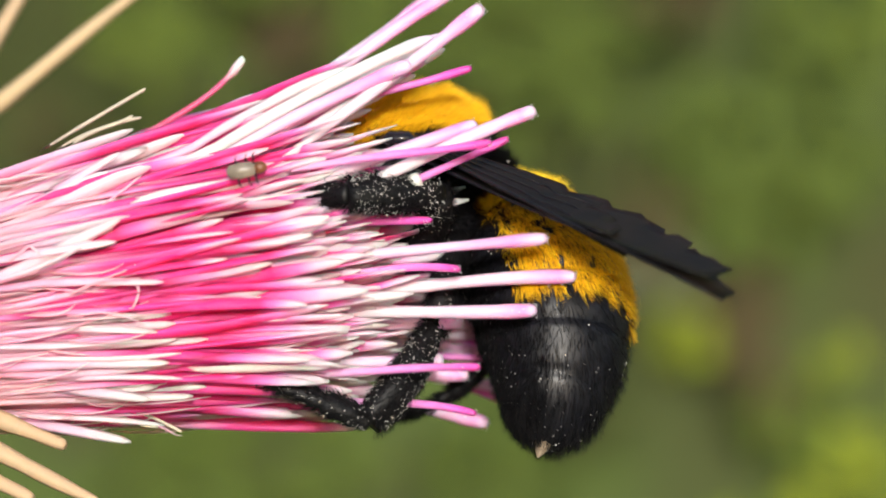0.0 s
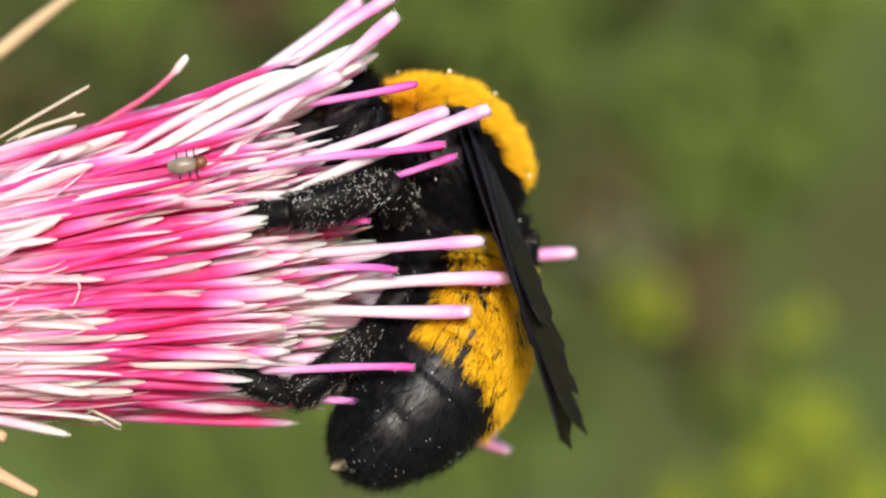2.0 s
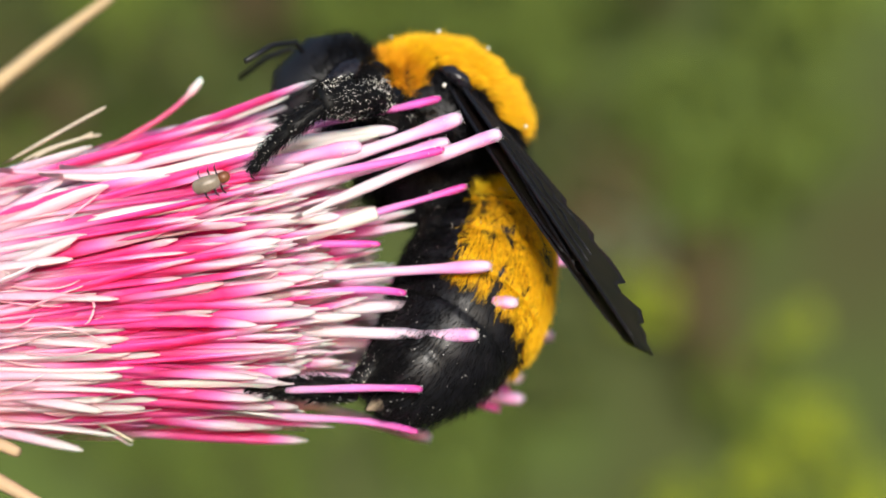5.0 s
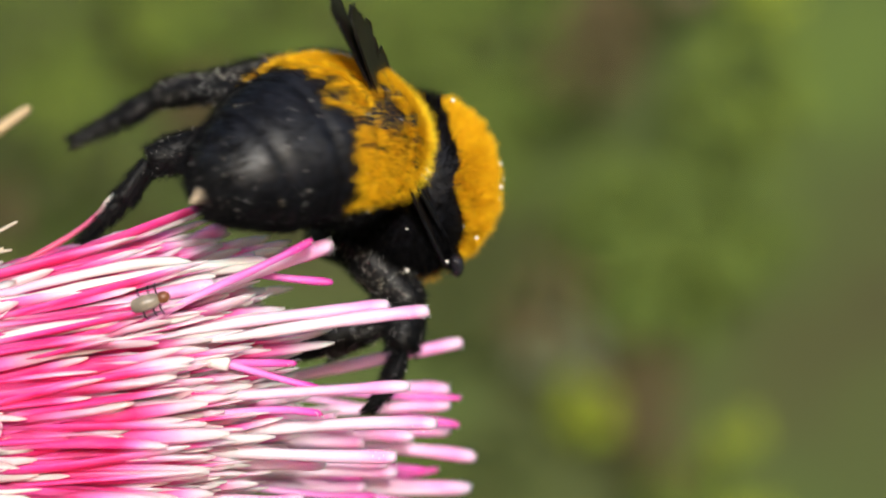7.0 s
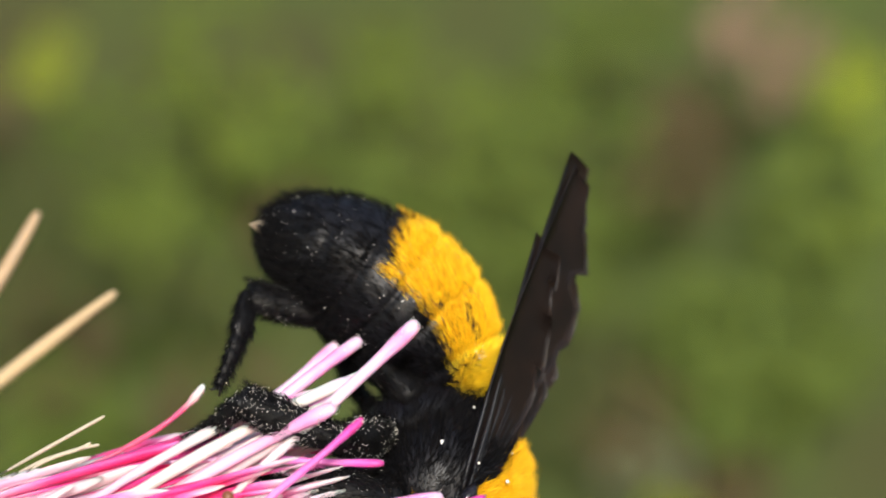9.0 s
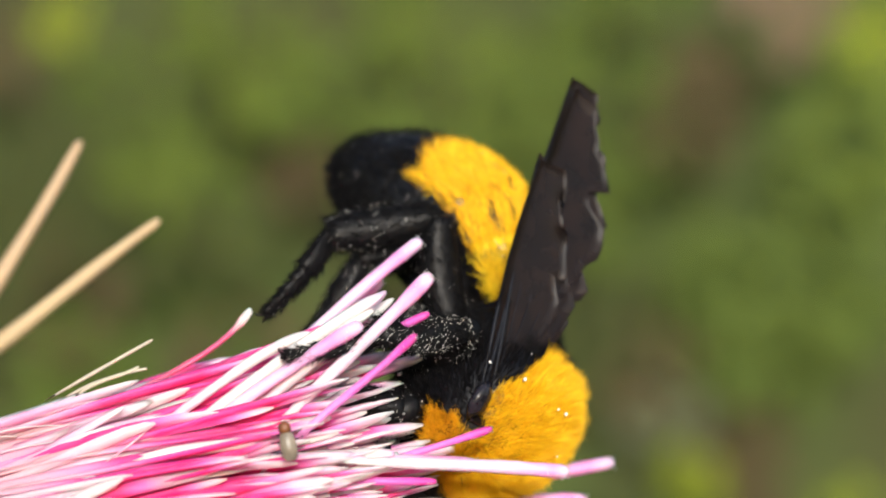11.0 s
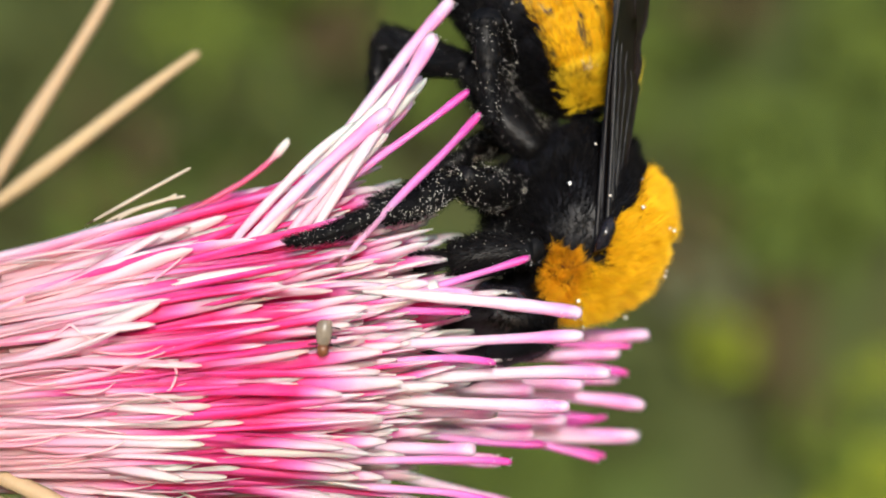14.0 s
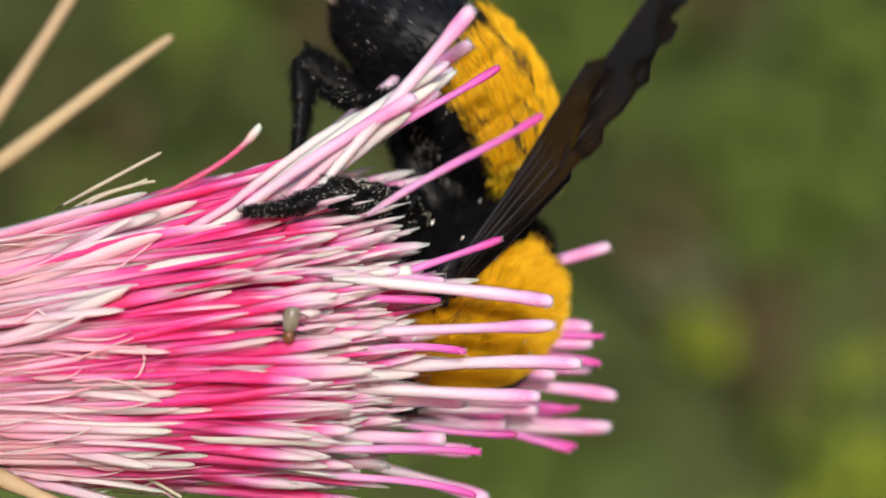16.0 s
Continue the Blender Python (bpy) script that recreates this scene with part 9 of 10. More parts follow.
    walk(pushed[8], [
        (0, pose(0.014608, -0.001857, 0.007240, -0.00, -21.18, -7.96)),
        (0.5, pose(0.014839, -0.001833, 0.007391, 0.04, -21.47, -8.07)),
        (1, pose(0.014446, -0.001864, 0.007084, -0.14, -19.01, -7.53)),
        (1.5, pose(0.015994, -0.001739, 0.007944, 0.16, -17.58, -8.50)),
        (2, pose(0.014432, -0.001883, 0.007100, -0.10, -21.03, -7.72)),
        (2.5, pose(0.013532, -0.002069, 0.007232, -0.55, -6.36, -5.83)),
        (3, pose(0.014048, -0.001990, 0.007264, -0.47, -9.98, -6.38)),
        (3.5, pose(0.013514, -0.001991, 0.007066, -0.49, -9.83, -6.26)),
        (6, pose(0.014759, -0.001910, 0.007312, -0.17, -15.92, -7.73)),
        (6.5, pose(0.015959, -0.001788, 0.008060, 0.23, -22.50, -8.92)),
        (7, pose(0.012381, -0.002143, 0.006668, -0.68, -12.28, -5.91)),
        (7.5, pose(0.013575, -0.002195, 0.006747, -0.67, -19.23, -5.93)),
        (8, pose(0.013375, -0.002057, 0.006099, -0.01, -29.65, -7.53)),
        (8.5, pose(0.012587, -0.002100, 0.005843, -0.07, -33.89, -7.42)),
        (9, pose(0.012996, -0.001947, 0.006547, 0.26, -27.37, -8.06)),
        (9.5, pose(0.012754, -0.001996, 0.005950, 0.16, -30.25, -7.86)),
        (12, pose(0.013458, -0.001884, 0.006109, 0.85, -35.50, -9.12)),
        (12.5, pose(0.013978, -0.001876, 0.006711, 1.34, -38.98, -9.93)),
        (13, pose(0.013504, -0.001953, 0.005988, 0.70, -38.05, -8.91)),
        (13.5, pose(0.014003, -0.001905, 0.006466, 0.98, -39.33, -9.34)),
        (14, pose(0.014453, -0.001910, 0.006696, 1.22, -43.02, -9.72)),
        (14.5, pose(0.015380, -0.001864, 0.007675, 1.43, -40.95, -10.03)),
        (15, pose(0.014817, -0.001919, 0.006927, 1.07, -40.01, -9.46)),
        (15.5, pose(0.015090, -0.001913, 0.007333, 0.93, -40.54, -9.25)),
        (16, pose(0.015448, -0.001864, 0.007774, 0.42, -32.61, -8.39)),
    ])
    walk(pushed[9], [
        (0, pose(0.014794, -0.003226, 0.006201, 0.00, -29.56, 3.07)),
        (0.5, pose(0.015107, -0.003183, 0.006422, 0.09, -29.62, 2.88)),
        (1, pose(0.014846, -0.003145, 0.006133, 0.25, -25.37, 2.55)),
        (1.5, pose(0.016023, -0.003111, 0.006772, 0.37, -24.60, 2.27)),
        (2, pose(0.014526, -0.003227, 0.005980, 0.03, -29.71, 3.00)),
        (2.5, pose(0.014466, -0.003207, 0.006342, 0.12, -11.46, 2.74)),
        (3, pose(0.014622, -0.003246, 0.006356, 0.09, -14.51, 2.90)),
        (3.5, pose(0.014095, -0.003191, 0.006150, 0.17, -14.76, 2.59)),
        (6, pose(0.014095, -0.003326, 0.005980, -0.03, -21.93, 3.22)),
        (6.5, pose(0.015735, -0.003155, 0.006908, 0.21, -29.98, 2.66)),
        (7, pose(0.012946, -0.003239, 0.005902, 0.07, -19.07, 3.01)),
        (7.5, pose(0.014642, -0.003254, 0.006214, -0.11, -24.98, 3.48)),
        (8, pose(0.013661, -0.003358, 0.005163, -0.51, -37.12, 4.25)),
        (8.5, pose(0.013758, -0.003289, 0.005309, -0.44, -38.51, 4.14)),
        (9, pose(0.013604, -0.003283, 0.005537, -0.25, -36.53, 3.82)),
        (9.5, pose(0.013292, -0.003326, 0.005039, -0.39, -37.54, 4.05)),
        (12, pose(0.013896, -0.003172, 0.005037, 0.10, -42.67, 3.29)),
        (12.5, pose(0.014501, -0.003253, 0.005985, -0.58, -46.18, 4.26)),
        (13, pose(0.013963, -0.003256, 0.005192, -0.35, -43.24, 3.94)),
        (13.5, pose(0.014721, -0.003171, 0.005860, -0.09, -45.27, 3.57)),
        (14, pose(0.014996, -0.003186, 0.006090, -0.29, -48.90, 3.84)),
        (14.5, pose(0.015397, -0.003199, 0.006587, -0.21, -47.37, 3.74)),
        (15, pose(0.014809, -0.003203, 0.005686, -0.12, -46.21, 3.61)),
        (15.5, pose(0.015138, -0.003243, 0.006236, -0.21, -45.77, 3.74)),
        (16, pose(0.015681, -0.003199, 0.006944, 0.16, -37.89, 3.18)),
    ])
    walk(pushed[10], [
        (0, pose(0.016404, -0.002023, 0.008033, 0.00, -28.61, 0.17)),
        (0.5, pose(0.016587, -0.002013, 0.008145, 0.03, -29.40, 0.12)),
        (1, pose(0.016039, -0.002090, 0.007778, -0.15, -24.34, 0.52)),
        (1.5, pose(0.017833, -0.001903, 0.008788, 0.24, -22.12, -0.48)),
        (2, pose(0.016265, -0.002066, 0.007925, -0.14, -28.18, 0.42)),
        (2.5, pose(0.014752, -0.002396, 0.007896, -0.57, -5.51, 1.87)),
        (3, pose(0.015548, -0.002233, 0.007950, -0.48, -9.75, 1.18)),
        (3.5, pose(0.014973, -0.002272, 0.007745, -0.51, -10.73, 1.34)),
        (6, pose(0.017160, -0.002037, 0.008314, -0.24, -18.26, 0.25)),
        (6.5, pose(0.017961, -0.001956, 0.008895, -0.03, -32.43, -0.23)),
        (7, pose(0.013860, -0.002497, 0.007223, -1.07, -11.82, 2.50)),
        (7.5, pose(0.014712, -0.002578, 0.007164, -1.20, -20.93, 2.94)),
        (8, pose(0.015121, -0.002267, 0.006845, -0.63, -36.14, 1.76)),
        (8.5, pose(0.013755, -0.002396, 0.006329, -1.03, -35.90, 2.43)),
        (9, pose(0.014564, -0.002138, 0.007328, -0.18, -29.53, 0.88)),
        (9.5, pose(0.014361, -0.002190, 0.006681, -0.36, -34.00, 1.22)),
        (12, pose(0.015055, -0.002105, 0.006878, -0.06, -40.46, 0.73)),
        (12.5, pose(0.015607, -0.002037, 0.007368, 0.21, -45.57, 0.33)),
        (13, pose(0.015129, -0.002166, 0.006626, -0.39, -42.69, 1.18)),
        (13.5, pose(0.015415, -0.002147, 0.006941, -0.29, -45.13, 1.05)),
        (14, pose(0.015978, -0.002143, 0.007171, -0.35, -50.24, 1.12)),
        (14.5, pose(0.017260, -0.002052, 0.008498, 0.15, -50.04, 0.47)),
        (15, pose(0.016700, -0.002138, 0.007816, -0.32, -47.29, 1.10)),
        (15.5, pose(0.016945, -0.002104, 0.008148, -0.11, -45.83, 0.81)),
        (16, pose(0.017197, -0.002052, 0.008437, 0.18, -39.28, 0.38)),
    ])
    walk(pushed[11], [
        (0, pose(0.015603, -0.002622, 0.006464, -0.00, -27.63, -3.45)),
        (0.5, pose(0.015933, -0.002599, 0.006707, 0.08, -28.10, -3.63)),
        (1, pose(0.015160, -0.002590, 0.006085, -0.06, -25.81, -3.31)),
        (1.5, pose(0.016560, -0.002504, 0.006882, 0.17, -23.82, -3.87)),
        (2, pose(0.015213, -0.002641, 0.006134, -0.11, -27.11, -3.22)),
        (2.5, pose(0.014382, -0.002766, 0.006343, -0.45, -10.99, -2.19)),
        (3, pose(0.014965, -0.002710, 0.006421, -0.37, -14.77, -2.55)),
        (3.5, pose(0.014206, -0.002691, 0.006140, -0.37, -15.70, -2.55)),
        (6, pose(0.015491, -0.002656, 0.006459, -0.16, -22.43, -3.17)),
        (6.5, pose(0.016314, -0.002546, 0.007031, 0.22, -33.34, -3.98)),
        (7, pose(0.013108, -0.002812, 0.005632, -0.58, -15.60, -2.08)),
        (7.5, pose(0.014524, -0.002867, 0.005974, -0.63, -23.97, -1.93)),
        (8, pose(0.014492, -0.002788, 0.005494, -0.19, -36.02, -2.81)),
        (8.5, pose(0.014314, -0.002846, 0.005529, -0.27, -38.93, -2.68)),
        (9, pose(0.014611, -0.002728, 0.005790, 0.08, -31.52, -3.28)),
        (9.5, pose(0.014252, -0.002770, 0.005375, -0.05, -35.66, -3.04)),
        (12, pose(0.014415, -0.002623, 0.005018, 0.51, -41.67, -3.94)),
        (12.5, pose(0.015589, -0.002655, 0.006605, 0.88, -43.20, -4.49)),
        (13, pose(0.014715, -0.002714, 0.005387, 0.26, -43.23, -3.59)),
        (13.5, pose(0.015128, -0.002669, 0.005754, 0.50, -45.07, -3.93)),
        (14, pose(0.015432, -0.002658, 0.005981, 0.65, -48.38, -4.13)),
        (14.5, pose(0.016057, -0.002608, 0.006836, 0.76, -46.20, -4.28)),
        (15, pose(0.015382, -0.002621, 0.005753, 0.53, -45.27, -3.97)),
        (15.5, pose(0.015757, -0.002650, 0.006399, 0.39, -44.37, -3.77)),
        (16, pose(0.016329, -0.002608, 0.007168, 0.36, -37.71, -3.71)),
    ])
    walk(pushed[12], [
        (0, pose(0.014322, -0.003858, 0.006401, -0.00, -26.80, -7.03)),
        (0.5, pose(0.014625, -0.003855, 0.006633, 0.04, -27.26, -7.11)),
        (1, pose(0.013384, -0.003926, 0.005764, -0.42, -25.43, -6.08)),
        (1.5, pose(0.015558, -0.003684, 0.006998, 0.28, -23.54, -7.76)),
        (2, pose(0.013888, -0.003914, 0.006029, -0.22, -26.82, -6.60)),
        (2.5, pose(0.011705, -0.004300, 0.005955, -1.13, -10.73, -3.79)),
        (3, pose(0.012831, -0.004081, 0.006090, -0.89, -14.72, -4.90)),
        (3.5, pose(0.011978, -0.004151, 0.005781, -0.99, -14.87, -4.51)),
        (6, pose(0.014977, -0.003811, 0.006681, -0.13, -20.09, -7.36)),
        (6.5, pose(0.015310, -0.003742, 0.007095, 0.06, -28.51, -7.81)),
        (7, pose(0.010847, -0.004431, 0.004854, -1.59, -16.48, -3.53)),
        (7.5, pose(0.011633, -0.004525, 0.005076, -1.71, -22.81, -3.16)),
        (8, pose(0.012905, -0.004145, 0.005221, -0.44, -33.05, -5.87)),
        (8.5, pose(0.012094, -0.004416, 0.004983, -1.10, -36.95, -4.73)),
        (9, pose(0.013247, -0.004084, 0.005467, -0.08, -31.27, -6.53)),
        (9.5, pose(0.012813, -0.004142, 0.005146, -0.26, -33.68, -6.19)),
        (12, pose(0.012861, -0.003983, 0.004812, 0.33, -39.21, -7.19)),
        (12.5, pose(0.014398, -0.003916, 0.006575, 1.52, -41.98, -9.01)),
        (13, pose(0.013127, -0.004082, 0.005060, 0.16, -41.20, -6.97)),
        (13.5, pose(0.013298, -0.004075, 0.005240, 0.13, -42.53, -6.93)),
        (14, pose(0.013653, -0.004021, 0.005415, 0.55, -45.86, -7.53)),
        (14.5, pose(0.014603, -0.003856, 0.006694, 1.25, -44.17, -8.52)),
        (15, pose(0.013842, -0.003930, 0.005542, 0.73, -43.60, -7.77)),
        (15.5, pose(0.014268, -0.003915, 0.006224, 0.73, -42.54, -7.77)),
        (16, pose(0.014717, -0.003856, 0.006851, 0.45, -36.37, -7.32)),
    ])
    walk(pushed[13], [
        (0, pose(0.016043, -0.001669, 0.006889, -0.00, -31.03, -2.98)),
        (0.5, pose(0.016238, -0.001642, 0.007011, 0.09, -31.82, -3.15)),
        (1, pose(0.015965, -0.001701, 0.006820, -0.11, -28.85, -2.76)),
        (1.5, pose(0.017790, -0.001523, 0.007814, 0.39, -26.16, -3.84)),
        (2, pose(0.015944, -0.001702, 0.006817, -0.10, -30.50, -2.81)),
        (2.5, pose(0.014821, -0.001939, 0.006890, -0.65, -10.83, -1.26)),
        (3, pose(0.015343, -0.001834, 0.006907, -0.54, -15.20, -1.79)),
        (3.5, pose(0.014931, -0.001860, 0.006750, -0.56, -16.45, -1.69)),
        (6, pose(0.016250, -0.001723, 0.006981, -0.32, -21.81, -2.43)),
        (6.5, pose(0.017750, -0.001583, 0.007891, 0.33, -35.18, -3.79)),
        (7, pose(0.013744, -0.002051, 0.006311, -0.99, -15.59, -0.76)),
        (7.5, pose(0.014764, -0.002097, 0.006280, -1.06, -25.13, -0.54)),
        (8, pose(0.014623, -0.001914, 0.005578, -0.46, -38.11, -1.68)),
        (8.5, pose(0.013616, -0.001985, 0.005221, -0.70, -38.69, -1.29)),
        (9, pose(0.014196, -0.001787, 0.006066, -0.08, -31.28, -2.38)),
        (9.5, pose(0.013957, -0.001847, 0.005446, -0.26, -36.18, -2.06)),
        (12, pose(0.014938, -0.001727, 0.005895, 0.38, -41.28, -3.07)),
        (12.5, pose(0.015217, -0.001695, 0.006081, 0.70, -47.05, -3.53)),
        (13, pose(0.014793, -0.001794, 0.005524, 0.10, -45.24, -2.70)),
        (13.5, pose(0.015391, -0.001741, 0.006108, 0.44, -45.87, -3.18)),
        (14, pose(0.015866, -0.001741, 0.006313, 0.64, -50.75, -3.44)),
        (14.5, pose(0.016853, -0.001676, 0.007299, 0.98, -50.78, -3.88)),
        (15, pose(0.016312, -0.001761, 0.006666, 0.42, -48.84, -3.15)),
        (15.5, pose(0.016571, -0.001735, 0.007004, 0.46, -47.02, -3.20)),
        (16, pose(0.016825, -0.001676, 0.007298, 0.51, -42.24, -3.28)),
    ])
    walk(pushed[14], [
        (0, pose(0.014674, -0.003789, 0.007880, 0.00, -25.68, 1.04)),
        (0.5, pose(0.014841, -0.003772, 0.007972, 0.04, -26.27, 0.95)),
        (1, pose(0.014576, -0.003829, 0.007786, -0.05, -21.28, 1.17)),
        (1.5, pose(0.016121, -0.003690, 0.008650, 0.19, -20.09, 0.50)),
        (2, pose(0.014610, -0.003820, 0.007841, -0.08, -25.55, 1.20)),
        (2.5, pose(0.013592, -0.004068, 0.007899, -0.32, -4.76, 2.07)),
        (3, pose(0.014161, -0.003960, 0.007918, -0.27, -8.65, 1.67)),
        (3.5, pose(0.013685, -0.003971, 0.007747, -0.27, -8.87, 1.69)),
        (6, pose(0.015203, -0.003839, 0.008072, -0.18, -15.90, 1.28)),
        (6.5, pose(0.016304, -0.003739, 0.008766, -0.01, -26.41, 0.80)),
        (7, pose(0.012573, -0.004144, 0.007413, -0.58, -10.98, 2.55)),
        (7.5, pose(0.013604, -0.004210, 0.007328, -0.68, -18.49, 2.95)),
        (8, pose(0.013470, -0.003997, 0.006723, -0.40, -31.99, 2.29)),
        (8.5, pose(0.012182, -0.004042, 0.006232, -0.46, -32.94, 2.40)),
        (9, pose(0.012697, -0.003855, 0.007265, 0.05, -27.80, 1.41)),
        (9.5, pose(0.012553, -0.003903, 0.006535, -0.09, -30.87, 1.68)),
        (12, pose(0.013442, -0.003831, 0.006868, 0.07, -36.72, 1.40)),
        (12.5, pose(0.013676, -0.003791, 0.007019, 0.15, -41.89, 1.27)),
        (13, pose(0.013456, -0.003884, 0.006525, -0.16, -38.53, 1.76)),
        (13.5, pose(0.013862, -0.003849, 0.006946, -0.04, -40.98, 1.56)),
        (14, pose(0.014444, -0.003865, 0.007196, -0.20, -45.63, 1.80)),
        (14.5, pose(0.015679, -0.003818, 0.008391, -0.07, -45.36, 1.61)),
        (15, pose(0.015183, -0.003893, 0.007827, -0.37, -42.84, 2.05)),
        (15.5, pose(0.015382, -0.003867, 0.008081, -0.19, -42.12, 1.79)),
        (16, pose(0.015622, -0.003818, 0.008334, 0.10, -35.25, 1.31)),
    ])
    walk(pushed[15], [
        (0, pose(0.016156, -0.003354, 0.006871, -0.00, -27.45, -8.45)),
        (0.5, pose(0.016345, -0.003352, 0.006994, 0.02, -27.98, -8.49)),
        (1, pose(0.015561, -0.003456, 0.006489, -0.45, -26.08, -7.47)),
        (1.5, pose(0.017688, -0.003206, 0.007686, 0.37, -23.12, -9.44)),
        (2, pose(0.015970, -0.003412, 0.006720, -0.22, -27.02, -8.05)),
        (2.5, pose(0.013906, -0.003839, 0.006588, -1.33, -10.72, -4.63)),
        (3, pose(0.014922, -0.003613, 0.006669, -1.06, -14.55, -5.89)),
        (3.5, pose(0.014291, -0.003687, 0.006445, -1.16, -15.71, -5.51)),
        (6, pose(0.017147, -0.003334, 0.007245, -0.24, -20.51, -8.45)),
        (6.5, pose(0.017760, -0.003266, 0.007770, 0.45, -32.32, -10.01)),
        (7, pose(0.013158, -0.003975, 0.005726, -1.97, -17.77, -4.34)),
        (7.5, pose(0.013781, -0.004070, 0.005658, -2.12, -25.39, -3.94)),
        (8, pose(0.014736, -0.003648, 0.005598, -0.44, -36.32, -7.19)),
        (8.5, pose(0.013225, -0.003869, 0.005024, -1.30, -36.53, -5.73)),
        (9, pose(0.014374, -0.003527, 0.006035, -0.11, -30.62, -7.89)),
        (9.5, pose(0.014114, -0.003586, 0.005463, -0.28, -35.09, -7.58)),
        (12, pose(0.014710, -0.003485, 0.005624, 0.42, -39.29, -8.74)),
        (12.5, pose(0.015493, -0.003383, 0.006306, 1.65, -44.72, -10.58)),
        (13, pose(0.014779, -0.003555, 0.005376, 0.33, -44.14, -8.69)),
        (13.5, pose(0.014984, -0.003549, 0.005626, 0.33, -43.80, -8.68)),
        (14, pose(0.015535, -0.003523, 0.005829, 0.89, -48.58, -9.46)),
        (14.5, pose(0.016878, -0.003383, 0.007283, 1.70, -47.54, -10.55)),
        (15, pose(0.016264, -0.003490, 0.006524, 0.91, -46.30, -9.46)),
        (15.5, pose(0.016550, -0.003442, 0.006911, 0.91, -45.28, -9.46)),
        (16, pose(0.016780, -0.003383, 0.007187, 0.51, -39.68, -8.88)),
    ])
    walk(pushed[16], [
        (0, pose(0.015678, -0.003930, 0.007827, -0.00, -27.15, -0.22)),
        (0.5, pose(0.015920, -0.003925, 0.007985, 0.01, -27.91, -0.25)),
        (1, pose(0.015210, -0.003948, 0.007445, -0.05, -24.50, -0.12)),
        (1.5, pose(0.016434, -0.003868, 0.008174, 0.11, -23.06, -0.51)),
        (2, pose(0.015418, -0.003957, 0.007613, -0.07, -27.24, -0.08)),
        (2.5, pose(0.014410, -0.004181, 0.007704, -0.35, -5.99, 0.89)),
        (3, pose(0.015157, -0.004076, 0.007780, -0.29, -10.94, 0.47)),
        (3.5, pose(0.014375, -0.004064, 0.007505, -0.28, -10.68, 0.40)),
        (6, pose(0.016323, -0.003948, 0.008064, -0.15, -16.80, -0.13)),
        (6.5, pose(0.016602, -0.003900, 0.008356, -0.06, -26.75, -0.37)),
        (7, pose(0.013365, -0.004207, 0.007103, -0.53, -11.04, 1.05)),
        (7.5, pose(0.014564, -0.004297, 0.007230, -0.64, -19.62, 1.48)),
        (8, pose(0.014766, -0.004082, 0.006965, -0.26, -32.63, 0.63)),
        (8.5, pose(0.013780, -0.004144, 0.006622, -0.47, -37.69, 1.00)),
        (9, pose(0.014221, -0.003978, 0.007392, 0.05, -28.88, 0.03)),
        (9.5, pose(0.014033, -0.004011, 0.006761, -0.04, -32.58, 0.22)),
        (12, pose(0.014259, -0.003945, 0.006450, 0.19, -40.10, -0.16)),
        (12.5, pose(0.015178, -0.003926, 0.007619, 0.29, -44.48, -0.32)),
        (13, pose(0.014679, -0.004009, 0.006632, -0.09, -42.42, 0.24)),
        (13.5, pose(0.014790, -0.003999, 0.006763, -0.04, -44.50, 0.17)),
        (14, pose(0.015325, -0.004007, 0.007046, -0.10, -48.83, 0.24)),
        (14.5, pose(0.016513, -0.003960, 0.008355, 0.15, -48.52, -0.08)),
        (15, pose(0.015929, -0.003989, 0.007496, -0.00, -47.05, 0.12)),
        (15.5, pose(0.016185, -0.003993, 0.007927, -0.02, -45.61, 0.14)),
        (16, pose(0.016621, -0.003960, 0.008468, 0.12, -38.13, -0.07)),
    ])
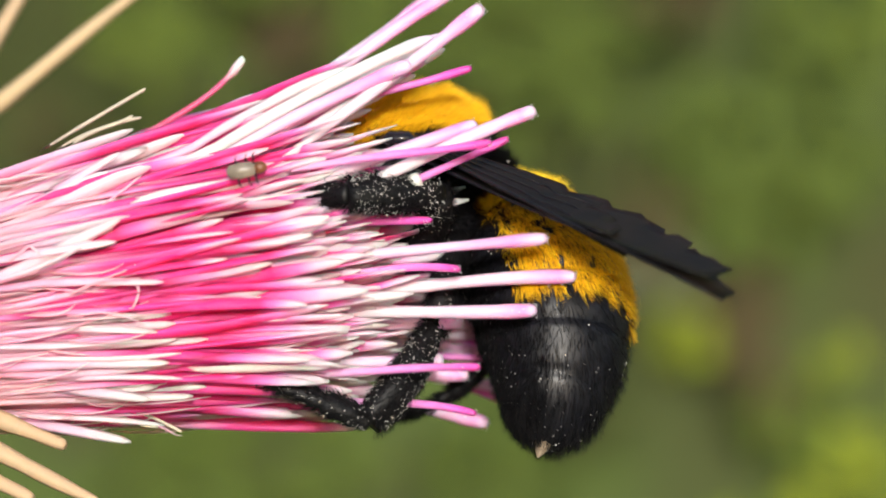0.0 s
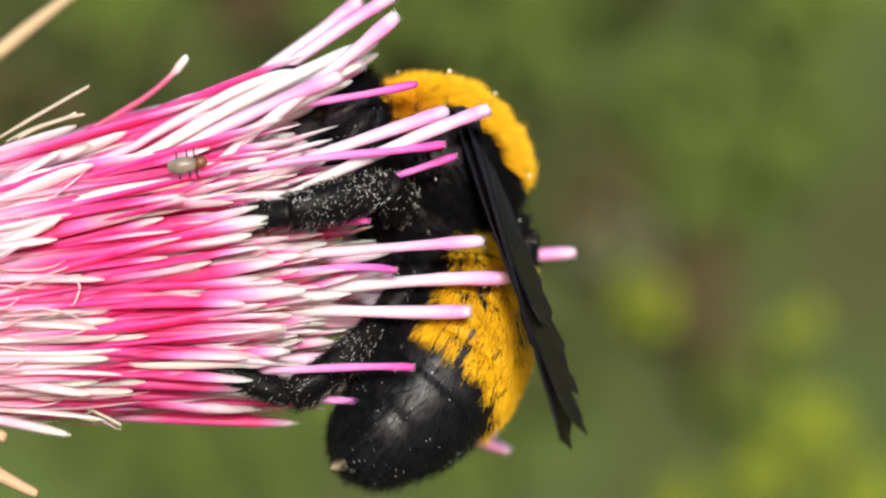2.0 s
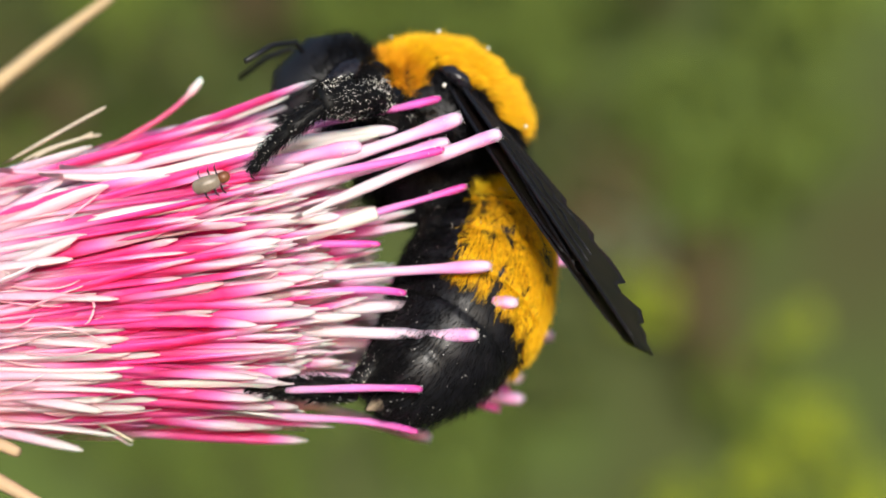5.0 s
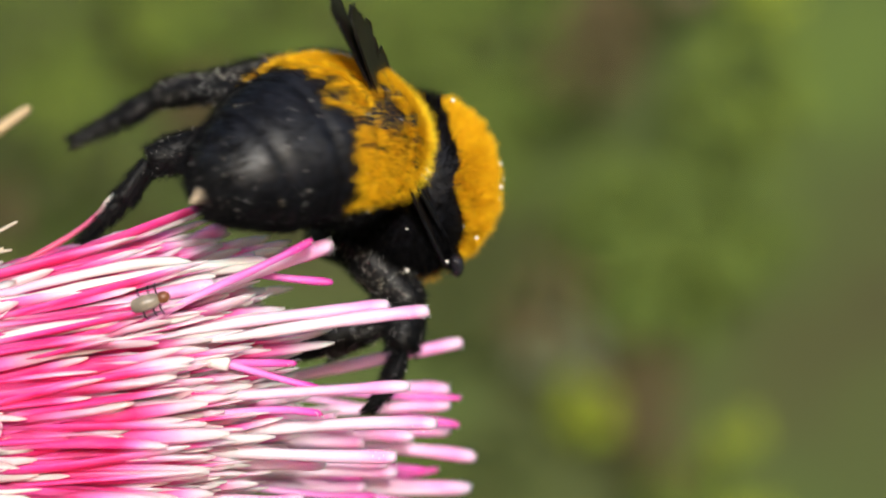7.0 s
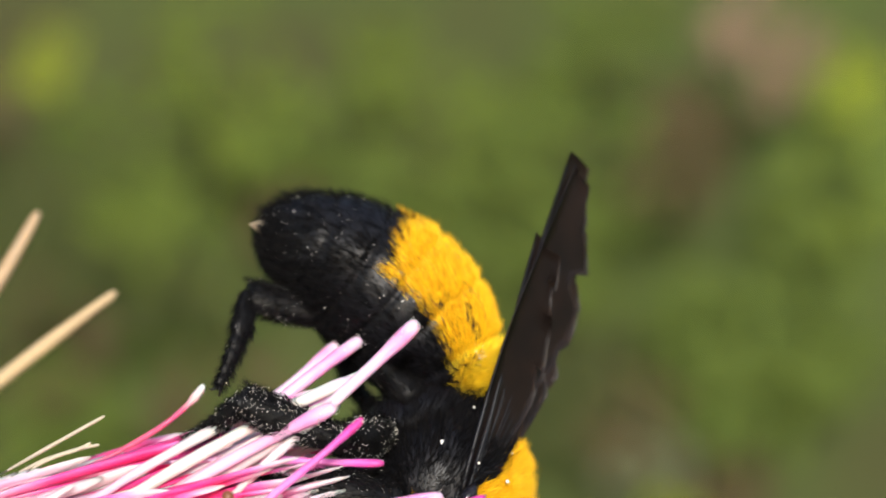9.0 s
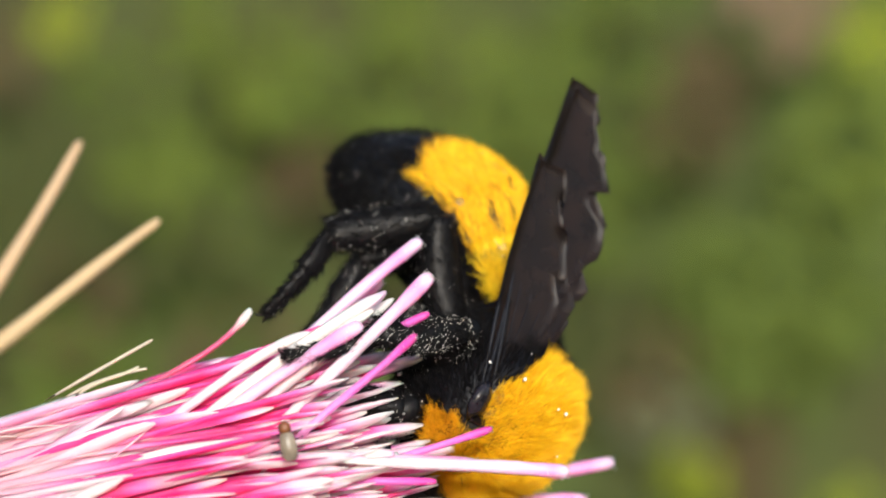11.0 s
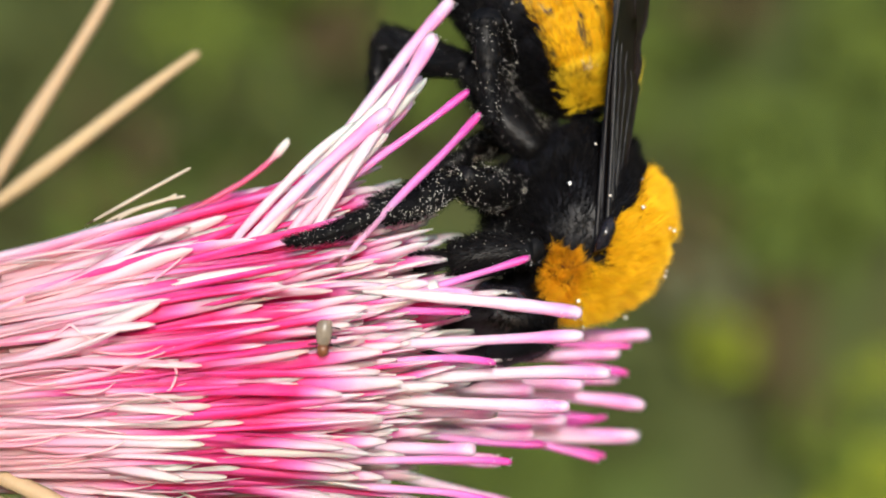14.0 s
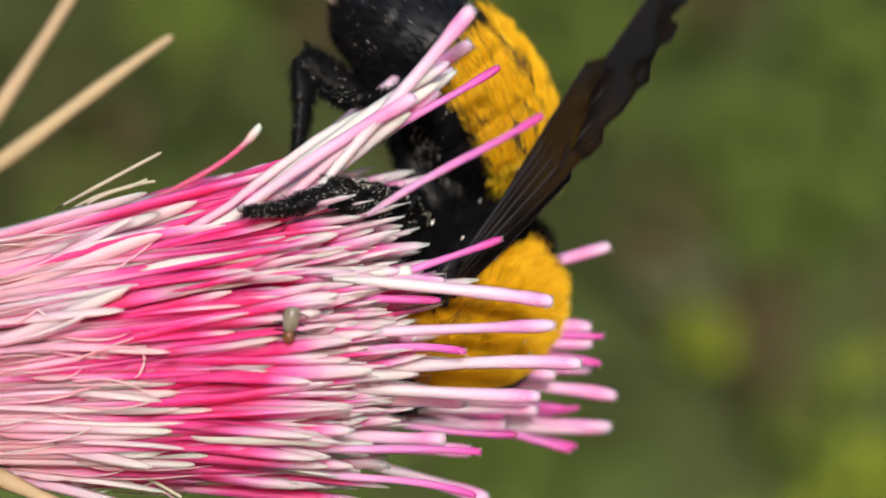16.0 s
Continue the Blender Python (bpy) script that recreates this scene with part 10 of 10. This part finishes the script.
    walk(pushed[17], [
        (0, pose(0.016021, -0.002289, 0.007021, -0.00, -28.70, -0.93)),
        (0.5, pose(0.016294, -0.002272, 0.007208, 0.05, -28.95, -1.03)),
        (1, pose(0.015699, -0.002272, 0.006723, 0.03, -26.31, -0.99)),
        (1.5, pose(0.016897, -0.002210, 0.007418, 0.16, -25.09, -1.29)),
        (2, pose(0.015741, -0.002307, 0.006790, -0.05, -29.25, -0.83)),
        (2.5, pose(0.015047, -0.002447, 0.006975, -0.31, -9.56, -0.06)),
        (3, pose(0.015607, -0.002390, 0.007034, -0.25, -14.05, -0.33)),
        (3.5, pose(0.014889, -0.002363, 0.006775, -0.23, -13.60, -0.46)),
        (6, pose(0.016204, -0.002332, 0.007102, -0.17, -19.03, -0.64)),
        (6.5, pose(0.016898, -0.002245, 0.007588, 0.02, -26.04, -1.15)),
        (7, pose(0.013837, -0.002472, 0.006414, -0.43, -17.63, 0.07)),
        (7.5, pose(0.015216, -0.002538, 0.006624, -0.56, -24.10, 0.44)),
        (8, pose(0.015046, -0.002433, 0.006115, -0.27, -35.54, -0.16)),
        (8.5, pose(0.014465, -0.002453, 0.005956, -0.34, -40.02, -0.04)),
        (9, pose(0.014703, -0.002342, 0.006513, 0.07, -34.93, -0.70)),
        (9.5, pose(0.014464, -0.002377, 0.005940, -0.06, -36.73, -0.49)),
        (12, pose(0.014769, -0.002280, 0.005688, 0.37, -42.60, -1.16)),
        (12.5, pose(0.015640, -0.002297, 0.006866, 0.40, -48.31, -1.20)),
        (13, pose(0.015094, -0.002352, 0.005902, 0.06, -46.04, -0.74)),
        (13.5, pose(0.015410, -0.002318, 0.006199, 0.23, -46.32, -0.98)),
        (14, pose(0.015848, -0.002327, 0.006464, 0.24, -50.77, -0.99)),
        (14.5, pose(0.016753, -0.002299, 0.007497, 0.40, -50.06, -1.20)),
        (15, pose(0.016158, -0.002317, 0.006597, 0.29, -49.57, -1.06)),
        (15.5, pose(0.016447, -0.002335, 0.007087, 0.15, -48.56, -0.87)),
        (16, pose(0.016935, -0.002299, 0.007710, 0.23, -40.27, -0.98)),
    ])
    walk(pushed[18], [
        (0, pose(0.015822, -0.002870, 0.007333, -0.00, -26.68, -3.51)),
        (0.5, pose(0.015991, -0.002857, 0.007430, 0.03, -27.17, -3.58)),
        (1, pose(0.015599, -0.002930, 0.007170, -0.21, -23.30, -3.01)),
        (1.5, pose(0.017325, -0.002756, 0.008136, 0.14, -21.26, -3.95)),
        (2, pose(0.015735, -0.002909, 0.007272, -0.13, -26.26, -3.28)),
        (2.5, pose(0.014413, -0.003211, 0.007272, -0.69, -7.74, -1.39)),
        (3, pose(0.015104, -0.003069, 0.007306, -0.57, -11.43, -2.11)),
        (3.5, pose(0.014598, -0.003099, 0.007125, -0.60, -12.27, -1.94)),
        (6, pose(0.016490, -0.002901, 0.007579, -0.23, -18.94, -3.31)),
        (6.5, pose(0.017483, -0.002808, 0.008240, 0.13, -30.46, -4.16)),
        (7, pose(0.013476, -0.003307, 0.006685, -1.09, -14.80, -1.02)),
        (7.5, pose(0.014378, -0.003380, 0.006591, -1.20, -22.73, -0.69)),
        (8, pose(0.014545, -0.003105, 0.006130, -0.34, -35.41, -2.46)),
        (8.5, pose(0.013166, -0.003200, 0.005603, -0.72, -35.19, -1.79)),
        (9, pose(0.013869, -0.002966, 0.006649, -0.00, -29.85, -3.13)),
        (9.5, pose(0.013697, -0.003019, 0.005957, -0.14, -33.88, -2.87)),
        (12, pose(0.014535, -0.002939, 0.006272, 0.27, -38.86, -3.57)),
        (12.5, pose(0.014890, -0.002879, 0.006521, 0.77, -44.05, -4.31)),
        (13, pose(0.014546, -0.002996, 0.005929, 0.10, -42.15, -3.34)),
        (13.5, pose(0.014904, -0.002969, 0.006311, 0.23, -43.30, -3.53)),
        (14, pose(0.015484, -0.002973, 0.006547, 0.42, -48.17, -3.79)),
        (14.5, pose(0.016760, -0.002900, 0.007818, 0.91, -47.33, -4.45)),
        (15, pose(0.016235, -0.002987, 0.007215, 0.35, -45.28, -3.68)),
        (15.5, pose(0.016455, -0.002952, 0.007495, 0.41, -44.74, -3.76)),
        (16, pose(0.016680, -0.002900, 0.007738, 0.34, -37.99, -3.65)),
    ])
    walk(pushed[19], [
        (0, pose(0.016411, -0.003551, 0.007375, -0.00, -27.54, -4.21)),
        (0.5, pose(0.016659, -0.003526, 0.007536, 0.07, -28.29, -4.37)),
        (1, pose(0.016349, -0.003519, 0.007248, 0.02, -25.73, -4.26)),
        (1.5, pose(0.017451, -0.003477, 0.007874, 0.15, -24.08, -4.56)),
        (2, pose(0.016220, -0.003562, 0.007224, -0.03, -27.28, -4.15)),
        (2.5, pose(0.015864, -0.003648, 0.007465, -0.35, -7.56, -3.10)),
        (3, pose(0.016229, -0.003630, 0.007488, -0.31, -12.81, -3.30)),
        (3.5, pose(0.015644, -0.003588, 0.007275, -0.28, -12.61, -3.46)),
        (6, pose(0.016397, -0.003627, 0.007380, -0.24, -19.03, -3.60)),
        (6.5, pose(0.017481, -0.003513, 0.008035, 0.17, -28.53, -4.62)),
        (7, pose(0.014569, -0.003668, 0.007053, -0.34, -11.60, -3.14)),
        (7.5, pose(0.016039, -0.003717, 0.007205, -0.37, -21.61, -3.04)),
        (8, pose(0.015423, -0.003683, 0.006425, -0.04, -34.65, -3.72)),
        (8.5, pose(0.014851, -0.003641, 0.006262, 0.29, -40.74, -4.27)),
        (9, pose(0.014901, -0.003576, 0.006884, 0.30, -30.02, -4.29)),
        (9.5, pose(0.014708, -0.003613, 0.006239, 0.22, -34.62, -4.14)),
        (12, pose(0.015284, -0.003521, 0.006215, 0.90, -41.77, -5.24)),
        (12.5, pose(0.015800, -0.003553, 0.006958, 1.09, -46.29, -5.50)),
        (13, pose(0.015479, -0.003586, 0.006261, 0.74, -45.07, -5.02)),
        (13.5, pose(0.015946, -0.003534, 0.006697, 1.08, -46.42, -5.49)),
        (14, pose(0.016401, -0.003558, 0.006967, 1.25, -50.62, -5.72)),
        (14.5, pose(0.017271, -0.003561, 0.007875, 1.28, -49.97, -5.76)),
        (15, pose(0.016736, -0.003580, 0.007112, 1.08, -48.79, -5.50)),
        (15.5, pose(0.016984, -0.003597, 0.007516, 0.82, -47.69, -5.15)),
        (16, pose(0.017426, -0.003561, 0.008059, 0.51, -40.15, -4.70)),
    ])
    walk(pushed[20], [
        (0, pose(0.016978, 0.006000, 0.001845, 0.00, -7.97, 0.00)),
        (1, pose(0.016916, 0.006000, 0.001840, -0.00, -8.83, 0.00)),
        (1.5, pose(0.017079, 0.006000, 0.001842, 0.00, -5.74, 0.00)),
        (2, pose(0.017086, 0.006000, 0.001832, 0.00, -4.35, 0.00)),
        (2.5, pose(0.017329, 0.006000, 0.001877, 0.00, -6.58, 0.00)),
        (3, pose(0.017414, 0.006000, 0.001897, 0.00, -7.37, 0.00)),
        (3.5, pose(0.017473, 0.006000, 0.001943, 0.00, -9.94, 0.00)),
        (6, pose(0.016555, 0.006000, 0.001790, -0.00, -5.56, 0.00)),
        (6.5, pose(0.016040, 0.006000, 0.001724, -0.00, -6.95, 0.00)),
        (7, pose(0.015454, 0.006000, 0.001510, -0.00, -13.50, 0.00)),
        (8, pose(0.014883, 0.006000, 0.001260, -0.00, -16.90, 0.00)),
        (8.5, pose(0.014577, 0.006000, 0.001196, -0.00, -16.18, 0.00)),
        (9.5, pose(0.015073, 0.006000, 0.001394, -0.00, -14.35, 0.00)),
        (12, pose(0.016184, 0.006000, 0.001718, -0.00, -9.75, 0.00)),
        (12.5, pose(0.015979, 0.006000, 0.001698, -0.00, -8.54, 0.00)),
        (13, pose(0.015990, 0.006000, 0.001726, -0.00, -6.33, 0.00)),
        (13.5, pose(0.016129, 0.006000, 0.001752, -0.00, -5.19, 0.00)),
        (14, pose(0.015933, 0.006000, 0.001725, -0.00, -5.92, 0.00)),
        (14.5, pose(0.016049, 0.006000, 0.001700, -0.00, -9.30, 0.00)),
        (15, pose(0.016093, 0.006000, 0.001675, -0.00, -12.40, 0.00)),
        (15.5, pose(0.015628, 0.006000, 0.001571, -0.00, -12.51, 0.00)),
        (16, pose(0.016037, 0.006000, 0.001590, -0.00, -18.67, 0.00)),
    ])
    walk(beetle_thing, [
        (0, pose(-0.008426, -0.007600, 0.003308, 90.00, -10.00, 0.00)),
        (1, pose(-0.008309, -0.007600, 0.003381, 90.00, -10.00, 0.00)),
        (2, pose(-0.008434, -0.007600, 0.003557, 90.00, -10.00, 0.00)),
        (3.5, pose(-0.008603, -0.007600, 0.003565, 90.00, -10.00, 0.00)),
        (6, pose(-0.007342, -0.007600, 0.003847, 90.00, -30.00, 0.00)),
        (8, pose(-0.006674, -0.007600, 0.003530, 90.00, -10.00, 0.00)),
        (8.5, pose(-0.007246, -0.007600, 0.003457, 90.00, -80.00, 0.00)),
        (9.5, pose(-0.006695, -0.007600, 0.002936, -90.00, -70.00, 180.00)),
        (12, pose(-0.006728, -0.007600, 0.002639, 90.00, -80.00, 0.00)),
        (12.17, pose(-0.006678, -0.007600, 0.002512, 90.00, -26.67, 0.00)),
        (12.33, pose(-0.006629, -0.007600, 0.002386, 90.00, 26.67, 0.00)),
        (12.5, pose(-0.006579, -0.007600, 0.002259, 90.00, 80.00, 0.00)),
        (13, pose(-0.006515, -0.007600, 0.000414, 90.00, 80.00, 0.00)),
        (13.5, pose(-0.006516, -0.007600, 0.000158, 90.00, 85.00, 0.00)),
        (14.5, pose(-0.006691, -0.007600, 0.000281, -90.00, 85.00, 180.00)),
        (15, pose(-0.006630, -0.007600, 0.000163, -90.00, 85.00, 180.00)),
        (16, pose(-0.006719, -0.007600, 0.000259, -90.00, 85.00, 180.00)),
    ])
    walk(pushed[21], [
        (0, pose(0.015732, 0.005365, -0.001265, 0, 8.59, 10.74)),
        (0.5, pose(0.015340, 0.005253, -0.001020, 0, 11.27, 11.30)),
        (1, pose(0.017886, 0.005807, -0.001427, 0, 16.26, 9.19)),
        (1.5, pose(0.017795, 0.005793, -0.001447, 0, 14.36, 9.17)),
        (2, pose(0.018673, 0.005936, -0.001624, 0, 20.72, 8.88)),
        (2.5, pose(0.019111, 0.006005, -0.001789, 0, 16.72, 8.38)),
        (3, pose(0.019634, 0.006077, -0.001883, 0, 10.38, 7.86)),
        (3.5, pose(0.019936, 0.006115, -0.001880, 0, 6.63, 7.63)),
        (6, pose(0.017248, 0.005700, -0.001625, 0, 4.77, 9.29)),
        (6.5, pose(0.019002, 0.005989, -0.001788, 0, -5.74, 8.13)),
        (7, pose(0.019112, 0.006005, -0.001779, 0, -0.96, 8.02)),
        (16, pose(0.019112, 0.006005, -0.001779, 0, -0.96, 8.02)),
    ])
    walk(pushed[22], [
        (0, pose(0.015911, 0.005409, -0.000565, 0, 5.90, 10.49)),
        (0.5, pose(0.015451, 0.005289, -0.000403, 0, 7.62, 11.03)),
        (1, pose(0.017894, 0.005804, -0.000538, 0, 16.52, 9.22)),
        (1.5, pose(0.017800, 0.005790, -0.000556, 0, 14.63, 9.19)),
        (2, pose(0.018107, 0.005836, -0.000492, 0, 22.04, 9.40)),
        (2.5, pose(0.019076, 0.005996, -0.000892, 0, 17.55, 8.45)),
        (3, pose(0.019291, 0.006027, -0.000931, 0, 9.01, 8.03)),
        (3.5, pose(0.019643, 0.006074, -0.000950, 0, 5.16, 7.77)),
        (6, pose(0.017232, 0.005694, -0.000736, 0, 4.95, 9.32)),
        (6.5, pose(0.018654, 0.005935, -0.000948, 0, -6.12, 8.35)),
        (7, pose(0.019308, 0.006029, -0.000908, 0, 2.29, 7.93)),
        (16, pose(0.019308, 0.006029, -0.000908, 0, 2.29, 7.93)),
    ])
    walk(pushed[23], [
        (0, pose(0.016355, 0.005479, 0.000034, 0, 17.80, 11.57)),
        (0.5, pose(0.016292, 0.005451, 0.000187, 0, 20.32, 11.88)),
        (1, pose(0.018919, 0.006003, -0.000808, 0, 23.11, 9.47)),
        (1.5, pose(0.018141, 0.005868, -0.000521, 0, 19.88, 9.89)),
        (2, pose(0.018541, 0.005937, -0.000632, 0, 24.69, 9.90)),
        (2.5, pose(0.019484, 0.006093, -0.001057, 0, 23.49, 9.06)),
        (3, pose(0.019430, 0.006082, -0.000978, 0, 18.32, 8.80)),
        (3.5, pose(0.019571, 0.006101, -0.000977, 0, 14.62, 8.55)),
        (6, pose(0.017724, 0.005797, -0.000559, 0, 11.41, 9.80)),
        (6.5, pose(0.019376, 0.006070, -0.000803, 0, 0.34, 8.41)),
        (7, pose(0.018896, 0.005999, -0.000800, 0, 7.49, 8.79)),
        (16, pose(0.018896, 0.005999, -0.000800, 0, 7.49, 8.79)),
    ])


motions()
